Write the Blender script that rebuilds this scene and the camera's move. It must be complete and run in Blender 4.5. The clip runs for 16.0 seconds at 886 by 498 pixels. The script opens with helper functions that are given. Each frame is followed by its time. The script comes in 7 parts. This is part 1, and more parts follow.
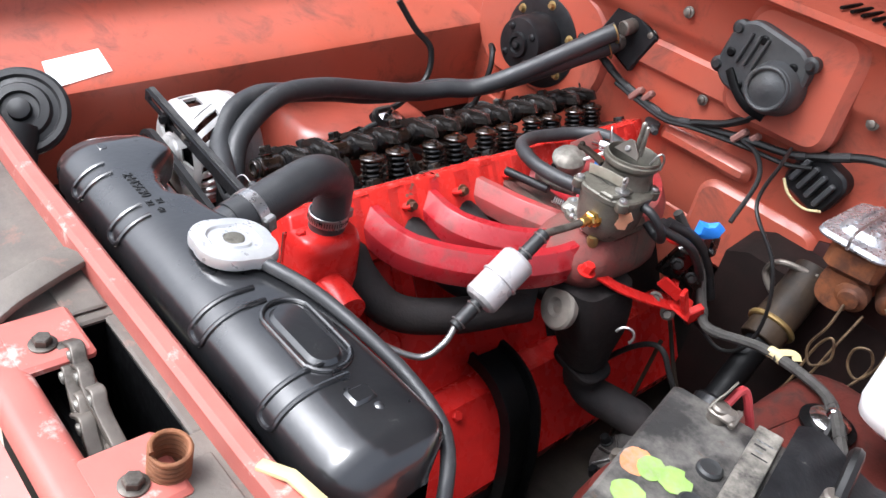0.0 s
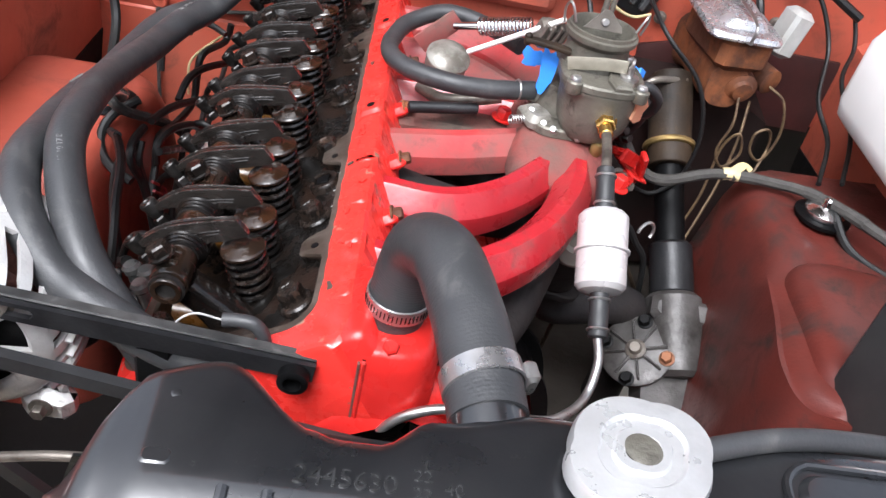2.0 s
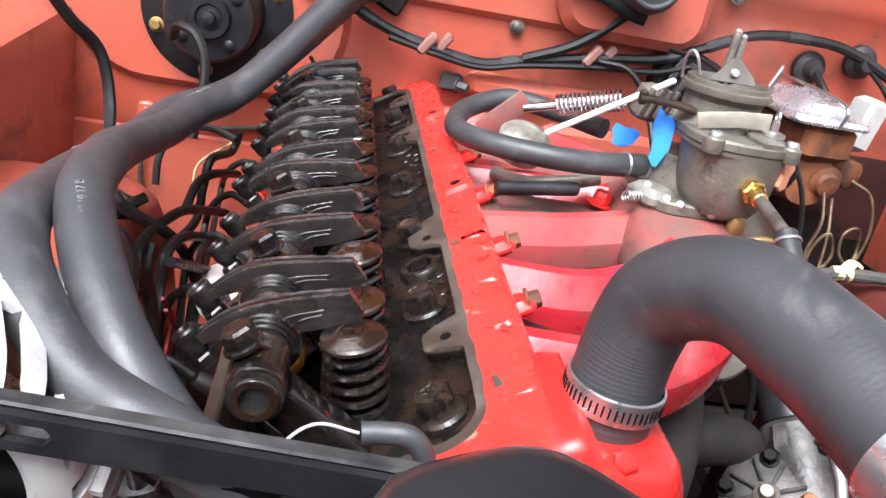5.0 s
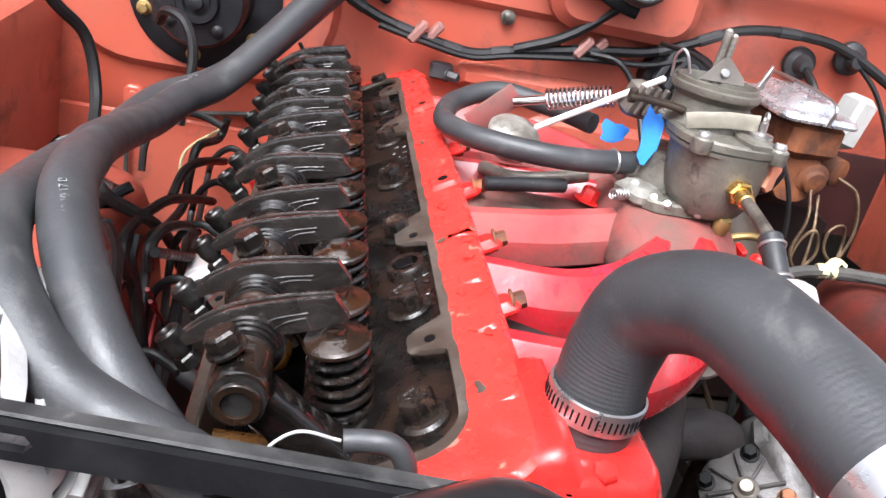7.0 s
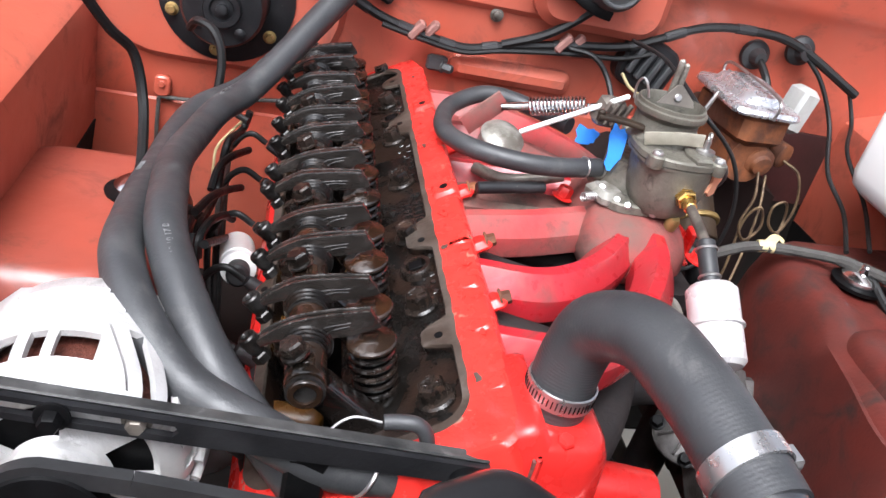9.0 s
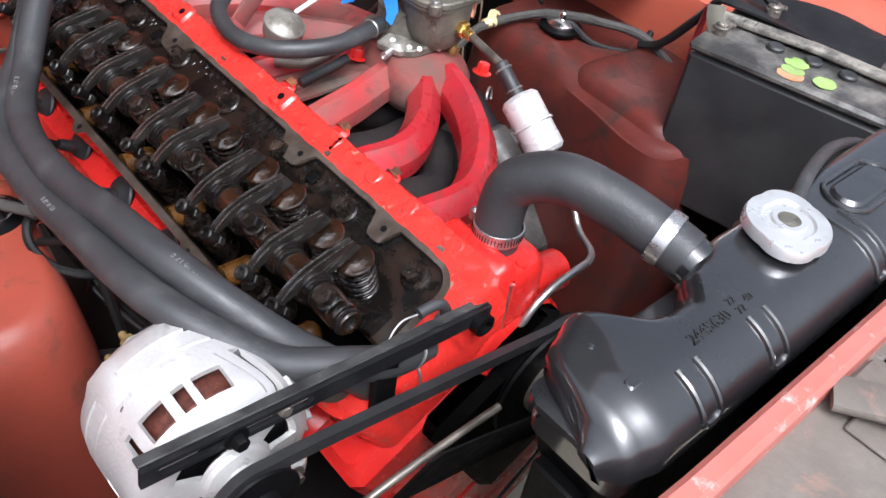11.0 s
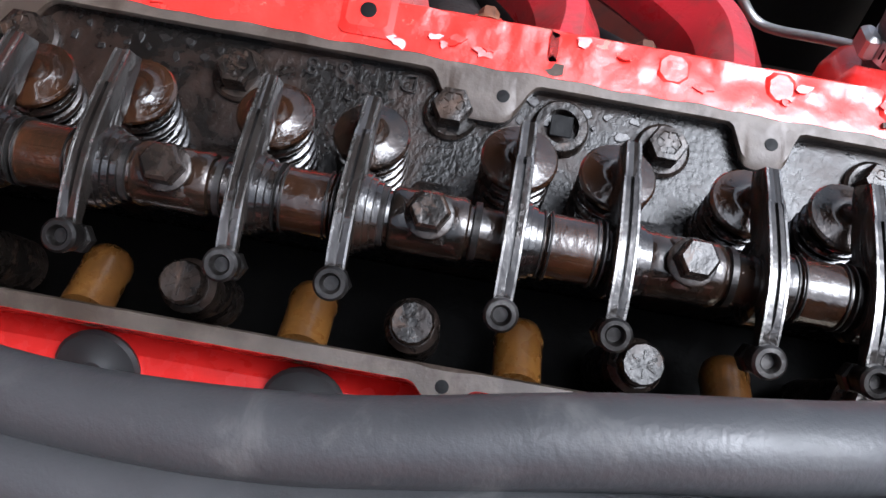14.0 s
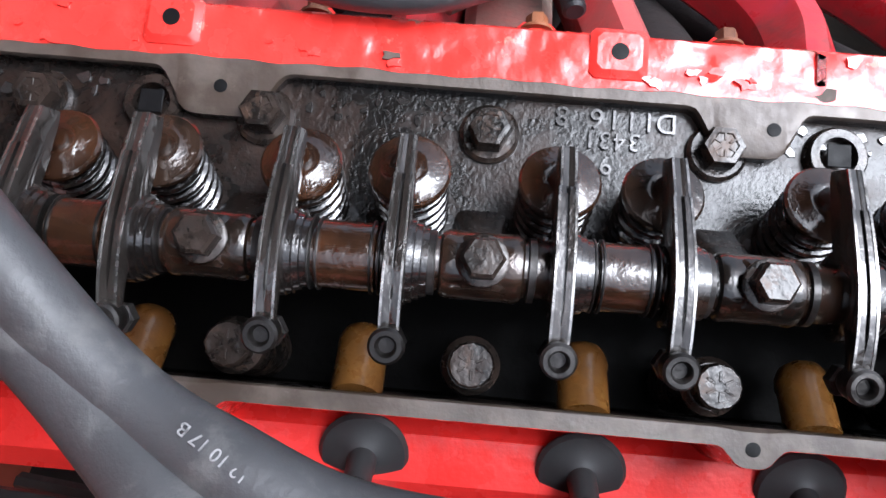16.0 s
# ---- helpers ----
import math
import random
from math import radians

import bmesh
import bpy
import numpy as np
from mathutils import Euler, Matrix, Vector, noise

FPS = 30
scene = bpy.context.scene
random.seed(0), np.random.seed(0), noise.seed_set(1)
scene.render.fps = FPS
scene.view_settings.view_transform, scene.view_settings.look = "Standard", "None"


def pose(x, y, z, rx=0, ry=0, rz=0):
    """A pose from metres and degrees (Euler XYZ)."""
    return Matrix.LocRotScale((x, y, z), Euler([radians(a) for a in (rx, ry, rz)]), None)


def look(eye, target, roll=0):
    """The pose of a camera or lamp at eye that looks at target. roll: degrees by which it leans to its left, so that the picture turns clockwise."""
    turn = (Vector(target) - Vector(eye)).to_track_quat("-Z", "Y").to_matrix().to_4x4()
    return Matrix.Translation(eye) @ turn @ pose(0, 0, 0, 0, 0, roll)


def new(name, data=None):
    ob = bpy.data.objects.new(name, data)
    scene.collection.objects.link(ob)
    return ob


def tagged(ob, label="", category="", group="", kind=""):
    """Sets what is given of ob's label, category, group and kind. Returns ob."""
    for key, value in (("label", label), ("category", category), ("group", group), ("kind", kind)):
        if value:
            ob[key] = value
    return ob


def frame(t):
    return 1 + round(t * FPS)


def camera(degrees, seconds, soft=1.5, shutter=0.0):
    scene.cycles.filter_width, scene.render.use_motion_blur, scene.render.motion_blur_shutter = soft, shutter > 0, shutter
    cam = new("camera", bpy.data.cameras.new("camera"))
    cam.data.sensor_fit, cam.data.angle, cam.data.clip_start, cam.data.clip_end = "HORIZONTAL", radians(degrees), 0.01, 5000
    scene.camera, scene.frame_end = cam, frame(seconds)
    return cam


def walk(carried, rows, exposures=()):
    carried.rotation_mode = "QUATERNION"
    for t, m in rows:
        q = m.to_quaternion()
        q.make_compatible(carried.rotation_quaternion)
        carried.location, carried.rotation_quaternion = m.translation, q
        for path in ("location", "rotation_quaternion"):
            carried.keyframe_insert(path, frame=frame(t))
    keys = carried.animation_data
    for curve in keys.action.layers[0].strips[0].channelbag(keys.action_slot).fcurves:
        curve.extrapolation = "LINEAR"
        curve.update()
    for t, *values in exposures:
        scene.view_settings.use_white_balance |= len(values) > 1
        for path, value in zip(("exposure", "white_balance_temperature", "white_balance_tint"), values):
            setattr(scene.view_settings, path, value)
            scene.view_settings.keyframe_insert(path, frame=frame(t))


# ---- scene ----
cam = camera(56.7, 16.0)
PATH = [
    (0, (0.759, -0.493, 0.491), (-0.358, 0.753, -0.605), 12.5),
    (0.5, (0.591, -0.563, 0.489), (-0.209, 0.893, -0.625), 12.1),
    (1, (0.424, -0.523, 0.474), (-0.153, 0.991, -0.698), 9.2),
    (1.5, (0.276, -0.49, 0.449), (0.066, 1.082, -0.77), 11.5),
    (2, (0.13, -0.432, 0.369), (0.331, 1.152, -0.836), 13.2),
    (2.5, (0.068, -0.325, 0.264), (0.401, 1.283, -0.878), 15.5),
    (3, (0.049, -0.281, 0.221), (0.424, 1.394, -0.806), 13.7),
    (3.5, (0.031, -0.282, 0.2), (0.374, 1.453, -0.733), 13.2),
    (4, (0.017, -0.297, 0.191), (0.333, 1.498, -0.632), 12.3),
    (4.5, (0.016, -0.31, 0.187), (0.329, 1.508, -0.586), 11.8),
    (5, (0.023, -0.314, 0.19), (0.34, 1.503, -0.584), 11.4),
    (5.2, (0.024, -0.314, 0.19), (0.341, 1.508, -0.571), 11.4),
    (7.5, (0.022, -0.308, 0.203), (0.377, 1.478, -0.625), 13.0),
    (8, (0.016, -0.312, 0.205), (0.372, 1.47, -0.629), 12.8),
    (8.5, (-0.005, -0.334, 0.228), (0.363, 1.441, -0.617), 13.6),
    (9, (-0.024, -0.394, 0.31), (0.392, 1.301, -0.665), 14.1),
    (9.5, (-0.047, -0.434, 0.377), (0.424, 1.142, -0.762), 12.9),
    (10, (-0.107, -0.438, 0.402), (0.612, 0.964, -0.829), 10.0),
    (10.2, (-0.133, -0.431, 0.418), (0.673, 0.905, -0.833), 10.4),
    (12.3, (-0.392, -0.083, 0.457), (1.001, 0.228, -0.943), 10.3),
    (12.5, (-0.385, -0.029, 0.413), (1.032, 0.184, -0.982), 11.2),
    (13, (-0.3067, 0.0699, 0.3101), (0.8176, 0.2015, -0.8206), 9.51),
    (13.5, (-0.2432, 0.1352, 0.2564), (0.8467, 0.2248, -0.9115), 9.94),
    (14, (-0.2140, 0.1961, 0.2251), (0.8428, 0.1918, -0.9762), 10.40),
    (14.5, (-0.2003, 0.2280, 0.2230), (0.8324, 0.2164, -0.9991), 7.59),
    (15, (-0.1924, 0.2551, 0.2343), (0.8134, 0.2563, -1.0099), 5.08),
    (15.5, (-0.1874, 0.2820, 0.2278), (0.8100, 0.3095, -1.0230), 3.23),
    (16, (-0.1797, 0.3107, 0.2292), (0.8195, 0.3522, -1.0198), 2.98),
]
walk(cam, [(t, look(eye, target, roll)) for t, eye, target, roll in PATH],
     [(0, 1.05, 5850, 10), (2, 1.1, 5900, 10), (3.5, 1.42, 5900, 10), (5, 1.62, 5900, 10), (8.3, 1.52, 5900, 10), (9.5, 1.15, 5900, 10), (12.5, 0.9, 5650, 10), (14, 1.14, 5600, 10), (15, 1.35, 5600, 10), (16, 1.34, 5600, 10)])

# ---- light ----
sun_dir = Vector((-0.25, -0.44, 0.86)).normalized()
world = bpy.data.worlds.new("sky")
scene.world = world
world.use_nodes = True
wn = world.node_tree.nodes
sky = wn.new("ShaderNodeTexSky")
sky.sky_type, sky.sun_disc = "NISHITA", False
sky.sun_elevation, sky.sun_rotation = math.asin(sun_dir.z), math.atan2(sun_dir.x, sun_dir.y)
sky.air_density, sky.dust_density, sky.ozone_density = 0.7, 9.0, 0.3
haze = wn.new("ShaderNodeHueSaturation")  # bright overcast, nearly white
haze.inputs["Saturation"].default_value = 0.35
world.node_tree.links.new(sky.outputs["Color"], haze.inputs["Color"])
world.node_tree.links.new(haze.outputs["Color"], wn["Background"].inputs["Color"])
wn["Background"].inputs["Strength"].default_value = 0.15
sun = new("sun", bpy.data.lights.new("sun", "SUN"))
sun.data.energy, sun.data.angle, sun.data.color = 1.2, radians(30), (1.0, 0.97, 0.93)
sun.matrix_world = look(sun_dir * 5, (0, 0, 0))

# ---- frames of reference: the engine leans 30 degrees ----
TILT = radians(30)
ENG = Matrix.Rotation(-TILT, 4, "Y")


def E(x, y, z):
    """A place given along the engine's own axes."""
    return ENG @ Vector((x, y, z))


# ---- mesh building ----
class Build:
    def __init__(self):
        self.v, self.f = [], []

    def add(self, verts, faces):
        n = len(self.v)
        self.v += [tuple(p) for p in verts]
        self.f += [tuple(i + n for i in f) for f in faces]
        return self

    def loft(self, rings, closed=True, caps=True):
        m = len(rings[0])
        verts = [p for r in rings for p in r]
        faces = []
        for a in range(len(rings) - 1):
            for b in range(m if closed else m - 1):
                c = (b + 1) % m
                faces.append((a * m + b, a * m + c, (a + 1) * m + c, (a + 1) * m + b))
        if caps:
            faces.append(tuple(reversed(range(m))))
            faces.append(tuple(range((len(rings) - 1) * m, len(rings) * m)))
        return self.add(verts, faces)

    def box(self, c, size, bev=0.002, m=None):
        """A box with chamfered edges, at c, turned by m."""
        hx, hy, hz = (s / 2 for s in size)
        b = min(bev, hx * 0.9, hy * 0.9, hz * 0.9)
        rings = []
        for z, ins in ((-hz, b), (-hz + b, 0), (hz - b, 0), (hz, b)):
            x, y = hx - ins, hy - ins
            k = b * 0.8
            rings.append([Vector(p) for p in ((x - k, -y, z), (x, -y + k, z), (x, y - k, z), (x - k, y, z), (-x + k, y, z), (-x, y - k, z), (-x, -y + k, z), (-x + k, -y, z))])
        m = m or Matrix()
        c = Vector(c)
        return self.loft([[c + m.to_3x3() @ p for p in r] for r in rings])

    def lathe(self, p0, axis, profile, seg=24, caps=True):
        """Rings of (radius, height) along axis from p0."""
        q = Vector(axis).normalized().to_track_quat("Z", "Y")
        p0 = Vector(p0)
        rings = []
        for r, h in profile:
            rings.append([p0 + q @ Vector((r * math.cos(2 * math.pi * k / seg), r * math.sin(2 * math.pi * k / seg), h)) for k in range(seg)])
        return self.loft(rings, True, caps)

    def cyl(self, p0, p1, r, seg=20, bev=0.0015, r1=None):
        p0, p1 = Vector(p0), Vector(p1)
        d = (p1 - p0).length
        r1 = r if r1 is None else r1
        b = min(bev, d * 0.4, r * 0.6)
        return self.lathe(p0, p1 - p0, [(r - b, 0), (r, b), (r1, d - b), (r1 - b, d)], seg)

    def hexa(self, p, axis, flats, height, washer=0.0):
        if washer:
            self.lathe(p, axis, [(washer, 0), (washer, 0.0015), (washer * 0.9, 0.002)], 20)
            p = Vector(p) + Vector(axis).normalized() * 0.002
        r = flats / math.sqrt(3)
        self.lathe(p, axis, [(r, 0), (r, height * 0.82), (r * 0.84, height)], 6)
        return self

    def ring(self, c, axis, R, r, seg=32, sec=10):
        q = Vector(axis).normalized().to_track_quat("Z", "Y")
        c = Vector(c)
        rings = []
        for a in range(seg + 1):
            t = 2 * math.pi * a / seg
            o = Vector((math.cos(t), math.sin(t), 0))
            rings.append([c + q @ (o * (R + r * math.cos(2 * math.pi * k / sec)) + Vector((0, 0, r * math.sin(2 * math.pi * k / sec)))) for k in range(sec)])
        return self.loft(rings, True, False)

    def sweep(self, pts, section, up=None, caps=True, scale=None):
        """A section (list of (side, up)) carried along pts."""
        pts = [Vector(p) for p in pts]
        rings = []
        last = None
        for i, p in enumerate(pts):
            d = (pts[min(i + 1, len(pts) - 1)] - pts[max(i - 1, 0)]).normalized()
            if up is not None:
                side = d.cross(Vector(up)).normalized()
            else:
                if last is None:
                    ref = Vector((0, 0, 1)) if abs(d.z) < 0.9 else Vector((1, 0, 0))
                    side = d.cross(ref).normalized()
                else:
                    side = (last - d * last.dot(d)).normalized()
            last = side
            u = side.cross(d)
            k = scale[i] if scale else 1.0
            rings.append([p + side * (a * k) + u * (b * k) for a, b in section])
        return self.loft(rings, True, caps)

    def tube(self, pts, r, seg=12, res=8, smooth=True, scale=None):
        pts = spline(pts, res) if smooth and len(pts) > 2 else [Vector(p) for p in pts]
        sec = [(r * math.cos(2 * math.pi * k / seg), r * math.sin(2 * math.pi * k / seg)) for k in range(seg)]
        return self.sweep(pts, sec, scale=scale)

    def helix(self, p0, axis, R, r, turns, height, seg=18, sec=8):
        q = Vector(axis).normalized().to_track_quat("Z", "Y")
        p0 = Vector(p0)
        n = int(turns * seg)
        rings = []
        for i in range(n + 1):
            t = 2 * math.pi * i / seg
            o = Vector((math.cos(t), math.sin(t), 0))
            h = Vector((0, 0, height * i / n))
            rings.append([p0 + q @ (o * (R + r * math.cos(2 * math.pi * k / sec)) + h + Vector((0, 0, r * math.sin(2 * math.pi * k / sec)))) for k in range(sec)])
        return self.loft(rings)

    def prism(self, poly, z0, z1, m=None, bev=0.0):
        """A polygon of (x, y) between two heights, chamfered on top."""
        m = m or Matrix()
        rings = [[m @ Vector((x, y, z0)) for x, y in poly]]
        if bev:
            rings.append([m @ Vector((x, y, z1 - bev)) for x, y in poly])
            rings.append([m @ Vector((x, y, z1)) for x, y in inset(poly, bev)])
        else:
            rings.append([m @ Vector((x, y, z1)) for x, y in poly])
        return self.loft(rings)


def inset(poly, d):
    """A counter-clockwise polygon drawn in by d."""
    out = []
    n = len(poly)
    for i in range(n):
        a, b, c = (Vector((*poly[k % n], 0)) for k in (i - 1, i, i + 1))
        u, w = (b - a), (c - b)
        if u.length < 1e-9 or w.length < 1e-9:
            out.append((b.x, b.y))
            continue
        u, w = u.normalized(), w.normalized()
        n1, n2 = Vector((-u.y, u.x, 0)), Vector((-w.y, w.x, 0))
        k = n1 + n2
        k = k / max(k.length_squared, 0.3) * 2
        p = b + k * d
        out.append((p.x, p.y))
    return out


def spline(pts, res=8):
    pts = [Vector(p) for p in pts]
    ext = [pts[0] * 2 - pts[1]] + pts + [pts[-1] * 2 - pts[-2]]
    out = []
    for i in range(1, len(ext) - 2):
        a, b, c, d = ext[i - 1 : i + 3]
        for k in range(res):
            t = k / res
            out.append(0.5 * ((2 * b) + (c - a) * t + (2 * a - 5 * b + 4 * c - d) * t * t + (3 * b - a - 3 * c + d) * t ** 3))
    out.append(pts[-1])
    return out


def rounded(w, h, r, n=4, cx=0.0, cy=0.0):
    """A rounded rectangle, counter-clockwise."""
    out = []
    for sx, sy, a0 in ((1, 1, 0), (-1, 1, 90), (-1, -1, 180), (1, -1, 270)):
        for k in range(n + 1):
            a = radians(a0 + 90 * k / n)
            out.append((cx + sx * (w / 2 - r) + r * math.cos(a), cy + sy * (h / 2 - r) + r * math.sin(a)))
    return out


def part(name, b, material, parent=None, label="", sharp=35):
    """Links what b holds as one mesh object, under a thing or a part."""
    me = bpy.data.meshes.new(name)
    me.from_pydata(b.v, [], b.f)
    me.validate()
    me.materials.append(material)
    bm = bmesh.new()
    bm.from_mesh(me)
    bmesh.ops.recalc_face_normals(bm, faces=bm.faces)
    bm.to_mesh(me)
    bm.free()
    me.polygons.foreach_set("use_smooth", [True] * len(me.polygons))
    me.set_sharp_from_angle(angle=radians(sharp))
    ob = new(name, me)
    if parent is not None:
        ob.parent = parent
        ob.matrix_parent_inverse = parent.matrix_basis.inverted()
    if label:
        tagged(ob, label)
    return ob


def thing(name, place, label, category, group="", kind=""):
    """An empty at a thing's base, which carries its parts."""
    ob = new(name)
    ob.empty_display_size = 0.02
    ob.matrix_basis = Matrix.Translation(Vector(place))
    return tagged(ob, label, category, group, kind)


# ---- materials ----
def surface(name, base, rough=0.5, metal=0.0, vary=0.15, scale=30.0, second=None, cover=0.4, edge=0.06, patch=12.0, bump=0.15, fine=250.0,
            second_rough=None, coat=0.0, coat_ior=1.5, coat_rough=0.12, second_metal=None, spec=0.5, stain=None, stain_cover=0.2, stain_scale=18.0, stain_edge=0.08):
    """Paint, metal, rubber or dirt: a base colour that varies finely, and a second one in patches."""
    m = bpy.data.materials.new(name)
    m.use_nodes = True
    nt = m.node_tree
    nd, ln = nt.nodes, nt.links
    b = nd["Principled BSDF"]
    geo = nd.new("ShaderNodeNewGeometry")
    pos = geo.outputs["Position"]

    def noise_tex(sc, detail, rgh=0.55):
        t = nd.new("ShaderNodeTexNoise")
        t.inputs["Scale"].default_value, t.inputs["Detail"].default_value, t.inputs["Roughness"].default_value = sc, detail, rgh
        ln.new(pos, t.inputs["Vector"])
        return t.outputs["Fac"]

    def ramp(src, lo, hi, a=0.0, c=1.0):
        r = nd.new("ShaderNodeMapRange")
        r.inputs["From Min"].default_value, r.inputs["From Max"].default_value = lo, hi
        r.inputs["To Min"].default_value, r.inputs["To Max"].default_value = a, c
        ln.new(src, r.inputs["Value"])
        return r.outputs["Result"]

    def mix(fac, a, c):
        x = nd.new("ShaderNodeMix")
        x.data_type = "RGBA"
        ln.new(fac, x.inputs["Factor"])
        for s, v in ((x.inputs["A"], a), (x.inputs["B"], c)):
            if isinstance(v, tuple):
                s.default_value = (*v[:3], 1)
            else:
                ln.new(v, s)
        return x.outputs["Result"]

    dark = tuple(c * (1 - vary) for c in base)
    light = tuple(min(1, c * (1 + vary)) for c in base)
    grain = noise_tex(scale, 6)
    colour = mix(ramp(grain, 0.3, 0.7), dark, light)
    rsrc = ramp(noise_tex(scale * 2.3, 4), 0.3, 0.7, max(0.02, rough - 0.08), min(1, rough + 0.1))
    if second is not None:
        big = noise_tex(patch, 8, 0.65)
        hi = 0.5 + (0.5 - cover) * 0.5
        fac = ramp(big, hi - edge, hi + edge)
        colour = mix(fac, colour, second)
        if second_rough is not None:
            x = nd.new("ShaderNodeMix")
            ln.new(fac, x.inputs["Factor"])
            ln.new(rsrc, x.inputs["A"])
            x.inputs["B"].default_value = second_rough
            rsrc = x.outputs["Result"]
        if second_metal is not None:
            x = nd.new("ShaderNodeMix")
            ln.new(fac, x.inputs["Factor"])
            x.inputs["A"].default_value, x.inputs["B"].default_value = metal, second_metal
            ln.new(x.outputs["Result"], b.inputs["Metallic"])
    if stain is not None:  # specks, drips and grime of a third colour
        t = nd.new("ShaderNodeTexNoise")
        t.inputs["Scale"].default_value, t.inputs["Detail"].default_value, t.inputs["Roughness"].default_value = stain_scale, 10, 0.72
        t.inputs["Distortion"].default_value = 0.6
        ln.new(pos, t.inputs["Vector"])
        hi = 0.5 + (0.5 - stain_cover) * 0.5
        spots = ramp(t.outputs["Fac"], hi - stain_edge, hi + stain_edge)
        colour = mix(spots, colour, stain)
        x = nd.new("ShaderNodeMix")
        ln.new(spots, x.inputs["Factor"])
        ln.new(rsrc, x.inputs["A"])
        x.inputs["B"].default_value = min(0.9, rough + 0.35)
        rsrc = x.outputs["Result"]
    ln.new(colour, b.inputs["Base Color"])
    ln.new(rsrc, b.inputs["Roughness"])
    if second_metal is None:
        b.inputs["Metallic"].default_value = metal
    b.inputs["Coat Weight"].default_value = coat
    b.inputs["Coat Roughness"].default_value = coat_rough
    b.inputs["Coat IOR"].default_value = coat_ior
    b.inputs["Specular IOR Level"].default_value = spec
    if bump:
        bp = nd.new("ShaderNodeBump")
        bp.inputs["Strength"].default_value, bp.inputs["Distance"].default_value = bump, 0.0007
        add = nd.new("ShaderNodeMath")
        add.operation = "ADD"
        ln.new(noise_tex(fine, 3), add.inputs[0])
        ln.new(noise_tex(scale, 4), add.inputs[1])
        ln.new(add.outputs[0], bp.inputs["Height"])
        ln.new(bp.outputs["Normal"], b.inputs["Normal"])
    return m


RED = surface("engine_red_enamel", (0.62, 0.022, 0.018), 0.27, vary=0.16, scale=18, second=(0.42, 0.015, 0.012), cover=0.30, edge=0.15, patch=9, bump=0.6, fine=140, coat=0.12, spec=0.32)
RED_DIRTY = surface("dusty_red_enamel", (0.40, 0.022, 0.026), 0.42, vary=0.2, scale=22, second=(0.13, 0.085, 0.070), cover=0.46, edge=0.2, patch=12, bump=0.7, fine=180, second_rough=0.85, coat=0.1, stain=(0.05, 0.035, 0.03), stain_cover=0.22, stain_scale=25, stain_edge=0.1)
BODY = surface("faded_body_red", (0.45, 0.084, 0.047), 0.38, vary=0.12, scale=7, second=(0.35, 0.092, 0.058), cover=0.4, edge=0.2, patch=5, bump=0.3, fine=90, second_rough=0.55, coat=0.3, stain=(0.15, 0.055, 0.04), stain_cover=0.24, stain_scale=13, stain_edge=0.10)
# grime plus the deep shade of the bay, both put into one near-black
BODY_SHADED = surface("grimy_shaded_under_body", (0.009, 0.007, 0.006), 0.7, vary=0.3, scale=9, second=(0.005, 0.004, 0.004), cover=0.5, edge=0.2, patch=6, bump=0.6, fine=120, second_rough=0.85, spec=0.2)
BLACK_PAINT = surface("gloss_black_paint", (0.010, 0.0105, 0.012), 0.30, vary=0.3, scale=16, second=(0.018, 0.018, 0.019), cover=0.32, edge=0.15, patch=12, bump=0.9, fine=45, coat=1.0, coat_ior=1.7, coat_rough=0.07, second_rough=0.38, spec=0.5, stain=(0.09, 0.086, 0.080), stain_cover=0.10, stain_scale=45, stain_edge=0.06)
BLACK_MATT = surface("matt_black_steel", (0.003, 0.003, 0.0033), 0.5, vary=0.3, scale=40, bump=0.4, fine=200, spec=0.12)
OILY = surface("oil_blackened_steel", (0.007, 0.0056, 0.005), 0.2, 0.2, vary=0.4, scale=60, second=(0.018, 0.011, 0.0075), cover=0.36, patch=30, bump=1.0, fine=200, second_rough=0.3, coat=0.75, coat_rough=0.045)
OILY_BROWN = surface("oil_varnished_steel", (0.024, 0.013, 0.008), 0.2, 0.3, vary=0.45, scale=60, second=(0.006, 0.005, 0.004), cover=0.45, patch=35, bump=1.0, fine=220, coat=0.5, coat_rough=0.045)
DECK = surface("oily_cast_iron", (0.0066, 0.0054, 0.0047), 0.28, 0.0, vary=0.4, scale=120, second=(0.0030, 0.0025, 0.0021), cover=0.5, edge=0.15, patch=14, bump=0.6, fine=420, second_rough=0.2, spec=0.28, coat=0.08, stain=(0.030, 0.014, 0.008), stain_cover=0.3, stain_scale=14, stain_edge=0.12)
RUBBER = surface("dull_rubber", (0.026, 0.027, 0.029), 0.46, vary=0.2, scale=25, second=(0.042, 0.042, 0.044), cover=0.35, edge=0.2, patch=9, bump=0.35, fine=400, stain=(0.085, 0.083, 0.080), stain_cover=0.20, stain_scale=30, stain_edge=0.10)
GASKET = surface("scraped_iron", (0.070, 0.055, 0.045), 0.4, 0.1, vary=0.3, scale=60, second=(0.040, 0.028, 0.021), cover=0.45, patch=25, bump=0.3, fine=300, spec=0.4, stain=(0.15, 0.125, 0.11), stain_cover=0.15, stain_scale=55)
ALLOY = surface("cast_aluminium", (0.62, 0.61, 0.60), 0.42, 0.5, vary=0.08, scale=30, second=(0.43, 0.42, 0.405), cover=0.3, edge=0.2, patch=14, bump=0.8, fine=350, stain=(0.20, 0.18, 0.16), stain_cover=0.18, stain_scale=40, stain_edge=0.08)
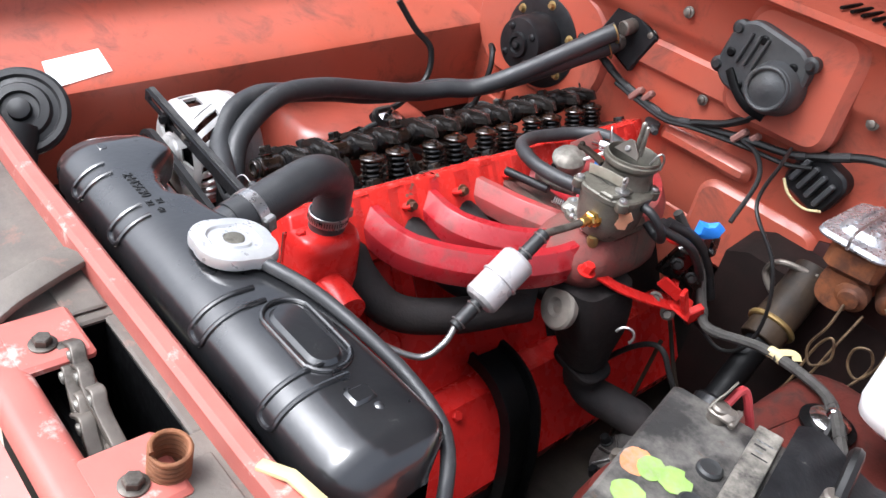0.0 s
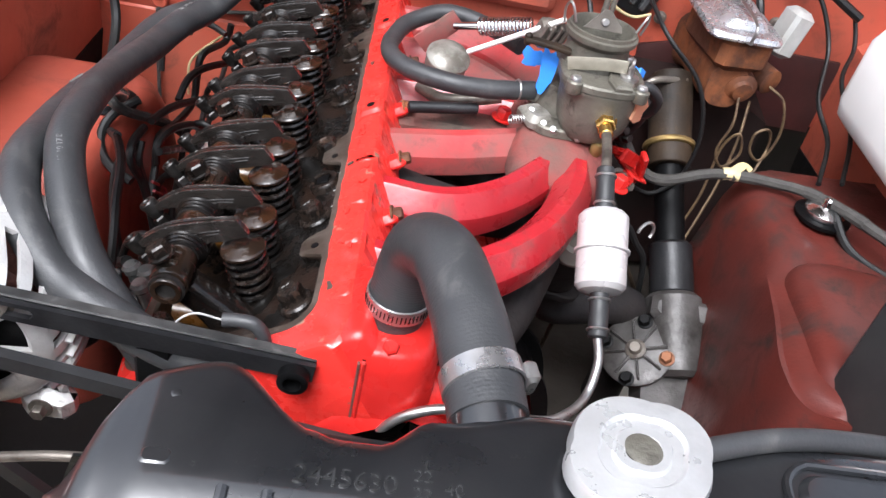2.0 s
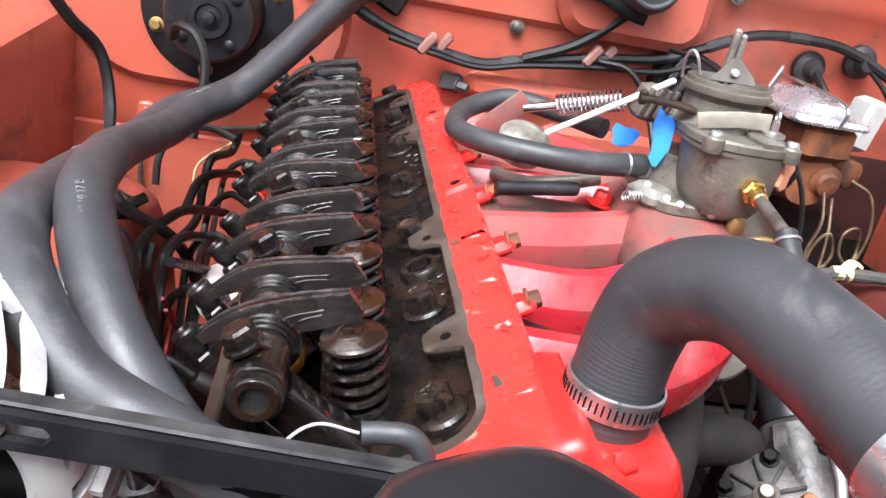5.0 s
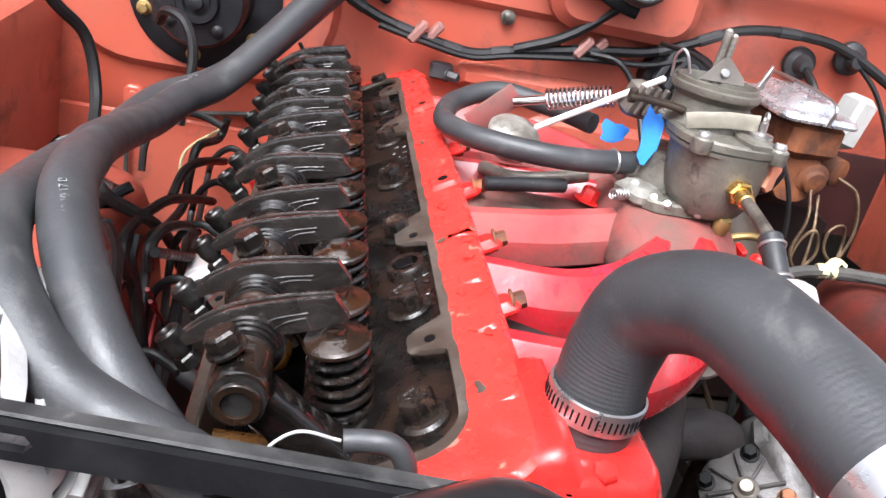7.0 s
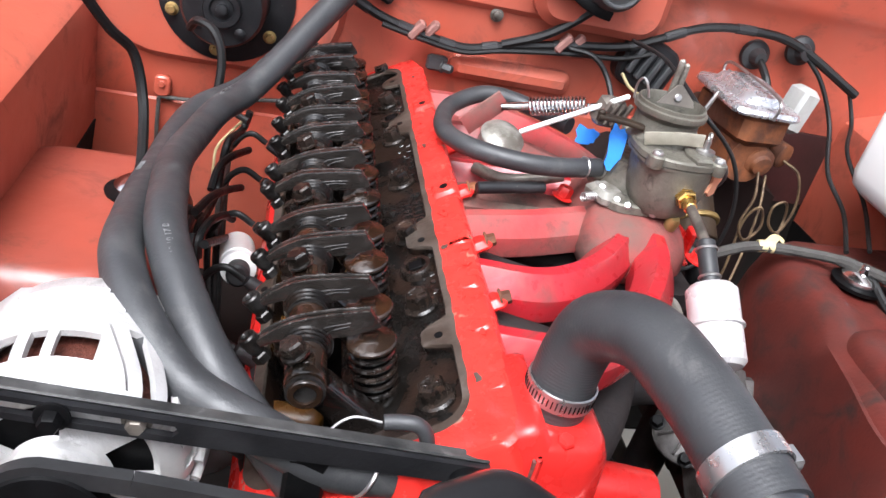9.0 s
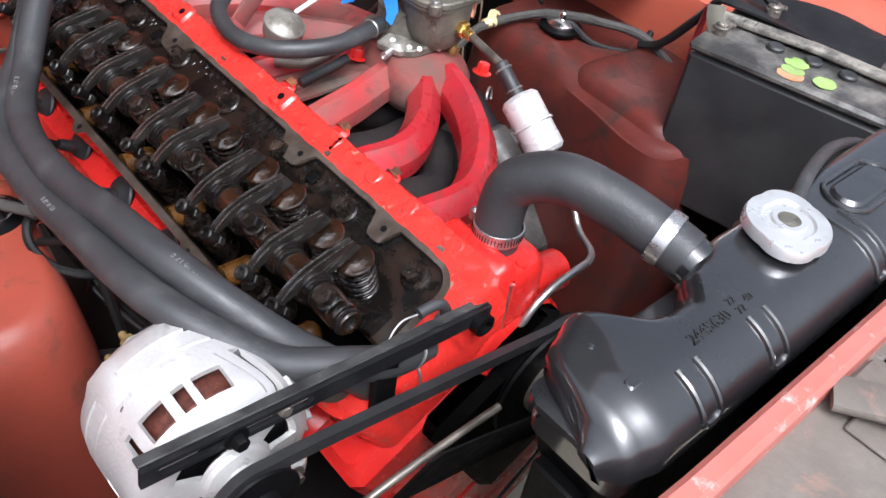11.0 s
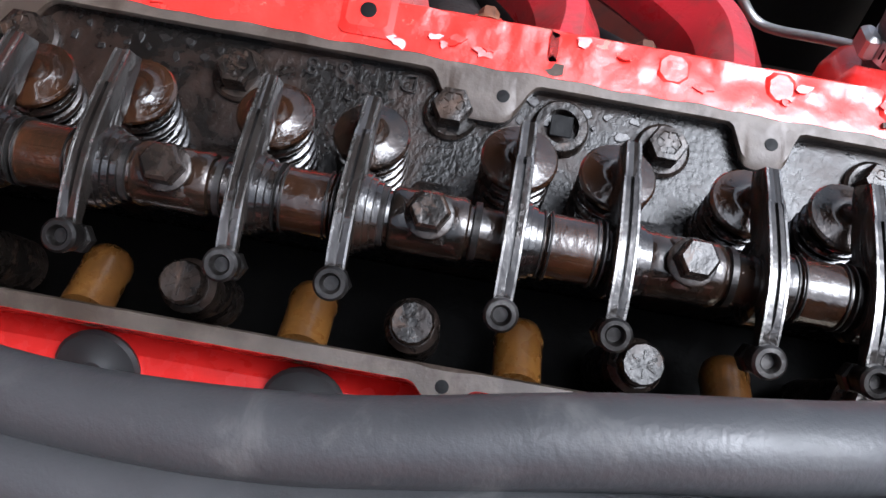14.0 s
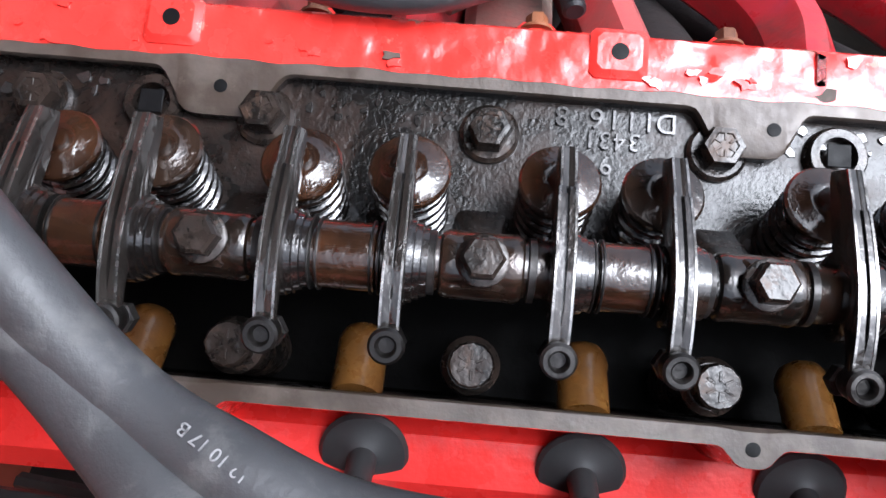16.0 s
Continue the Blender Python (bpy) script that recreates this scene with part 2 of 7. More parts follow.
ZINC = surface("weathered_zinc_alloy", (0.165, 0.155, 0.128), 0.42, 0.4, vary=0.25, scale=40, second=(0.085, 0.076, 0.060), cover=0.45, edge=0.18, patch=24, bump=0.9, fine=300, second_rough=0.6, stain=(0.030, 0.026, 0.021), stain_cover=0.25, stain_scale=45, stain_edge=0.08)
CHROME = surface("bright_plated_steel", (0.80, 0.80, 0.80), 0.16, 1.0, vary=0.05, scale=40, bump=0.04, fine=200)
STEEL = surface("worn_steel", (0.45, 0.44, 0.43), 0.35, 0.9, vary=0.15, scale=50, bump=0.1, fine=300)
RUST = surface("rusty_cast_iron", (0.17, 0.055, 0.018), 0.7, 0.1, vary=0.35, scale=45, second=(0.07, 0.024, 0.011), cover=0.5, patch=20, bump=0.8, fine=220)
EXHAUST = surface("dark_heat_scaled_iron", (0.014, 0.0125, 0.0132), 0.7, 0.0, vary=0.3, scale=30, second=(0.030, 0.024, 0.022), cover=0.35, edge=0.2, patch=12, bump=1.0, fine=200, spec=0.2)
BRASS = surface("brass", (0.72, 0.46, 0.14), 0.28, 1.0, vary=0.12, scale=60, bump=0.1)
COPPER = surface("copper_tape", (0.85, 0.42, 0.26), 0.35, 0.6, vary=0.12, scale=50, bump=0.3)
BLUE = surface("blue_masking_tape", (0.03, 0.22, 0.75), 0.6, vary=0.1, scale=40, bump=0.3)
WHITE = surface("white_plastic", (0.88, 0.88, 0.86), 0.4, vary=0.03, scale=10, bump=0.05)
GROUND = surface("pale_concrete", (0.50, 0.45, 0.35), 0.9, vary=0.12, scale=12, second=(0.40, 0.36, 0.28), cover=0.4, edge=0.2, patch=3, bump=0.5, fine=120)
WIRE = surface("dusty_black_wire", (0.009, 0.0088, 0.0088), 0.45, vary=0.3, scale=50, bump=0.2, spec=0.35)
TAN = surface("varnished_tan_casting", (0.15, 0.065, 0.013), 0.28, 0.0, vary=0.3, scale=40, second=(0.045, 0.018, 0.005), cover=0.48, edge=0.2, patch=25, bump=0.4, coat=0.2)
RUNNER_RED = surface("scuffed_red_enamel", (0.38, 0.011, 0.018), 0.30, vary=0.18, scale=22, second=(0.25, 0.020, 0.024), cover=0.36, edge=0.25, patch=8, bump=0.5, fine=180, coat=0.22, stain=(0.085, 0.042, 0.035), stain_cover=0.22, stain_scale=22, stain_edge=0.12)
CHIPPED_RED = surface("chipped_red_enamel", (0.66, 0.030, 0.022), 0.24, vary=0.14, scale=30, second=(0.22, 0.12, 0.085), cover=0.21, edge=0.012, patch=42, bump=1.0, fine=100, coat=0.22, second_rough=0.55)
WORN_RED = surface("worn_red_bar_paint", (0.45, 0.125, 0.10), 0.45, vary=0.12, scale=14, second=(0.66, 0.50, 0.45), cover=0.2, edge=0.05, patch=26, bump=0.3, fine=150, coat=0.2)
DUSTY = surface("dusty_grey_paint", (0.155, 0.135, 0.115), 0.7, vary=0.25, scale=18, second=(0.085, 0.072, 0.062), cover=0.4, edge=0.2, patch=10, bump=0.8, stain=(0.26, 0.15, 0.12), stain_cover=0.2, stain_scale=30)
# scuffed, dirty tower red, darkened further for the shade on its inner face
TOWER_SHADED = surface("scuffed_shaded_tower_red", (0.105, 0.018, 0.013), 0.34, vary=0.25, scale=10, second=(0.050, 0.014, 0.011), cover=0.45, edge=0.2, patch=7, bump=0.5, coat=0.12, second_rough=0.6, spec=0.35, stain=(0.030, 0.018, 0.015), stain_cover=0.32, stain_scale=16, stain_edge=0.08)
RUBBER_DARK = surface("black_rubber", (0.018, 0.018, 0.019), 0.5, vary=0.25, scale=40, bump=0.1)
OILY_STEEL = surface("oil_wet_steel", (0.042, 0.039, 0.037), 0.38, 0.6, vary=0.3, scale=60, second=(0.010, 0.0085, 0.0075), cover=0.55, patch=40, bump=0.6, coat=0.1)
VARNISH = surface("amber_varnished_steel", (0.030, 0.0115, 0.0045), 0.18, 0.0, vary=0.5, scale=50, second=(0.006, 0.004, 0.003), cover=0.5, edge=0.2, patch=40, bump=1.0, spec=0.5, coat=0.55, coat_rough=0.045)
GREASY = surface("greasy_grey_metal", (0.16, 0.14, 0.12), 0.4, 0.5, vary=0.25, scale=40, second=(0.07, 0.06, 0.05), cover=0.4, patch=25, bump=0.3)
GREASY_BROWN = surface("greasy_brown_tube", (0.042, 0.027, 0.016), 0.55, 0.0, vary=0.35, scale=25, second=(0.012, 0.009, 0.007), cover=0.5, edge=0.15, patch=12, bump=0.6, spec=0.25, stain=(0.085, 0.055, 0.032), stain_cover=0.22, stain_scale=22)
EXHAUST_PALE = surface("grey_scaled_iron", (0.20, 0.175, 0.15), 0.75, 0.1, vary=0.25, scale=40, bump=0.5)
BAR_WORN = surface("rubbed_bar_edge", (0.050, 0.049, 0.048), 0.45, 0.2, vary=0.4, scale=60, second=(0.016, 0.016, 0.016), cover=0.4, edge=0.1, patch=40, bump=0.4, stain=(0.16, 0.155, 0.15), stain_cover=0.15, stain_scale=60)
PLATE_WORN = surface("scratched_pale_plate", (0.26, 0.24, 0.205), 0.55, 0.1, vary=0.3, scale=60, second=(0.045, 0.042, 0.038), cover=0.45, edge=0.12, patch=45, bump=0.5)
STRIP_PALE = surface("cream_plated_strip", (0.30, 0.275, 0.22), 0.4, 0.35, vary=0.18, scale=60, second=(0.15, 0.13, 0.095), cover=0.35, patch=40, bump=0.4)
LID_METAL = surface("crumpled_bright_lid", (0.58, 0.58, 0.60), 0.28, 0.75, vary=0.15, scale=60, second=(0.36, 0.36, 0.38), cover=0.35, edge=0.1, patch=45, bump=0.25, fine=60)
BOX_GREY = surface("faded_grey_box", (0.40, 0.40, 0.38), 0.45, 0.1, vary=0.1, scale=25, second=(0.28, 0.27, 0.25), cover=0.3, edge=0.2, patch=30, bump=0.2)
# body red darkened for shade low on the firewall, with grime
SHADED_RED = surface("grimy_shaded_red_paint", (0.060, 0.016, 0.015), 0.5, vary=0.3, scale=12, second=(0.022, 0.011, 0.010), cover=0.5, edge=0.22, patch=8, bump=0.5, fine=120, spec=0.3)
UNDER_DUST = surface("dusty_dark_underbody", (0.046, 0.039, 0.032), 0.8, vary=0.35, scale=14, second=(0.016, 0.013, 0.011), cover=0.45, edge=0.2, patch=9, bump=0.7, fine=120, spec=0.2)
ZINC_PALE = surface("pale_zinc_plate", (0.27, 0.255, 0.225), 0.4, 0.4, vary=0.2, scale=40, second=(0.13, 0.115, 0.095), cover=0.42, patch=30, bump=0.5)
BRASS_DULL = surface("dull_brass", (0.33, 0.23, 0.09), 0.45, 0.7, vary=0.25, scale=50, bump=0.2)
WHITE_METAL = surface("grey_white_steel", (0.55, 0.53, 0.53), 0.3, 0.25, vary=0.08, scale=15, second=(0.38, 0.36, 0.35), cover=0.3, edge=0.2, patch=25, bump=0.2)
RUST_LIGHT = surface("orange_rust", (0.21, 0.085, 0.038), 0.7, 0.2, vary=0.35, scale=60, bump=0.8)
STAMP = surface("worn_stamped_edges", (0.030, 0.030, 0.031), 0.35, 0.0, vary=0.5, scale=80, second=(0.010, 0.010, 0.010), cover=0.5, edge=0.12, patch=60, bump=0.1, spec=0.4)
CAP_METAL = surface("bright_cap_metal", (0.62, 0.62, 0.62), 0.32, 0.6, vary=0.08, scale=30, second=(0.46, 0.455, 0.45), cover=0.3, edge=0.15, patch=25, bump=0.35, fine=130)
WINDING = surface("copper_windings", (0.10, 0.032, 0.022), 0.42, 0.4, vary=0.5, scale=140, bump=1.0, fine=500)
BLACK_WORN = surface("worn_black_paint", (0.010, 0.010, 0.0112), 0.42, 0.1, vary=0.3, scale=35, second=(0.024, 0.024, 0.025), cover=0.25, edge=0.15, patch=20, bump=0.5, spec=0.35, stain=(0.12, 0.11, 0.10), stain_cover=0.10, stain_scale=60, stain_edge=0.05)
GLASSY = surface("oily_clear_cap_plastic", (0.095, 0.095, 0.093), 0.18, vary=0.3, scale=30, second=(0.03, 0.03, 0.03), cover=0.35, patch=40, bump=0.4, coat=0.5)
GREY_METAL = surface("dull_grey_casting", (0.040, 0.042, 0.045), 0.5, 0.2, vary=0.25, scale=30, second=(0.08, 0.078, 0.075), cover=0.3, edge=0.2, patch=14, bump=0.6)
GREY_RED = surface("dusty_red_metal", (0.25, 0.12, 0.10), 0.6, vary=0.2, scale=40, bump=0.3)
DUSTY_WIRE = surface("dusty_cloth_wrap", (0.045, 0.042, 0.038), 0.8, vary=0.3, scale=80, bump=0.6, fine=500)
GEAR_ALLOY = surface("dirty_gear_alloy", (0.085, 0.079, 0.076), 0.42, 0.3, vary=0.3, scale=35, second=(0.022, 0.019, 0.017), cover=0.5, edge=0.12, patch=24, bump=0.8)
BATTERY = surface("battery_black", (0.018, 0.019, 0.020), 0.5, vary=0.25, scale=15, second=(0.05, 0.05, 0.048), cover=0.3, edge=0.2, patch=8, bump=0.1)
BATTERY_TOP = surface("grimy_battery_lid", (0.030, 0.029, 0.028), 0.5, vary=0.4, scale=25, second=(0.20, 0.185, 0.165), cover=0.36, edge=0.14, patch=22, bump=1.0, stain=(0.11, 0.055, 0.025), stain_cover=0.14, stain_scale=30)
ORANGE = surface("orange_paper", (0.55, 0.21, 0.08), 0.65, vary=0.25, scale=40, second=(0.30, 0.24, 0.19), cover=0.42, edge=0.1, patch=60, bump=0.2)
GREEN = surface("green_paper", (0.24, 0.38, 0.09), 0.65, vary=0.25, scale=40, second=(0.26, 0.27, 0.17), cover=0.42, edge=0.1, patch=60, bump=0.2)
PALE_PRINT = surface("pale_print", (0.19, 0.19, 0.19), 0.6, vary=0.25, scale=200, second=(0.05, 0.05, 0.05), cover=0.42, edge=0.1, patch=400, bump=0)
RED_WIRE = surface("dull_red_wire", (0.30, 0.03, 0.035), 0.5, vary=0.2, scale=40, bump=0.1)
# oil colour taken down to near-black so that it holds deep shade too
OIL_SHADE = surface("oily_shade_black", (0.0016, 0.0014, 0.0012), 0.45, vary=0.4, scale=40, bump=0.4, spec=0.03)
DUST_RED = surface("dust_caked_red_enamel", (0.26, 0.030, 0.028), 0.6, vary=0.25, scale=25, second=(0.095, 0.072, 0.058), cover=0.6, edge=0.22, patch=16, bump=0.9, fine=200, second_rough=0.9, spec=0.35, stain=(0.035, 0.028, 0.024), stain_cover=0.25, stain_scale=30, stain_edge=0.1)
YELLOW_PALE = surface("faded_yellow_wire", (0.55, 0.45, 0.24), 0.5, vary=0.2, scale=40, bump=0.1)
CLAMP = surface("stainless_clamp_band", (0.50, 0.49, 0.49), 0.30, 0.9, vary=0.12, scale=60, bump=0.3)
ARM_STEEL = surface("oily_pressed_steel", (0.036, 0.031, 0.028), 0.16, 0.35, vary=0.4, scale=60, second=(0.011, 0.009, 0.0075), cover=0.5, edge=0.2, patch=40, bump=1.0, fine=200, second_rough=0.22, coat=0.75, coat_rough=0.045)
LINE = surface("rusty_brake_line", (0.13, 0.085, 0.045), 0.5, 0.4, vary=0.3, scale=60, second=(0.06, 0.035, 0.02), cover=0.4, patch=40, bump=0.4)
BOLT_DARK = surface("oily_bolt_steel", (0.024, 0.017, 0.0135), 0.30, 0.2, vary=0.4, scale=70, second=(0.008, 0.0065, 0.0055), cover=0.5, patch=50, bump=1.0, fine=160, second_rough=0.24, spec=0.3, coat=0.12, coat_rough=0.14, stain=(0.070, 0.038, 0.023), stain_cover=0.22, stain_scale=60)
DECK_EDGE = surface("oily_raised_casting", (0.018, 0.016, 0.015), 0.18, 0.2, vary=0.3, scale=150, bump=0.2, fine=400, coat=0.4)
GREY_RAG = surface("grey_collar_rubber", (0.17, 0.16, 0.13), 0.6, vary=0.2, scale=60, bump=0.3)
HOOD_PAD = surface("dark_hood_underside", (0.022, 0.016, 0.014), 0.8, vary=0.3, scale=6, second=(0.05, 0.03, 0.025), cover=0.3, edge=0.2, patch=3, bump=0.4, fine=60, spec=0.2)
# pale steel that stands for the sky's reflection along oily arm edges
EDGE_GLINT = surface("oily_edge_glint", (0.27, 0.26, 0.25), 0.22, 0.85, vary=0.5, scale=120, second=(0.05, 0.045, 0.04), cover=0.40, edge=0.12, patch=90, bump=0.3, coat=0.3)
# the same red deeper still, for the shade round the column
TOE_SHADE = surface("shaded_dark_red_paint", (0.022, 0.009, 0.008), 0.7, vary=0.3, scale=12, second=(0.008, 0.006, 0.005), cover=0.5, edge=0.2, patch=8, bump=0.6, fine=120, spec=0.2)
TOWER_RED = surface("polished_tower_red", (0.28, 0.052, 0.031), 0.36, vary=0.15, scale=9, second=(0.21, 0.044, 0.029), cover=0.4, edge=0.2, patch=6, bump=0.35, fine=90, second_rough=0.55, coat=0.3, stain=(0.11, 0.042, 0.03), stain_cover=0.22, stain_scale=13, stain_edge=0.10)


def eng_box(b, c, size, bev=0.002):
    """A box laid along the engine's axes."""
    return b.box(E(*c), size, bev, ENG)


def wire(name, pts, r, material=None, label="dusty black insulated wire", category="wire", group=""):
    b = Build()
    b.tube(pts, r, 8, 8)
    return tagged(part(name, b, material or WIRE), label, category, group)


def lettering(name, text, size, m, material, parent=None, depth=0.0004, label=""):
    cu = bpy.data.curves.new(name, "FONT")
    cu.body, cu.size, cu.extrude, cu.align_x = text, size, depth, "CENTER"
    tmp = bpy.data.objects.new(name, cu)
    me = bpy.data.meshes.new_from_object(tmp)
    bpy.data.objects.remove(tmp)
    me.transform(m)
    me.materials.clear()
    me.materials.append(material)
    ob = new(name, me)
    if parent is not None:
        ob.parent = parent
        ob.matrix_parent_inverse = parent.matrix_basis.inverted()
    if label:
        tagged(ob, label)
    return ob


def axes(o, x, y):
    """The pose whose x and y axes lie along x and y."""
    x = Vector(x).normalized()
    z = x.cross(Vector(y)).normalized()
    y = z.cross(x)
    return Matrix.Translation(Vector(o)) @ Matrix((x, y, z)).transposed().to_4x4()


def arc(c, r, a0, a1, n, u, w):
    """Points of an arc about c in the plane of u and w."""
    c, u, w = Vector(c), Vector(u), Vector(w)
    return [c + u * (r * math.cos(radians(a0 + (a1 - a0) * k / n))) + w * (r * math.sin(radians(a0 + (a1 - a0) * k / n))) for k in range(n + 1)]


# ---- setting ----
HOOD_OPEN = 55
b = Build()
b.add([(-60, -60, -0.72), (60, -60, -0.72), (60, 60, -0.72), (-60, 60, -0.72)], [(0, 1, 2, 3)])
tagged(part("ground", b, GROUND), "pale dusty concrete driveway under the car", "ground", kind="structure")

CX = 0.245  # the car's middle


def apron(s, name):
    """Inner fender: upright wall, sloping ledge, fender lip."""
    b = Build()
    w = 0.495
    sec = [(w + 0.004, -0.15), (w, -0.03), (w + 0.003, -0.014), (w + 0.012, -0.006), (w + 0.10, 0.02), (w + 0.135, 0.035), (w + 0.145, 0.05), (w + 0.15, 0.11),
           (w + 0.16, 0.118), (w + 0.24, 0.115), (w + 0.24, 0.09), (w + 0.17, 0.03), (w + 0.03, -0.03), (w + 0.012, -0.15)]
    rings = []
    for k in range(15):
        y = -0.78 + 1.40 * k / 14
        lift = 0.045 * (y + 0.1)
        rings.append([Vector((CX + s * x, y, z + (lift if z > -0.1 else 0))) for x, z in sec])
    b.loft(rings)
    tagged(part(name, b, BODY), "faded red painted inner fender with a wide ledge", "inner fender", kind="structure")
    # lower wall: the bay's shade is painted in as near-black
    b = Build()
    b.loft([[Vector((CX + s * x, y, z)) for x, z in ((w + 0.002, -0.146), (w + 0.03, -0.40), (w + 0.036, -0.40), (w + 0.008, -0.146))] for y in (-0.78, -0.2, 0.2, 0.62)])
    tagged(part(name.replace("apron", "splash"), b, BODY_SHADED), "grimy lower inner fender panel, blackened to stand for shade", "inner fender", kind="structure")


apron(-1, "wall_apron_passenger")
apron(1, "wall_apron_driver")

# firewall: flat panel, raised heater panel, wiper panel, cowl ledge
fw = thing("wall_firewall", (CX, 0.62, -0.6), "red painted firewall with pressed panels and a cowl ledge", "firewall", kind="structure")
b = Build()
sec = [(0.640, -0.115), (0.618, -0.110), (0.612, -0.095), (0.61, 0.05), (0.605, 0.135), (0.595, 0.15), (0.585, 0.165), (0.58, 0.235), (0.57, 0.248), (0.545, 0.252), (0.545, 0.262), (0.85, 0.29), (0.85, -0.115)]
b.loft([[Vector((CX + x, y, z)) for y, z in sec] for x in (-0.76, -0.3, 0.0, 0.3, 0.76)])
part("panel", b, BODY, fw)
b = Build()
b.box((-0.11, 0.622, -0.24), (0.74, 0.018, 0.27), 0.003)
part("lower_panel", b, BODY, fw)
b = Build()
# set-back board, its shaded hollow painted black
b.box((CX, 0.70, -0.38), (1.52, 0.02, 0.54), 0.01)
part("toe_board", b, BODY_SHADED, fw, "toe board blackened to stand for shade")
# thin dark sheet laid over the firewall where it lies in shade
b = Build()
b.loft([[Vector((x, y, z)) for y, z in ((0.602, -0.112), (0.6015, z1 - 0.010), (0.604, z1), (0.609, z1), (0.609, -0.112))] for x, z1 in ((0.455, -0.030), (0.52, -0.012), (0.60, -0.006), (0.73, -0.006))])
part("shaded_panel", b, SHADED_RED, fw, "lower panel, red darkened for shade and grime")
b = Build()
b.prism(rounded(0.30, 0.20, 0.09, 8, -0.115, 0.05), 0, 0.012, axes((0, 0.613, 0), (1, 0, 0), (0, 0, 1)), 0.008)
part("heater_panel", b, BODY, fw)
b = Build()
b.prism(rounded(0.26, 0.05, 0.02, 5, 0.20, 0.105), 0, 0.010, axes((0, 0.609, 0), (1, 0, 0), (0, 0, 1)), 0.007)
b.prism(rounded(0.20, 0.13, 0.03, 5, 0.36, -0.09), 0, 0.012, axes((0, 0.611, 0), (1, 0, 0), (0, 0, 1)), 0.009)
b.prism(rounded(0.16, 0.03, 0.012, 5, 0.25, 0.005), 0, 0.02, axes((0, 0.611, 0), (1, 0, 0), (0, 0, 1)), 0.010)
part("pressed_rib", b, BODY, fw)
b = Build()
b.prism(rounded(0.17, 0.17, 0.035, 6, 0.335, 0.165), 0, 0.030, axes((0, 0.60, 0), (1, 0, 0), (0, 0, 1)), 0.012)
part("wiper_panel", b, BODY, fw)
for x, z, y in ((-0.21, 0.09, 0.606), (0.0, 0.165, 0.580), (0.10, 0.13, 0.602), (0.16, 0.19, 0.578), (0.215, 0.075, 0.605), (0.45, 0.15, 0.595), (0.50, 0.175, 0.578), (0.47, 0.01, 0.606), (0.62, 0.03, 0.606)):
    b = Build()
    b.lathe((x, y, z), (0, -1, 0.1), [(0.0085, 0), (0.0085, 0.002), (0.0055, 0.003), (0.0050, 0.006), (0.003, 0.007)], 14)
    part("screw", b, GREASY, fw)
for k in range(14):
    b = Build()
    b.box((0.36 + 0.014 * k, 0.60, 0.2695), (0.005, 0.06, 0.004), 0.001)
    part("cowl_louvre", b, BLACK_MATT, fw)

# radiator support: red top bar, yoke panel with openings, latch
sup = thing("radiator_support", (CX, -0.33, -0.3), "worn red painted radiator support with a dusty yoke", "radiator support", kind="structure")
b = Build()
b.sweep([(CX - 0.50, -0.278, 0.066), (CX - 0.2, -0.286, 0.063), (CX + 0.2, -0.286, 0.062), (CX + 0.50, -0.278, 0.062)], [(-0.009, -0.006), (-0.009, 0.005), (-0.005, 0.009), (0.005, 0.009), (0.009, 0.005), (0.009, -0.030), (0.006, -0.030), (0.006, -0.006)], up=(0, 0, 1))
part("top_bar", b, WORN_RED, sup, "worn red painted top bar")
b = Build()
# dark sheet below the bar, coloured as the shaded void behind
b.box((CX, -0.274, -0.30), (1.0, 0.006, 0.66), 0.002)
part("lower_panel", b, BODY_SHADED, sup)
b = Build()
b.box((CX - 0.34, -0.2685, -0.14), (0.320, 0.004, 0.30), 0.001)
part("side_panel", b, WORN_RED, sup, "dusty worn red side panel")
b = Build()
for x0, x1 in ((CX - 0.50, 0.258), (0.398, CX + 0.50)):
    b.box(((x0 + x1) / 2, -0.329, 0.046), (x1 - x0, 0.074, 0.006), 0.002)
b.box((0.328, -0.2965, 0.046), (0.144, 0.012, 0.006), 0.002)
part("yoke", b, DUSTY, sup, "dusty grey-brown yoke panel")
b = Build()
for p, sz in (((0.330, -0.3005, -0.012), (0.150, 0.003, 0.108)), ((0.2545, -0.335, -0.012), (0.003, 0.070, 0.108)), ((0.4015, -0.335, -0.012), (0.003, 0.070, 0.108)), ((0.330, -0.335, -0.066), (0.150, 0.072, 0.003))):
    b.box(p, sz, 0.0006)
part("latch_well", b, BLACK_MATT, sup, "black well under the latch")
for p, sz in (((0.225, -0.312, 0.0510), (0.046, 0.030, 0.004)), ((0.190, -0.335, 0.0510), (0.030, 0.040, 0.004)), ((0.452, -0.322, 0.0510), (0.060, 0.044, 0.004))):
    b = Build()
    b.box(p, sz, 0.0015)
    part("yoke_plate", b, DUSTY, sup)
b = Build()
b.sweep([(CX - 0.46, -0.383, 0.046), (CX, -0.385, 0.044), (CX + 0.46, -0.383, 0.044)], rounded(0.032, 0.026, 0.010), up=(0, 0, 1))
part("grille_bar", b, WORN_RED, sup)
for x in (0.268, 0.418):
    b = Build()
    b.box((x, -0.352, 0.052), (0.06, 0.055, 0.010), 0.003)
    part("bracket_plate", b, WORN_RED, sup)
    b = Build()
    b.hexa((x + 0.008, -0.355, 0.057), (0, 0, 1), 0.012, 0.006, 0.010)
    part("bolt", b, GREASY, sup)
b = Build()
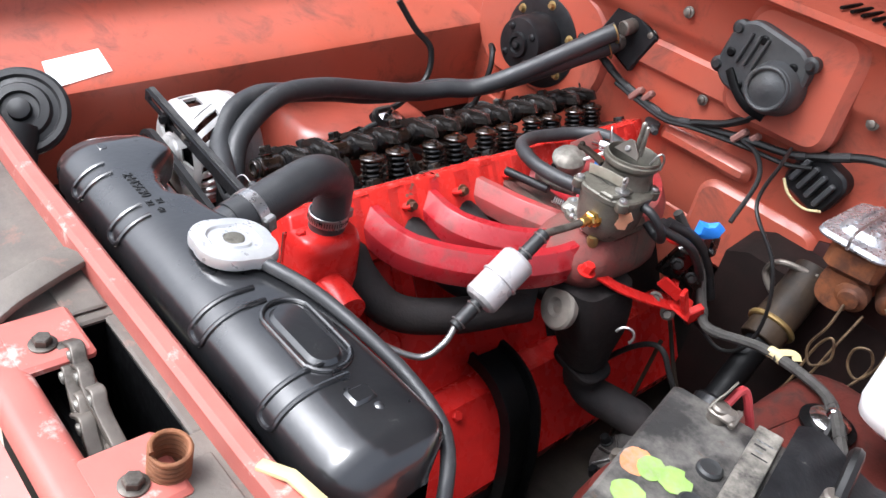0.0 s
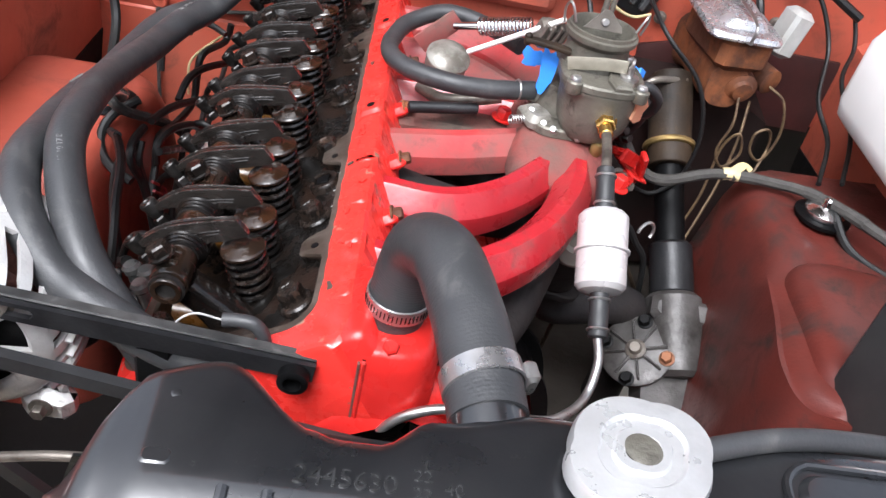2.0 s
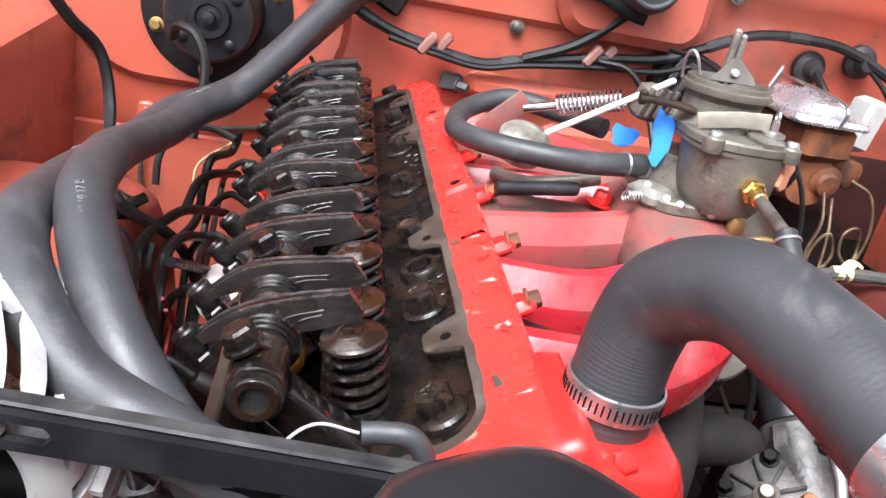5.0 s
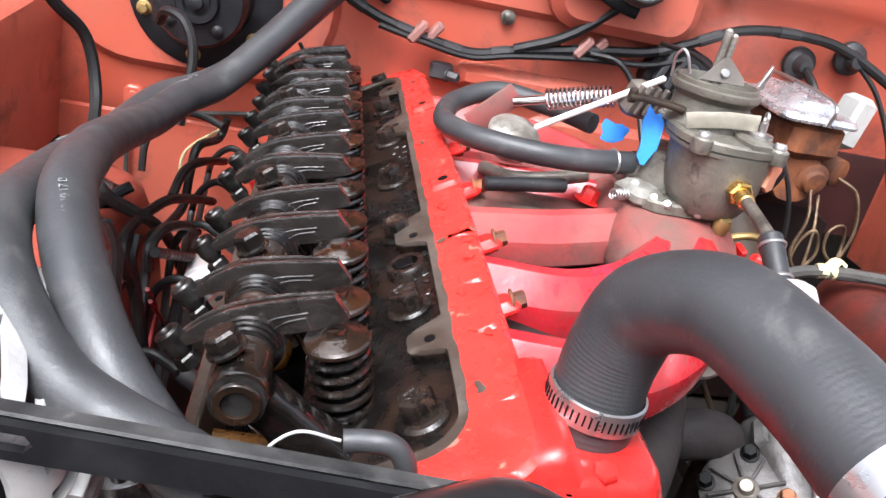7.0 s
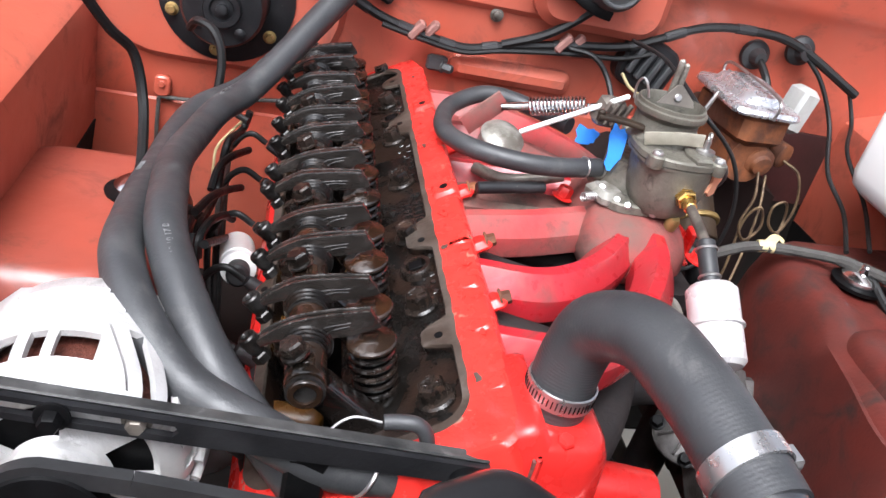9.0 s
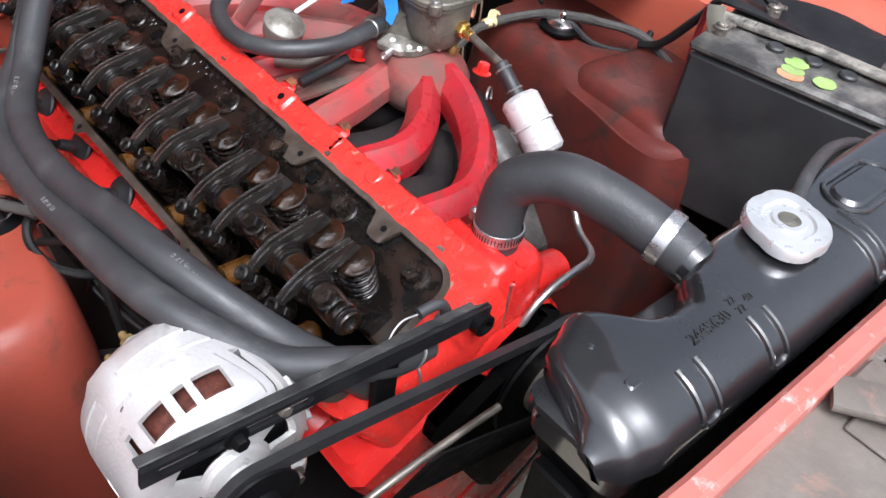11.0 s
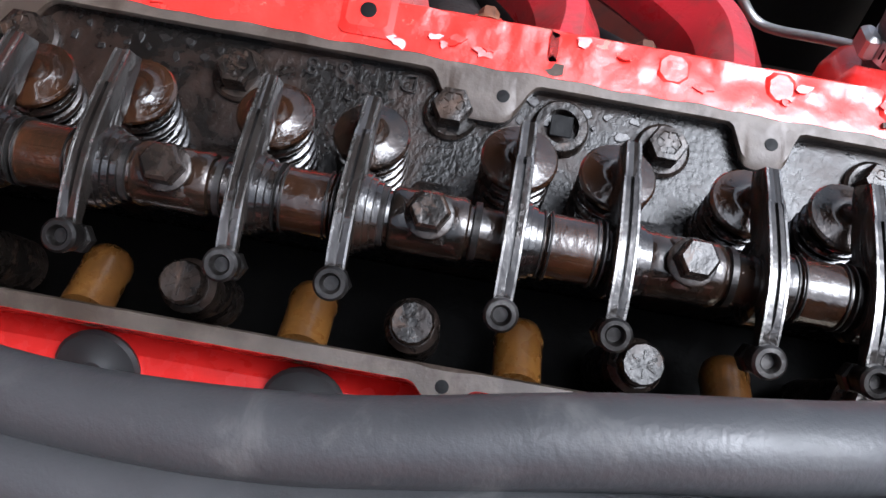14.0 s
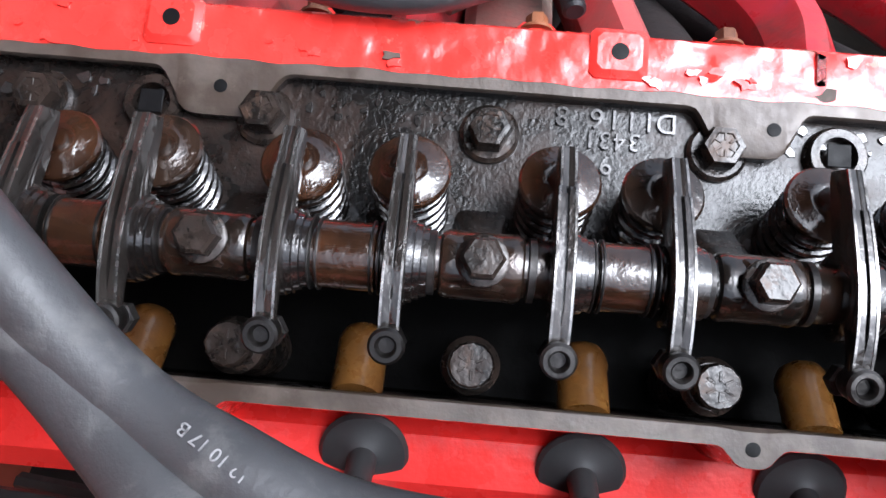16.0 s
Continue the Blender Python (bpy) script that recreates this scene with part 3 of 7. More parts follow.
b.sweep(spline([(0.235, -0.41, 0.03), (0.222, -0.372, 0.058), (0.206, -0.332, 0.064), (0.186, -0.296, 0.060)], 5), rounded(0.030, 0.008, 0.003, 2), up=(0, 0, 1))
part("brace", b, DUSTY, sup)
b = Build()
b.loft([[Vector((x, y, z)) for y, z in ((-0.402, 0.030), (-0.42, 0.024), (-0.60, -0.02), (-0.66, -0.10), (-0.66, -0.12), (-0.60, -0.04), (-0.42, -0.002), (-0.402, -0.16))] for x in (CX - 0.55, CX - 0.2, CX + 0.2, CX + 0.55)])
part("front_panel", b, WORN_RED, sup)
latch = thing("hood_latch", (0.318, -0.335, -0.08), "greasy steel hood latch with levers and spring", "latch")
for k, (x, z, l, y) in enumerate(((0.284, 0.046, 0.045, -0.345), (0.292, 0.050, 0.055, -0.339), (0.300, 0.040, 0.060, -0.348), (0.310, 0.044, 0.060, -0.341), (0.322, 0.030, 0.070, -0.347), (0.330, 0.038, 0.075, -0.340), (0.338, 0.024, 0.060, -0.352))):
    b = Build()
    b.sweep(spline([(x - 0.012, y, z + 0.006), (x, y + 0.002, z + 0.010), (x + 0.014, y, z + 0.001), (x + l * 0.8, y - 0.003 + 0.006 * (k % 2), z - 0.022)], 5), rounded(0.0036, 0.011, 0.0014), up=(0, 1, 0))
    part("lever", b, GREASY, latch)
    b = Build()
    b.lathe((x + 0.002, y - 0.006, z + 0.004), (0.1, 1, 0.2), [(0.0030, 0), (0.0048, 0.001), (0.0048, 0.004), (0.0030, 0.005), (0.0030, 0.012)], 12)
    part("pivot_pin", b, ZINC_PALE, latch)
for y in (-0.338, -0.346):
    b = Build()
    b.tube([(0.318, y, 0.036), (0.345, y + 0.002, 0.020), (0.372, y + 0.002, 0.024), (0.392, y, 0.030)], 0.0022, 8)
    part("pull_rod", b, GREASY, latch)
b = Build()
b.helix((0.424, -0.331, 0.050), (0.1, 0, 1), 0.0125, 0.0019, 6.5, 0.030)
part("spring", b, RUST_LIGHT, latch, "dusty brown coil spring")
b = Build()
b.box((0.330, -0.340, -0.0285), (0.120, 0.026, 0.07), 0.004)
part("base", b, BLACK_MATT, latch)
b = Build()
b.sweep([(0.462, -0.288, 0.070), (0.484, -0.279, 0.076), (0.512, -0.272, 0.072)], rounded(0.010, 0.005, 0.002, 2), up=(0, 0, 1))
tagged(part("prop_rod_tip", b, YELLOW_PALE), "bright yellow painted tip on the top bar", "rod tip")

# round black horn on the passenger side of the support
t = thing("car_horn", (-0.15, -0.24, -0.04), "weathered black round horn beside the radiator support", "horn")
b = Build()
b.lathe((-0.150, -0.228, 0.022), (0.62, -0.35, 0.70), [(0.040, -0.020), (0.052, -0.006), (0.053, 0.002), (0.049, 0.006), (0.043, 0.006), (0.040, 0.003), (0.034, 0.004), (0.031, 0.009), (0.022, 0.010), (0.020, 0.006), (0.013, 0.006), (0.012, 0.014), (0.006, 0.016)], 36)
part("diaphragm", b, RUBBER_DARK, t)
b = Build()
b.tube([(-0.140, -0.238, 0.01), (-0.118, -0.252, -0.02), (-0.100, -0.262, -0.055)], 0.026, 16, 6, scale=None)
part("trumpet", b, RUBBER_DARK, t)
b = Build()
b.sweep([(-0.165, -0.27, -0.05), (-0.09, -0.265, -0.045)], rounded(0.06, 0.012, 0.004), up=(0, 0, 1))
part("bracket", b, BLACK_MATT, t)

# paper label on the ledge
b = Build()
corners = [(-0.258, -0.158), (-0.273, -0.072), (-0.318, -0.072), (-0.309, -0.150)]
b.add([(x, y, -0.0045 + 0.2955 * (CX - x - 0.507) + 0.045 * (y + 0.1)) for x, y in corners], [(0, 1, 2, 3)])
lab = part("paper_label", b, WHITE)
tagged(lab, "white paper label stuck on the fender ledge", "label")


def tower_top(c, t):
    """Plate, recess and plated stud on top of a shock tower."""
    b = Build()
    b.lathe(c - Vector((0, 0, 0.003)), (0, 0, 1), [(0.030, 0), (0.031, 0.0045), (0.028, 0.005)], 28)
    part("recess", b, BLACK_MATT, t)
    b = Build()
    b.lathe(c + Vector((0, 0, 0.001)), (0, 0, 1), [(0.020, 0), (0.0225, 0.002), (0.0225, 0.007), (0.017, 0.011), (0.008, 0.013), (0.0065, 0.020), (0.004, 0.022)], 24)
    part("stud", b, CHROME, t, "bright plated shock stud and washer")


def passenger_tower():
    c = Vector((CX - 0.392, 0.32, -0.081))
    b = Build()
    rings = []
    for inner, front, back, z in ((0.062, 0.185, 0.170, -0.33), (0.056, 0.175, 0.140, -0.19), (0.050, 0.168, 0.112, -0.08), (0.044, 0.165, 0.098, -0.035), (0.038, 0.155, 0.088, -0.012), (0.030, 0.146, 0.078, -0.002), (0.022, 0.138, 0.068, 0.0)):
        w, h = inner + 0.125, front + back
        ring = rounded(w, h, min(0.05, w * 0.3), 6)
        rings.append([c + Vector(((inner - 0.125) / 2 + x + 0.17 * min(0.0, y + (back - front) / 2 + 0.02), y + (back - front) / 2, z)) for x, y in ring])
    b.loft(rings)
    t = thing("shock_tower_passenger", c + Vector((0, 0, -0.57)), "red painted shock tower with a plated stud", "shock tower", "shock towers", "structure")
    part("shell", b, TOWER_RED, t, sharp=60)
    tower_top(c, t)


def driver_tower():
    c = Vector((CX + 0.386, 0.32, -0.076))
    edge = spline([(0.600, 0.425, 0), (0.572, 0.405, 0), (0.566, 0.345, 0), (0.562, 0.270, 0), (0.544, 0.170, 0), (0.527, 0.095, 0), (0.534, 0.050, 0), (0.575, 0.032, 0)], 5)
    b = Build()
    rings = []
    for off, z in ((-0.040, -0.40), (-0.026, -0.22), (-0.014, -0.130), (-0.007, -0.102), (-0.001, -0.091), (0.006, -0.085), (0.015, -0.082), (0.030, -0.081)):
        ring = [Vector((min(0.74, p.x + off), p.y + (off * 0.7 if p.y < 0.08 else -off * 0.5 if p.y > 0.40 else 0), z - 0.012 * max(0.0, min(1.0, (0.255 - p.y) / 0.05)) * (z > -0.1))) for p in edge]
        rings.append(ring + [Vector((0.745, 0.035, ring[-1].z)), Vector((0.745, 0.14, ring[-6].z)), Vector((0.745, 0.25, ring[12].z)), Vector((0.745, 0.425, ring[0].z))])
    b.loft(rings)
    t = thing("shock_tower_driver", c + Vector((0, 0, -0.57)), "scuffed red shock tower darkened for shade, with a plated stud", "shock tower", "shock towers", "structure")
    # this tower's shade is in its paint, hence deeper than the passenger tower's
    part("shell", b, TOWER_SHADED, t, sharp=50)
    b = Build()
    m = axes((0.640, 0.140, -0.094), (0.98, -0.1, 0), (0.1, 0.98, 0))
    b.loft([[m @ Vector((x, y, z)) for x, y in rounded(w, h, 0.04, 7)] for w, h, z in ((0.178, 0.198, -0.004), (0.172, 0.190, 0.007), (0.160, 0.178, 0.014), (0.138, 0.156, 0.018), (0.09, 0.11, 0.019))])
    part("raised_ledge", b, TOWER_SHADED, t, sharp=60)
    tower_top(c, t)


passenger_tower()
driver_tower()


# plates closing the bay floor; the passenger one has shade in its near-black
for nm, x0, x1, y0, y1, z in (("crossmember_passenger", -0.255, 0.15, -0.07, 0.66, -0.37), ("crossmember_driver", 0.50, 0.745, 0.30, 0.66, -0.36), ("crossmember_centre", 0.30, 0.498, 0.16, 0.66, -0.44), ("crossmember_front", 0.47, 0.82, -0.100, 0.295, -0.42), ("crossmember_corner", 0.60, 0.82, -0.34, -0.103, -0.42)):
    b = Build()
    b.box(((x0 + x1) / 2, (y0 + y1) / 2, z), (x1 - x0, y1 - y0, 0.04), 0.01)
    tagged(part(nm, b, BODY_SHADED if nm == "crossmember_passenger" else UNDER_DUST), "dark front crossmember under the engine", "crossmember", kind="structure")

# open hood over the bay: outer skin, folded rim and dark underside
hood = thing("hood", (CX, 0.82, 0.22), "open red hood with a dark underside", "hood", kind="structure")
hm = Matrix.Translation((CX, 0.82, 0.22)) @ Matrix.Rotation(radians(-HOOD_OPEN), 4, "X")
b = Build()
b.loft([[hm @ Vector((x * (1 - 0.02 * k), -0.60 - 0.60 * y, 0.012 * (k == 1))) for x, y in ((-0.70, -1), (0.70, -1), (0.66, 0.96), (0.60, 1), (-0.60, 1), (-0.66, 0.96))] for k in (0, 1)])
part("outer_skin", b, BODY, hood)
b = Build()
b.loft([[hm @ Vector((x * 0.95, -0.60 - 0.57 * y, z)) for x, y in ((-0.70, -1), (0.70, -1), (0.66, 0.96), (0.60, 1), (-0.60, 1), (-0.66, 0.96))] for z in (-0.016, -0.002)])
part("underside", b, HOOD_PAD, hood)
for x in (-0.40, 0.0, 0.40):
    b = Build()
    b.loft([[hm @ Vector((x + a, y, z)) for a, z in ((-0.04, -0.018), (-0.02, -0.035), (0.02, -0.035), (0.04, -0.018))] for y in (-0.06, -1.12)])
    part("stiffener", b, HOOD_PAD, hood)

# ---- engine block ----
eng = thing("engine_block", E(0, 0.27, -0.5), "red painted slanted six cylinder engine block", "engine block")
b = Build()
eng_box(b, (-0.002, 0.28, -0.25), (0.189, 0.69, 0.22), 0.012)
eng_box(b, (0.015, 0.28, -0.42), (0.22, 0.69, 0.16), 0.02)
part("casting", b, RED, eng)
# black front below the bracket, the dark there put into the colour
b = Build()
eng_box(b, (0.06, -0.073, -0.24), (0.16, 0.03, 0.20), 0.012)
part("timing_cover", b, OIL_SHADE, eng, "timing cover blackened to stand for shade")
# added cover over the red block side; its black stands for shade
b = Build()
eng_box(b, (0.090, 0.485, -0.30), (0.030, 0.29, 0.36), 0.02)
part("rear_side", b, BODY_SHADED, eng, "rear flank blackened to stand for shade")
for k in range(3):
    b = Build()
    b.lathe(E(0.092, 0.06 + 0.125 * k, -0.26), E(1, 0, 0), [(0.024, 0), (0.024, 0.004), (0.019, 0.004), (0.018, 0.001)], 24)
    part("core_plug", b, RED, eng)
for y, z, w in ((0.01, -0.20, 0.05), (0.10, -0.19, 0.03), (0.03, -0.33, 0.06), (0.17, -0.20, 0.02), (0.24, -0.20, 0.02)):
    b = Build()
    eng_box(b, (0.094, y, z), (0.016, w, 0.09), 0.007)
    part("casting_boss", b, RED, eng)
for y in (-0.02, 0.12, 0.26, 0.40):
    b = Build()
    b.hexa(E(0.122, y, -0.37), E(1, 0, 0.2), 0.013, 0.008, 0.011)
    part("bolt", b, RED, eng)

# black engine mount bracket
t = thing("engine_mount", E(0.13, 0.2, -0.45), "black painted curved engine mount bracket", "engine mount")
b = Build()
b.sweep(spline([(0.258, 0.192, -0.206), (0.288, 0.191, -0.208), (0.316, 0.191, -0.222), (0.340, 0.193, -0.258), (0.354, 0.196, -0.33), (0.358, 0.198, -0.42)], 8), [(-0.008, -0.030), (0.010, -0.030), (0.010, -0.024), (-0.002, -0.022), (-0.002, 0.022), (0.010, 0.024), (0.010, 0.030), (-0.008, 0.030)], up=(0, 1, 0))
part("bracket", b, BLACK_MATT, t)
b = Build()
b.cyl((0.30, 0.15, -0.42), (0.30, 0.23, -0.42), 0.04, 24)
part("rubber_block", b, RUBBER, t)

# ---- cylinder head ----
head = thing("cylinder_head", E(0, 0.28, -0.15), "red painted cast iron cylinder head, cover removed", "cylinder head")
RAIL = -0.061
P = 0.1013
SCREWS = [0.052, 0.180, 0.425, 0.555]
DIPS = [(0.055, 0.0135), (0.190, 0.0205), (0.425, 0.0235), (0.555, 0.0140)]


def inner_x(y):
    x = 0.0845
    for s, half in DIPS:
        x -= 0.0205 * math.exp(-(((y - s) / half) ** 6))
    return x


pairs = []  # inner edge, edge of the paint, outer edge
N = 240
Y0, Y1 = -0.030, 0.595
for k in range(N + 1):
    y = Y0 + 0.02 + (Y1 - Y0 - 0.04) * k / N
    pairs.append(((inner_x(y), y), (0.0902 + 0.0004 * math.sin(y * 90) + 0.0004 * math.sin(y * 231), y), (0.117, y)))
for k in range(9):
    a = radians(90 * k / 8)
    pairs.append(((0.0645 + 0.02 * math.cos(a), Y1 - 0.02 + 0.02 * math.sin(a)), (0.0662 + 0.024 * math.cos(a), Y1 - 0.02 + 0.03 * math.sin(a)), (0.117 - 0.02 * k / 8, Y1 + 0.02 if k > 3 else Y1 - 0.02 + 0.04 * k / 4)))
for k in range(1, 20):
    x = 0.060 - (0.060 + 0.040) * k / 20
    pairs.append(((x, Y1), (x, Y1 + 0.01), (x, Y1 + 0.02)))
for k in range(9):
    a = radians(90 + 90 * k / 8)
    pairs.append(((-0.038 + 0.012 * math.cos(a), Y1 - 0.012 + 0.012 * math.sin(a)), (-0.040 + 0.022 * math.cos(a), Y1 - 0.012 + 0.022 * math.sin(a)), (-0.040 + 0.026 * math.cos(a), Y1 - 0.012 + 0.032 * math.sin(a))))
for k in range(1, N):
    y = Y1 - 0.012 - (Y1 - Y0 - 0.024) * k / N
    bulge = sum(0.0085 * math.exp(-(((y - s) / 0.0105) ** 4)) for s in (0.185, 0.42))
    pairs.append(((-0.0515, y), (-0.0598 - bulge, y), (-0.0602 - bulge, y)))
for k in range(9):
    a = radians(180 + 90 * k / 8)
    pairs.append(((-0.038 + 0.012 * math.cos(a), Y0 + 0.012 + 0.012 * math.sin(a)), (-0.040 + 0.020 * math.cos(a), Y0 + 0.012 + 0.022 * math.sin(a)), (-0.042 + 0.021 * math.cos(a), Y0 + 0.012 + 0.045 * math.sin(a))))
for k in range(1, 20):
    x = -0.040 + (0.060 + 0.040) * k / 20
    pairs.append(((x, Y0), (x, Y0 - 0.008), (x, Y0 - 0.033)))
for k in range(8):
    a = radians(270 + 90 * k / 8)
    pairs.append(((0.0645 + 0.02 * math.cos(a), Y0 + 0.02 + 0.02 * math.sin(a)), (0.0662 + 0.024 * math.cos(a), Y0 + 0.02 + 0.028 * math.sin(a)), (0.099 + 0.018 * math.cos(a), Y0 - 0.013 + 0.020 * math.sin(a))))


def band(rows):
    b = Build()
    b.loft([[E(*p) for p in r] for r in rows], True, False)
    return b


def wob(x, y, a=0.0016):
    v = noise.noise(Vector((x * 60, y * 60, 3.0))) + 0.6 * noise.noise(Vector((x * 150, y * 150, 7.0)))
    return a * v


part("inner_wall", band([[(*i, -0.135) for i, g, o in pairs], [(*i, RAIL - 0.0030) for i, g, o in pairs]]), DECK, head)
part("gasket_rail", band([[(*i, RAIL - 0.0030) for i, g, o in pairs], [(*i, RAIL - 0.0015) for i, g, o in pairs], [(i[0] + (g[0] - i[0]) * 0.12, i[1] + (g[1] - i[1]) * 0.12, RAIL) for i, g, o in pairs], [(*g, RAIL) for i, g, o in pairs]]), GASKET, head, "scraped bare gasket rail")
rows = [[(*g, RAIL + 0.0003) for i, g, o in pairs]]
for k in (0.1, 0.2, 0.32, 0.45, 0.58, 0.7, 0.82, 0.92):
    rows.append([(g[0] + (o[0] - g[0]) * k, g[1] + (o[1] - g[1]) * k, RAIL + 0.0004 - 0.0015 * k + min(1.0, 2.2 * k) * wob(g[0] + k * 0.03, g[1])) for i, g, o in pairs])
rows.append([(o[0], o[1], RAIL - 0.004) for i, g, o in pairs])
rows.append([(o[0], o[1], -0.142) for i, g, o in pairs])
part("casting", band(rows), CHIPPED_RED, head)
b = Build()
eng_box(b, (0.048, 0.2875, -0.1090), (0.092, 0.65, 0.079), 0.003)
part("deck", b, DECK, head, "oil-stained cast deck")
VALVE_LEAN = Vector((0.276, 0, 0.961)).normalized()  # the valves lean outwards
YA = [0.029, 0.0705, 0.1275, 0.170, 0.2335, 0.275, 0.335, 0.379, 0.4355, 0.478, 0.536, 0.578]  # rocker arms along the shaft


def valve(y, h):
    """A place on a valve's axis, h above the deck."""
    return E(0.0255 + VALVE_LEAN.x * h, y, -0.0755 + VALVE_LEAN.z * h)


for y in YA:  # guide seats under the springs
    b = Build()
    b.lathe(valve(y, -0.004), ENG.to_3x3() @ VALVE_LEAN, [(0.021, 0), (0.0208, 0.0098), (0.0175, 0.0108)], 20)
    part("spring_seat", b, DECK, head)
# chamber floor: the hollow's shade is painted in with the oil
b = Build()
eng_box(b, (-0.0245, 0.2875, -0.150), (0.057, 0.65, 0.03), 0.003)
part("chamber_floor", b, OIL_SHADE, head, "oily pushrod chamber floor, its deep shade painted black")
for y in (0.1505, 0.456):
    b = Build()
    b.lathe(E(0.0685, y, -0.0755), E(0, 0, 1), [(0.0150, 0), (0.0140, 0.007), (0.0132, 0.0110), (0.0122, 0.0122), (0.0085, 0.0122), (0.0080, 0.004)], 28)
    part("square_plug", b, BOLT_DARK, head)
    b = Build()
    b.box(E(0.0685, y, -0.0635), (0.0105, 0.0105, 0.0012), 0.0003, ENG)
    part("plug_socket", b, BLACK_MATT, head)
for y in (0.2495, 0.450):  # pads on the manifold side
    b = Build()
    eng_box(b, (0.1060, y, -0.0640), (0.023, 0.026, 0.014), 0.0030)
    pad = part("bolt_pad", b, CHIPPED_RED, head)
    b = Build()
    b.lathe(E(0.1060, y, -0.0573), E(0, 0, 1), [(0.0040, 0), (0.0040, 0.0006), (0.002, 0.0007)], 16)
    part("bolt_hole", b, BLACK_MATT, pad)
for x, y in [(0.0770, s) for s in SCREWS] + [(-0.0605, 0.185), (-0.0605, 0.42)]:
    b = Build()
    b.lathe(E(x, y, RAIL - 0.0002), E(0, 0, 1), [(0.0031, 0), (0.0031, 0.0007), (0.0018, 0.0008)], 14)
    part("screw_hole", b, BLACK_MATT, head)
for y, wd in ((-0.008, 0.026), (0.050, 0.020), (0.102, 0.022), (0.160, 0.012), (0.548, 0.026)):
    b = Build()
    eng_box(b, (0.1060, y, RAIL - 0.0055), (0.0220, wd, 0.0125), 0.0045)
    part("rail_boss", b, CHIPPED_RED, head)
b = Build()
eng_box(b, (-0.081, 0.301, -0.125), (0.042, 0.628, 0.036), 0.010)
part("plug_shelf", b, RED, head)
for k in range(6):
    y = P * (k + 0.5) - 0.001
    b = Build()
    b.lathe(E(-0.0545, y, -0.082), E(1, 0, -0.62), [(0.0118, 0), (0.0116, 0.024), (0.0122, 0.026), (0.0118, 0.030), (0.0100, 0.034), (0.0070, 0.036)], 24)
    part("plug_tube", b, TAN, head, "varnished tan tube casting")
for text, size, x, y, gap in (("D1116 8", 0.0130, 0.0825, 0.2485, 0.0078), ("3431", 0.0115, 0.0722, 0.2490, 0.0066), ("9", 0.0120, 0.0610, 0.2512, 0.0)):
    for i, ch in enumerate(text):
        if ch != " ":
            lettering("cast_figure", ch, size, axes(E(x, y + (i - (len(text) - 1) / 2) * gap, -0.0700), E(0, 1, 0), E(-1, 0, 0)), DECK_EDGE, head, 0.0022)
random.seed(4)
for y0 in (0.318, 0.480, 0.115):  # worn cast marks that stand a little proud
    for j in range(12):
        b = Build()
        s0, a0, st = random.uniform(0.0020, 0.0036), random.uniform(0, 6.28), random.uniform(0.5, 1.5)
        spot = [(s0 * r0 * math.cos(a0 + i * 0.897), st * s0 * r0 * math.sin(a0 + i * 0.897)) for i, r0 in enumerate([random.uniform(0.5, 1.1) for _ in range(7)])]
        b.prism(spot, -0.001, random.uniform(0.0006, 0.0013), Matrix.Translation(E(0.0790 - 0.0075 * (j % 2) + random.uniform(-0.002, 0.002), y0 + 0.0062 * j + random.uniform(-0.0015, 0.0015), -0.0696)) @ ENG, 0.0003)
        part("cast_mark", b, DECK_EDGE, head)
random.seed(12)
for k in range(34):  # flakes where the red paint lifts off the rail
    y = random.uniform(-0.02, 0.56)
    c0 = E(random.uniform(0.093, 0.112), y, RAIL + 0.0006 + wob(0.1, y))
    s0, a0 = random.uniform(0.0014, 0.0040), random.uniform(0, 6.28)
    pts = [(s0 * r0 * math.cos(a0 + i * 0.698), 1.6 * s0 * r0 * math.sin(a0 + i * 0.698)) for i, r0 in enumerate([random.uniform(0.35, 1.15) for _ in range(9)])]
    b = Build()
    mf = Matrix.Translation(c0) @ ENG @ Matrix.Rotation(random.uniform(-0.28, 0.28), 4, "X") @ Matrix.Rotation(random.uniform(-0.22, 0.22), 4, "Y")
    b.prism(pts, -0.0008, 0.0004, mf)
    part("paint_flake", b, CHIPPED_RED if k % 7 else GASKET, head)

# front of the head: water outlet housing and sender
b = Build()
eng_box(b, (0.1145, -0.0215, -0.112), (0.027, 0.076, 0.100), 0.005)
part("front_corner", b, RED, head, sharp=60)
wo = thing("water_outlet", E(0.14, -0.03, -0.17), "glossy red painted thermostat housing", "thermostat housing")
b = Build()
b.loft([[Vector((cx + x, -0.024 + y, z)) for x, y in rounded(w, h, r, 6)] for w, h, r, cx, z in ((0.050, 0.060, 0.020, 0.166, -0.130), (0.066, 0.074, 0.022, 0.163, -0.105), (0.072, 0.077, 0.022, 0.160, -0.060), (0.071, 0.077, 0.022, 0.158, -0.020), (0.066, 0.072, 0.020, 0.156, -0.009), (0.058, 0.064, 0.017, 0.155, -0.005))])
part("body", b, RED, wo, sharp=60)
b = Build()
b.box((0.1440, -0.024, -0.0610), (0.0040, 0.0795, 0.100), 0.0018)
part("joint_face", b, RED, wo)
b = Build()
b.box((0.1410, -0.024, -0.0620), (0.0018, 0.0785, 0.098), 0.0004)
part("joint_gasket", b, DUST_RED, wo, "thin brown joint gasket")
b = Build()
b.lathe((0.1600, -0.020, -0.036), (0, 0, 1), [(0.030, 0), (0.027, 0.010), (0.0205, 0.016), (0.0198, 0.030)], 28)
part("neck", b, RED, wo)
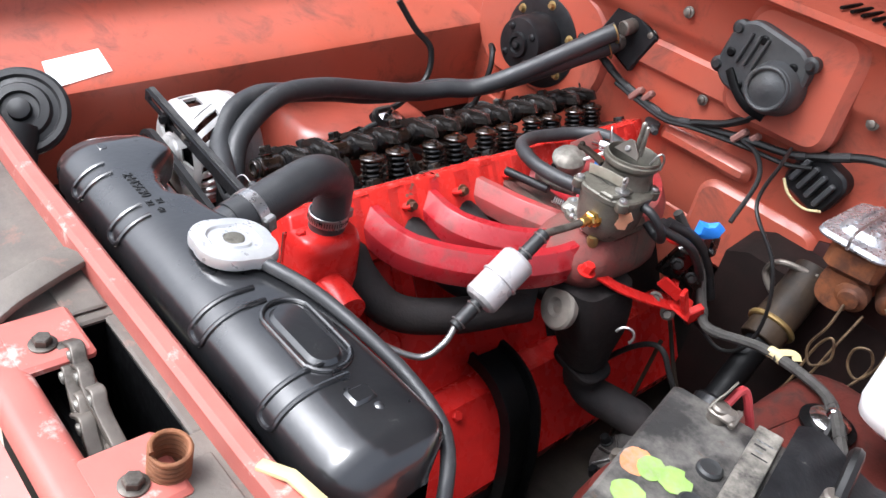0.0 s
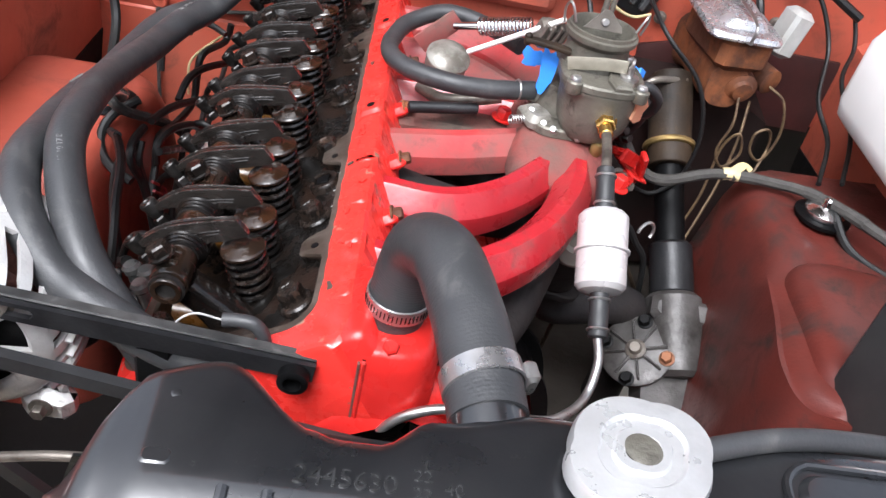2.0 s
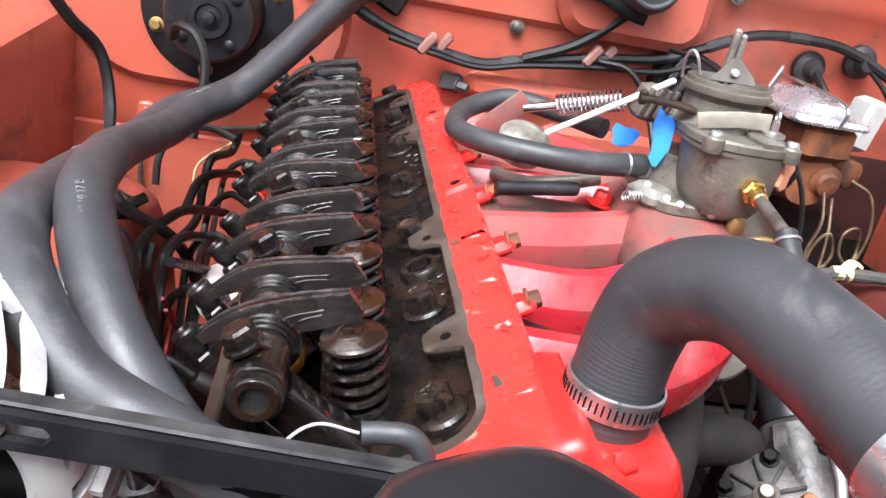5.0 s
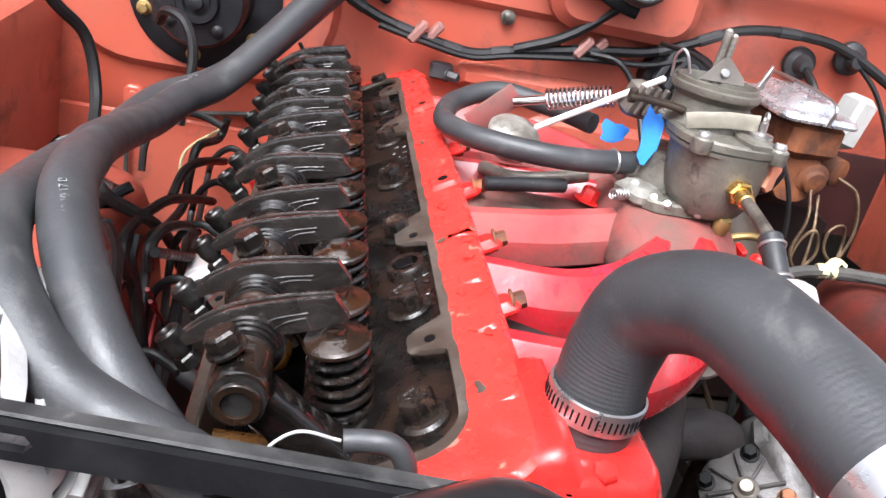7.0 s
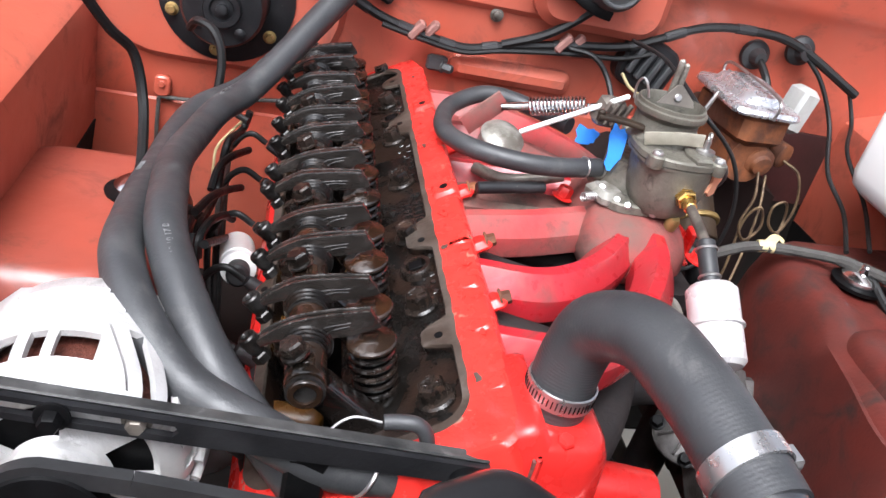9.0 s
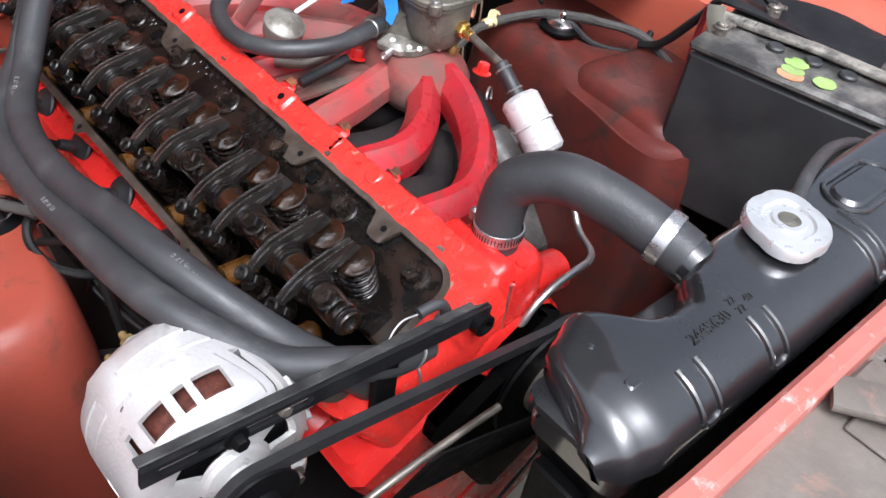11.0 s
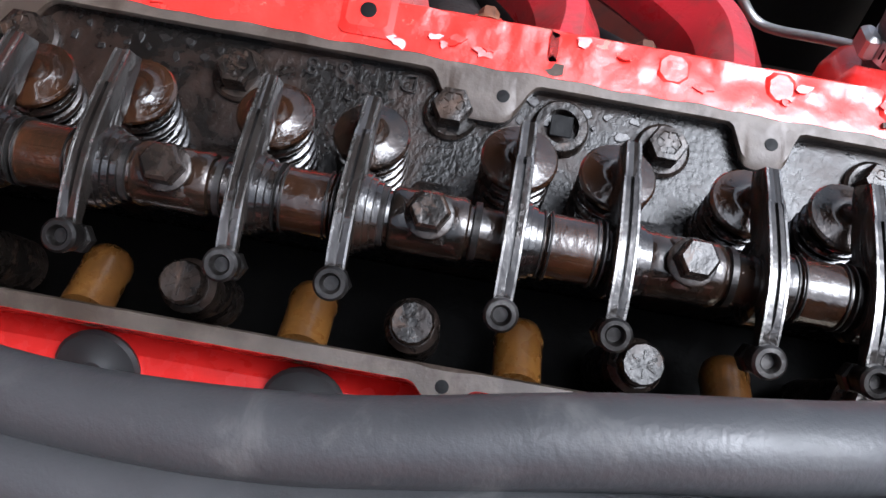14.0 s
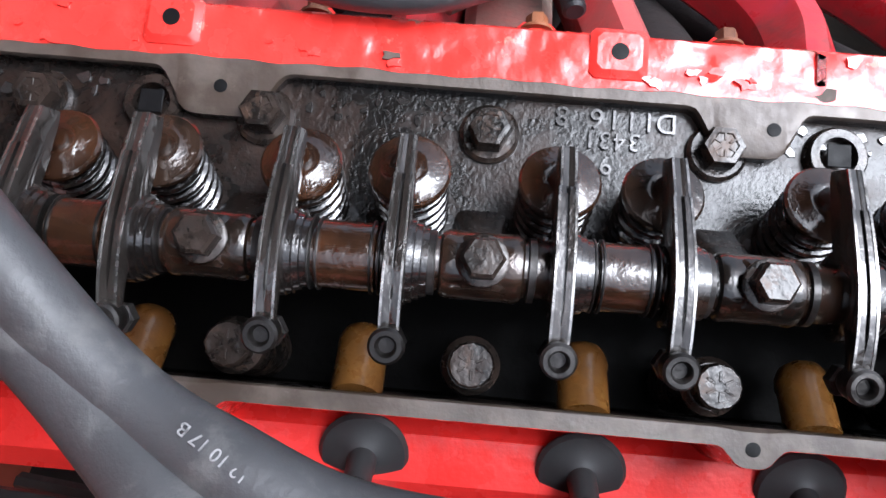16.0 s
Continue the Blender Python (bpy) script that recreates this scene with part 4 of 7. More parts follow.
for p, d in (((0.161, -0.052, -0.010), (-0.2, -0.2, 0.95)),):
    b = Build()
    b.hexa(p, d, 0.010, 0.006, 0.007)
    part("bolt", b, RED, wo)
b = Build()
b.prism(rounded(0.050, 0.050, 0.016, 5), -0.002, 0.0022, axes((0.1600, -0.020, -0.0165), (1, 0.2, 0), (-0.2, 1, 0)), 0.0008)
part("worn_gasket", b, GREASY, wo, "grey torn gasket under the hose")
pump = thing("water_pump", (0.175, -0.1, -0.16), "red painted water pump casting", "water pump")
b = Build()
b.loft([[Vector((0.165 + x, -0.050 + y, z)) for x, y in rounded(w, h, 0.012, 6)] for w, h, z in ((0.10, 0.036, -0.20), (0.125, 0.036, -0.13), (0.115, 0.034, -0.085), (0.085, 0.028, -0.066), (0.06, 0.018, -0.060))])
part("casting", b, RED, pump, sharp=60)
b = Build()
b.tube([(0.140, -0.036, -0.078), (0.165, -0.034, -0.066), (0.200, -0.034, -0.062), (0.238, -0.036, -0.066)], 0.020, 20, 6)
part("outlet", b, RED, pump)
b = Build()
b.lathe((0.185, -0.062, -0.13), (0, -1, 0), [(0.045, 0), (0.040, 0.012), (0.026, 0.018), (0.022, 0.030)], 28)
part("snout", b, BLACK_MATT, pump)
for p in ((0.120, -0.068, -0.095), (0.205, -0.068, -0.090)):
    b = Build()
    b.hexa(p, (0, -1, 0.2), 0.012, 0.008, 0.010)
    part("bolt", b, RED, pump)

snd = thing("temperature_sender", (0.074, -0.05, -0.02), "temperature sender under a black rubber boot", "sender")
b = Build()
b.tube([(0.080, -0.052, -0.026), (0.078, -0.051, -0.012), (0.071, -0.050, -0.004), (0.060, -0.049, -0.004), (0.052, -0.049, -0.005)], 0.0047, 14, 6, scale=None)
part("boot", b, RUBBER, snd)
b = Build()
b.lathe((0.0802, -0.0522, -0.031), (-0.12, 0.05, 1), [(0.0068, 0), (0.0074, 0.002), (0.0068, 0.004), (0.0074, 0.006), (0.0064, 0.0085)], 18)
part("collar", b, GREY_RAG, snd, "grey rubber collar")
b = Build()
b.hexa((0.080, -0.052, -0.030), (-0.2, 0.05, 1), 0.014, 0.010)
part("sensor", b, STEEL, snd)
b = Build()
b.tube([(0.051, -0.049, -0.005), (0.034, -0.050, -0.002), (0.022, -0.052, -0.012), (0.016, -0.056, -0.03)], 0.0007, 8)
part("lead", b, WHITE_METAL, snd, "thin white lead")

random.seed(21)
for k in range(14):  # pale crust and rust round the hose foot
    q = radians(150 + 9 * k)
    b = Build()
    s0 = random.uniform(0.0012, 0.0030)
    b.lathe((0.1600 + 0.0255 * math.cos(q), -0.020 + 0.0255 * math.sin(q), -0.0150), (random.uniform(-0.4, 0.4), random.uniform(-0.4, 0.4), 1), [(s0, 0), (s0 * 1.1, s0 * 0.6), (s0 * 0.5, s0 * 1.2)], 7)
    part("crust", b, GREASY if k % 3 else RUST_LIGHT, wo)

# ---- rocker gear ----
rocker = thing("rocker_shaft", E(0, 0.3, -0.07), "oil-blackened rocker shaft with stamped rocker arms", "rocker shaft")
SZ = -0.0165
b = Build()
b.lathe(E(0, -0.022, SZ), E(0, 1, 0), [(0.0056, 0.006), (0.0066, 0.0045), (0.0068, 0.0), (0.0100, 0.0), (0.0107, 0.001), (0.0107, 0.648), (0.009, 0.649)], 28)
part("shaft", b, OILY_BROWN, rocker)
b = Build()
b.lathe(E(0, -0.0165, SZ), E(0, 1, 0), [(0.0060, 0), (0.0060, 0.001)], 20)
part("core_plug", b, OILY, rocker)
for k in range(7):
    y = P * k
    b = Build()
    rings = []
    for w, d, x, z in ((0.036, 0.030, 0.020, -0.080), (0.028, 0.024, 0.017, -0.068), (0.022, 0.021, 0.009, -0.046), (0.022, 0.021, 0.001, -0.026)):
        rings.append([E(x + px, y + py, z) for px, py in rounded(w, d, 0.005, 3)])
    b.loft(rings)
    part("pedestal", b, OILY, rocker)
    b = Build()
    b.lathe(E(0, y - 0.0155, SZ), E(0, 1, 0), [(0.0112, 0), (0.0124, 0.0008), (0.0132, 0.003), (0.0129, 0.006), (0.0129, 0.025), (0.0132, 0.028), (0.0124, 0.0302), (0.0112, 0.031)], 28)
    eng_box(b, (0, y, -0.0074), (0.0195, 0.0195, 0.0085), 0.0038)
    sad = part("saddle", b, OILY_BROWN, rocker)
    b = Build()
    b.hexa(E(0, y, -0.0015), E(0, 0, 1), 0.0140, 0.0082, 0.0096)
    part("bolt", b, BOLT_DARK, sad)
    for s in (-1, 1):  # collars beside each clamp
        b = Build()
        b.lathe(E(0, y + s * 0.0185 - 0.0016, SZ), E(0, 1, 0), [(0.0106, 0), (0.0122, 0.0003), (0.0122, 0.0028), (0.0106, 0.0032)], 24)
        part("washer", b, OILY_STEEL, rocker)
for k in range(6):
    ya, yb = YA[2 * k], YA[2 * k + 1]
    b = Build()
    b.lathe(E(0, ya + 0.0075, SZ), E(0, 1, 0), [(0.0116, 0), (0.0130, 0.0006), (0.0130, yb - ya - 0.0216), (0.0116, yb - ya - 0.021)], 28)
    part("spacer", b, VARNISH, rocker, "amber varnished spacer sleeve")
    for yy in (ya + 0.0058, ya + 0.0088, yb - 0.0156, yb - 0.0126):
        b = Build()
        b.lathe(E(0, yy, SZ), E(0, 1, 0), [(0.0116, 0), (0.0140, 0.0003), (0.0140, 0.0009), (0.0116, 0.0012)], 24)
        part("washer", b, OILY_STEEL, rocker)

# side profile of a stamped arm: along the engine, upper edge, lower edge, half width
ARM = [(-0.0285, -0.0012, -0.0062, 0.0036), (-0.022, 0.0008, -0.0058, 0.0037), (-0.0155, 0.0024, -0.0062, 0.0037), (-0.008, 0.0034, -0.0085, 0.0037), (0.000, 0.0036, -0.0112, 0.0037), (0.008, 0.0027, -0.0140, 0.0037), (0.016, 0.0011, -0.0168, 0.0036), (0.024, -0.0008, -0.0188, 0.0035),
       (0.0300, -0.0024, -0.0200, 0.0034), (0.0302, -0.0026, -0.0200, 0.0030), (0.036, -0.0042, -0.0206, 0.0030), (0.0440, -0.0066, -0.0214, 0.0030), (0.0464, -0.0074, -0.0214, 0.0028), (0.0486, -0.0196, -0.0208, 0.0024)]
for i, y in enumerate(YA):
    dip = (0.0, 0.0022, 0.0008, 0.0, 0.0026, 0.0, 0.0006, 0.0018)[i % 8]
    b = Build()
    rings, edges = [], []
    for x, top, bot, hw in ARM:
        lift = dip * (1 - 2 * max(0.0, x / 0.0405))
        top, bot = top + lift, bot + lift
        g = 0.0007 if -0.02 < x < 0.0301 else 0.00008  # groove between the two cheeks
        gd = 0.0030 if -0.02 < x < 0.0301 else 0.00012
        edges.append([E(x, y + s, top) for s in (hw, hw - 0.0009, -hw + 0.0009, -hw)])
        rings.append([E(x, y + a, z) for a, z in ((-hw, bot), (hw, bot), (hw + 0.0004, top - 0.0012), (hw - 0.0001, top), (g, top - 0.0001), (g * 0.6, top - gd), (-g * 0.6, top - gd), (-g, top - 0.0001), (-hw + 0.0001, top), (-hw - 0.0004, top - 0.0012))])
    b.loft(rings)
    arm = part("rocker_arm", b, ARM_STEEL, rocker)
    b = Build()
    for s in (0, 2):  # upper edges of the two cheeks, sky glint put into their colour
        b.loft([[r[s], r[s] + E(0, 0, 0.0004), r[s + 1] + E(0, 0, 0.0004), r[s + 1]] for r in edges])
    part("glint_edge", b, EDGE_GLINT, arm, "bright upper edge, a painted sky glint")
    b = Build()  # pressed creases on the front cheek
    for (x0, z0), (x1, z1), (x2, z2) in (((0.010, -0.0090), (0.017, -0.0075), (0.032, -0.0105)), ((0.014, -0.0125), (0.021, -0.0112), (0.030, -0.0125))):
        b.tube([E(x0, y - 0.0037, z0 + dip), E(x1, y - 0.0039, z1), E(x2, y - 0.0034, z2 - dip)], 0.0005, 6, 4)
    part("crease", b, ARM_STEEL, arm)
    b = Build()
    b.lathe(E(0, y - 0.0118, SZ), E(0, 1, 0), [(0.0117, 0), (0.0134, 0.0004), (0.0136, 0.0026), (0.0146, 0.0030), (0.0150, 0.0052), (0.0160, 0.0056), (0.0163, 0.0078), (0.0170, 0.0082), (0.0172, 0.0150), (0.0150, 0.0160), (0.0117, 0.0162)], 32)
    part("bush", b, OILY, arm)
    b = Build()
    q = E(-0.22, 0, 1).normalized()
    b.lathe(E(-0.0300, y, -0.0125 + dip), q, [(0.0030, 0), (0.0052, 0.003), (0.0062, 0.007), (0.0060, 0.0105), (0.0066, 0.0118), (0.0066, 0.0148), (0.0056, 0.0160), (0.0040, 0.0160), (0.0032, 0.0150), (0.0028, 0.0120)], 20)
    part("adjuster_screw", b, OILY_STEEL, arm)
    b = Build()
    b.hexa(E(-0.0300, y, -0.0180 + dip), q, 0.0105, 0.0065)
    part("lock_nut", b, OILY_STEEL, arm)

for i, y in enumerate(YA):
    dip = (0.0, 0.0022, 0.0008, 0.0, 0.0026, 0.0, 0.0006, 0.0018)[i % 8]
    d = ENG.to_3x3() @ VALVE_LEAN
    t = thing("valve_spring", valve(y, 0), "oily valve spring with a varnished retainer", "valve spring", "valve springs")
    b = Build()
    b.helix(valve(y, 0.002), d, 0.0140, 0.0021, 5.6, 0.0415 - dip)
    part("coil", b, OILY, t)
    b = Build()
    b.lathe(valve(y, -0.002), d, [(0.0095, 0), (0.0085, 0.030), (0.007, 0.042)], 16)
    part("valve_guide", b, BLACK_MATT, t)
    b = Build()
    b.lathe(valve(y, 0.0440 - dip), d, [(0.0155, 0), (0.0166, 0.0008), (0.0166, 0.0026), (0.0156, 0.0038), (0.0110, 0.0046), (0.0085, 0.0060), (0.0072, 0.0064), (0.0050, 0.0060), (0.0046, 0.0088)], 30)
    part("retainer", b, VARNISH if i % 4 else OILY_BROWN, t, "varnished spring retainer")
for k in range(7):
    for x, h0, nm in ((0.0668, -0.0696, "oily flanged hexagon head bolt"), (-0.0362, -0.0680, "dark round head bolt with raised grade marks")):
        if k == 6 and x < 0:
            continue
        y = P * k
        t = thing("head_bolt", E(x, y, h0), nm, "bolt", "head bolts")
        b = Build()
        if x > 0:
            b.lathe(E(x, y, h0), E(0, 0, 1), [(0.0135, 0), (0.0135, 0.0025), (0.0118, 0.004)], 24)
            b.lathe(E(x, y, h0 + 0.0035), E(0, 0, 1), [(0.0098, 0), (0.0098, 0.0085), (0.0088, 0.0108), (0.0062, 0.0110), (0.0056, 0.0104)], 6)
        else:
            b.lathe(E(x, y, h0 - 0.05), E(0, 0, 1), [(0.014, 0), (0.0122, 0.05), (0.0126, 0.0535), (0.0100, 0.056)], 24)
            b.lathe(E(x, y, h0 + 0.006), E(0, 0, 1), [(0.0098, 0), (0.0098, 0.0095), (0.0088, 0.0112), (0.0070, 0.0112)], 12)
        part("bolt_head", b, BOLT_DARK, t)
        for j in range(6):
            b = Build()
            top = h0 + (0.0140 if x > 0 else 0.0173)
            b.box(E(x, y, top) + ENG.to_3x3() @ Vector((0.0042 * math.cos(j * 1.047), 0.0042 * math.sin(j * 1.047), 0)), (0.0042, 0.0010, 0.0008), 0.0002, ENG @ Matrix.Rotation(j * 1.047, 4, "Z"))
            part("grade_mark", b, BOLT_DARK, t)

# spark plug boots and leads
for k in range(6):
    y = P * (k + 0.5) - 0.005
    t = thing("spark_plug_boot", E(-0.082, y, -0.11), "black rubber spark plug cover and boot", "spark plug boot", "spark plug boots")
    b = Build()
    b.lathe(E(-0.079, y, -0.108), E(-0.55, 0, 1), [(0.0205, 0), (0.0212, 0.0025), (0.0195, 0.0045), (0.0110, 0.0062), (0.0068, 0.0085), (0.0064, 0.024), (0.0052, 0.028)], 28)
    part("cover", b, RUBBER_DARK, t)
    b = Build()
    s = E(-0.079, y, -0.108) + E(-0.55, 0, 1).normalized() * 0.030
    b.tube([s, s + Vector((-0.02, 0.004, 0.008)), s + Vector((-0.038, 0.012, -0.012)), s + Vector((-0.045, 0.02, -0.05)), Vector((-0.06, 0.17 + 0.01 * k, -0.19))], 0.0036, 10)
    part("lead", b, WIRE, t)

# ---- intake manifold ----
man = thing("intake_manifold", E(0.2, 0.25, -0.15), "red painted intake manifold with long curved runners", "intake manifold")
SEC = [(-0.0165, -0.022), (-0.012, -0.026), (0.012, -0.026), (0.0165, -0.022), (0.0178, -0.006), (0.0172, -0.002), (0.0066, 0.0136), (0.0050, 0.0152), (-0.0050, 0.0152), (-0.0066, 0.0136), (-0.0172, -0.002), (-0.0178, -0.006)]


def runner(pts, k=1.0, material=None):
    b = Build()
    b.sweep(spline(pts, 8), [(x * k, z * k) for x, z in SEC], up=(0.12, 0, 1))
    return part("runner", b, material or RUNNER_RED, man, sharp=24)


runner([(0.128, 0.064, -0.027), (0.150, 0.060, -0.027), (0.185, 0.058, -0.027), (0.213, 0.065, -0.027), (0.244, 0.087, -0.027), (0.270, 0.113, -0.026), (0.289, 0.140, -0.025), (0.306, 0.173, -0.023), (0.316, 0.205, -0.020), (0.319, 0.243, -0.016), (0.317, 0.285, -0.012)], 1.08)
runner([(0.128, 0.154, -0.027), (0.150, 0.151, -0.027), (0.178, 0.148, -0.027), (0.203, 0.152, -0.027), (0.228, 0.164, -0.026), (0.252, 0.183, -0.025), (0.274, 0.207, -0.023), (0.291, 0.232, -0.020), (0.302, 0.262, -0.016), (0.306, 0.295, -0.014)], 1.05)
runner([(0.128, 0.232, -0.027), (0.165, 0.240, -0.026), (0.205, 0.249, -0.025), (0.245, 0.260, -0.022), (0.285, 0.270, -0.018)], 1.0, RED_DIRTY)
runner([(0.128, 0.345, -0.026), (0.20, 0.338, -0.022), (0.285, 0.318, -0.018)], 0.95, RUNNER_RED)
runner([(0.128, 0.440, -0.026), (0.175, 0.438, -0.024), (0.22, 0.415, -0.022), (0.26, 0.375, -0.021), (0.30, 0.330, -0.020)], 1.05, RED_DIRTY)
runner([(0.128, 0.530, -0.026), (0.18, 0.525, -0.024), (0.245, 0.485, -0.022), (0.29, 0.425, -0.021), (0.315, 0.350, -0.020)], 1.1, RED_DIRTY)
b = Build()
b.loft([[Vector((0.307 + x, 0.285 + y, z)) for x, y in rounded(w, h, 0.034, 6)] for w, h, z in ((0.07, 0.12, -0.060), (0.092, 0.150, -0.050), (0.102, 0.162, -0.036), (0.102, 0.160, -0.022), (0.096, 0.146, -0.010), (0.088, 0.122, -0.001), (0.080, 0.100, 0.005))])
part("plenum", b, DUST_RED, man, "dusty red plenum under the carburetor")
b = Build()
b.box((0.205, 0.298, -0.028), (0.13, 0.045, 0.016), 0.006)
part("web", b, DUST_RED, man)
b = Build()
b.cyl((0.155, 0.268, -0.002), (0.222, 0.279, 0.003), 0.0058, 14)
part("stay", b, BLACK_WORN, man, "black greasy stay bar")
for p in ((0.160, 0.193, -0.010), (0.158, 0.110, -0.012), (0.158, 0.285, -0.008), (0.16, 0.392, -0.01)):
    b = Build()
    b.box((p[0] - 0.014, p[1], p[2] - 0.011), (0.030, 0.020, 0.011), 0.0045, ENG)
    cl = part("clamp_lug", b, RED, man)
    b = Build()
    b.hexa((p[0] - 0.006, p[1], p[2] - 0.005), (1, 0, 0.45), 0.0095, 0.007, 0.008)
    part("nut", b, RUST, cl)
for x, y in ((0.355, 0.205), (0.362, 0.37), (0.250, 0.30)):
    b = Build()
    b.hexa((x, y, -0.014), (0.2, 0, 1), 0.013, 0.010, 0.011)
    part("plug", b, RED, man)
b = Build()
b.sweep(spline([(0.352, 0.235, -0.030), (0.374, 0.262, -0.046), (0.396, 0.305, -0.064), (0.412, 0.345, -0.078)], 5), rounded(0.016, 0.004, 0.0015, 2), up=(0.3, 0, 1))
part("throttle_bracket", b, RED, man)
for c, sz, a in (((0.414, 0.352, -0.076), (0.030, 0.040, 0.004), (10, 25, 30)), ((0.421, 0.340, -0.062), (0.006, 0.014, 0.036), (20, -15, 10)), ((0.402, 0.332, -0.052), (0.036, 0.005, 0.016), (0, 30, 40)), ((0.428, 0.366, -0.086), (0.010, 0.024, 0.022), (30, 10, -20)), ((0.396, 0.350, -0.056), (0.010, 0.034, 0.008), (-20, 0, 25))):
    b = Build()
    b.box(c, sz, 0.0015, pose(0, 0, 0, *a))
    part("bracket_tab", b, RED, man)
for c in ((0.392, 0.322, -0.070), (0.408, 0.336, -0.088)):
    b = Build()
    b.hexa(c, (0.4, -0.8, 0.4), 0.011, 0.010, 0.009)
    part("linkage_nut", b, GREASY, man)

# ---- exhaust manifold ----
exh = thing("exhaust_manifold", E(0.16, 0.25, -0.2), "heat-scaled dark cast iron exhaust manifold", "exhaust manifold")
for pts, r in (([(0.135, 0.030, -0.055), (0.185, 0.020, -0.075), (0.225, 0.045, -0.105), (0.265, 0.105, -0.105), (0.30, 0.19, -0.095)], 0.022),
               ([(0.135, 0.115, -0.050), (0.19, 0.118, -0.065), (0.24, 0.14, -0.085), (0.30, 0.20, -0.09)], 0.021),
               ([(0.135, 0.205, -0.050), (0.22, 0.21, -0.07), (0.31, 0.24, -0.09)], 0.021),
               ([(0.135, 0.30, -0.050), (0.22, 0.295, -0.07), (0.31, 0.27, -0.09)], 0.021),
               ([(0.135, 0.39, -0.050), (0.23, 0.37, -0.075), (0.31, 0.31, -0.09)], 0.021),
               ([(0.135, 0.50, -0.050), (0.23, 0.46, -0.08), (0.31, 0.34, -0.09)], 0.021)):
    b = Build()
    b.tube(pts, r, 16, 6)
    part("branch", b, EXHAUST, exh)
b = Build()
b.loft([[Vector((cx + x, cy + y, z)) for x, y in rounded(w, h, 0.022, 6)] for w, h, cx, cy, z in ((0.085, 0.10, 0.330, 0.255, -0.052), (0.088, 0.10, 0.336, 0.262, -0.085), (0.078, 0.088, 0.342, 0.272, -0.125), (0.062, 0.070, 0.344, 0.282, -0.165), (0.056, 0.062, 0.345, 0.288, -0.190))])
part("collector", b, EXHAUST, exh, sharp=60)
b = Build()
b.lathe((0.336, 0.206, -0.080), (-0.2, -0.85, 0.25), [(0.010, -0.02), (0.027, -0.004), (0.028, 0.004), (0.025, 0.007), (0.012, 0.008), (0.008, 0.003)], 28)
part("heat_riser_weight", b, EXHAUST_PALE, exh, "grey round heat riser counterweight")
b = Build()
b.tube([(0.345, 0.289, -0.195), (0.348, 0.296, -0.225), (0.370, 0.302, -0.243), (0.41, 0.303, -0.236), (0.445, 0.306, -0.235), (0.47, 0.318, -0.26), (0.48, 0.33, -0.33), (0.48, 0.34, -0.5)], 0.025, 18)
part("down_pipe", b, EXHAUST, exh)
b = Build()
b.prism(rounded(0.074, 0.058, 0.02, 4), 0, 0.009, axes((0.345, 0.288, -0.200), (1, 0, -0.15), (0, 1, 0.1)), 0.002)
part("flange", b, EXHAUST, exh)
b = Build()
b.tube(arc((0.412, 0.238, -0.081), 0.011, -40, 170, 10, (0.85, 0.5, 0), (0, 0.2, 0.97)), 0.0018, 8, 3)
part("spring_clip", b, STEEL, exh)

# ---- carburetor ----
carb = thing("carburetor", (0.315, 0.275, 0.006), "weathered grey zinc single barrel carburetor", "carburetor")
b = Build()
b.prism(rounded(0.085, 0.105, 0.02, 5, 0.305, 0.285), 0.006, 0.016, None, 0.002)
b.lathe((0.300, 0.292, 0.014), (0, 0, 1), [(0.034, 0), (0.034, 0.012), (0.031, 0.020), (0.031, 0.035)], 28)
part("throttle_body", b, ZINC, carb)
b = Build()
b.hexa((0.330, 0.226, 0.039), (0, -1, 0.0), 0.016, 0.010, 0.011)
b.cyl((0.329, 0.217, 0.039), (0.329, 0.203, 0.037), 0.006, 14)
part("inlet_fitting", b, BRASS, carb, "brass fuel inlet fitting")
b = Build()
b.prism([(-0.009, -0.010), (-0.003, -0.015), (0.006, -0.013), (0.007, -0.003), (0.012, 0.004), (0.006, 0.013), (0.000, 0.009), (-0.010, 0.012), (-0.006, 0.000)], 0, 0.0035, axes((0.364, 0.229, 0.058), (0.8, 0.55, 0), (0, 0, 1)), 0.0004)
part("copper_tag", b, COPPER, carb, "bright copper tag")
for x, y, z in ((0.262, 0.262, 0.018), (0.275, 0.244, 0.014), (0.285, 0.236, 0.013), (0.312, 0.228, 0.012)):
    b = Build()
    b.lathe((x, y, z), (-0.3, -0.6, 0.7), [(0.0042, 0), (0.0044, 0.003), (0.003, 0.005)], 12)
    part("screw", b, STEEL, carb)
b = Build()
b.box((0.268, 0.262, 0.012), (0.034, 0.040, 0.018), 0.006, pose(0, 0, 0, 0, 0, 20))
b.cyl((0.258, 0.288, 0.026), (0.276, 0.289, 0.027), 0.0085, 16)
part("idle_bracket", b, ZINC_PALE, carb)
b = Build()
b.helix((0.252, 0.252, 0.012), (-1, -0.4, 0), 0.0045, 0.0009, 5, 0.016, 14, 6)
part("idle_spring", b, STEEL, carb)
b = Build()
b.lathe((0.334, 0.222, 0.010), (0, -0.4, 1), [(0.007, -0.01), (0.008, 0.0), (0.005, 0.006)], 16)
part("diaphragm_cover", b, BRASS_DULL, carb)
b = Build()
b.tube([(0.366, 0.262, 0.070), (0.382, 0.262, 0.068), (0.396, 0.27, 0.052), (0.396, 0.285, 0.030), (0.380, 0.298, 0.022), (0.360, 0.30, 0.030)], 0.0062, 12)
part("vacuum_hose", b, RUBBER_DARK, carb)
b = Build()
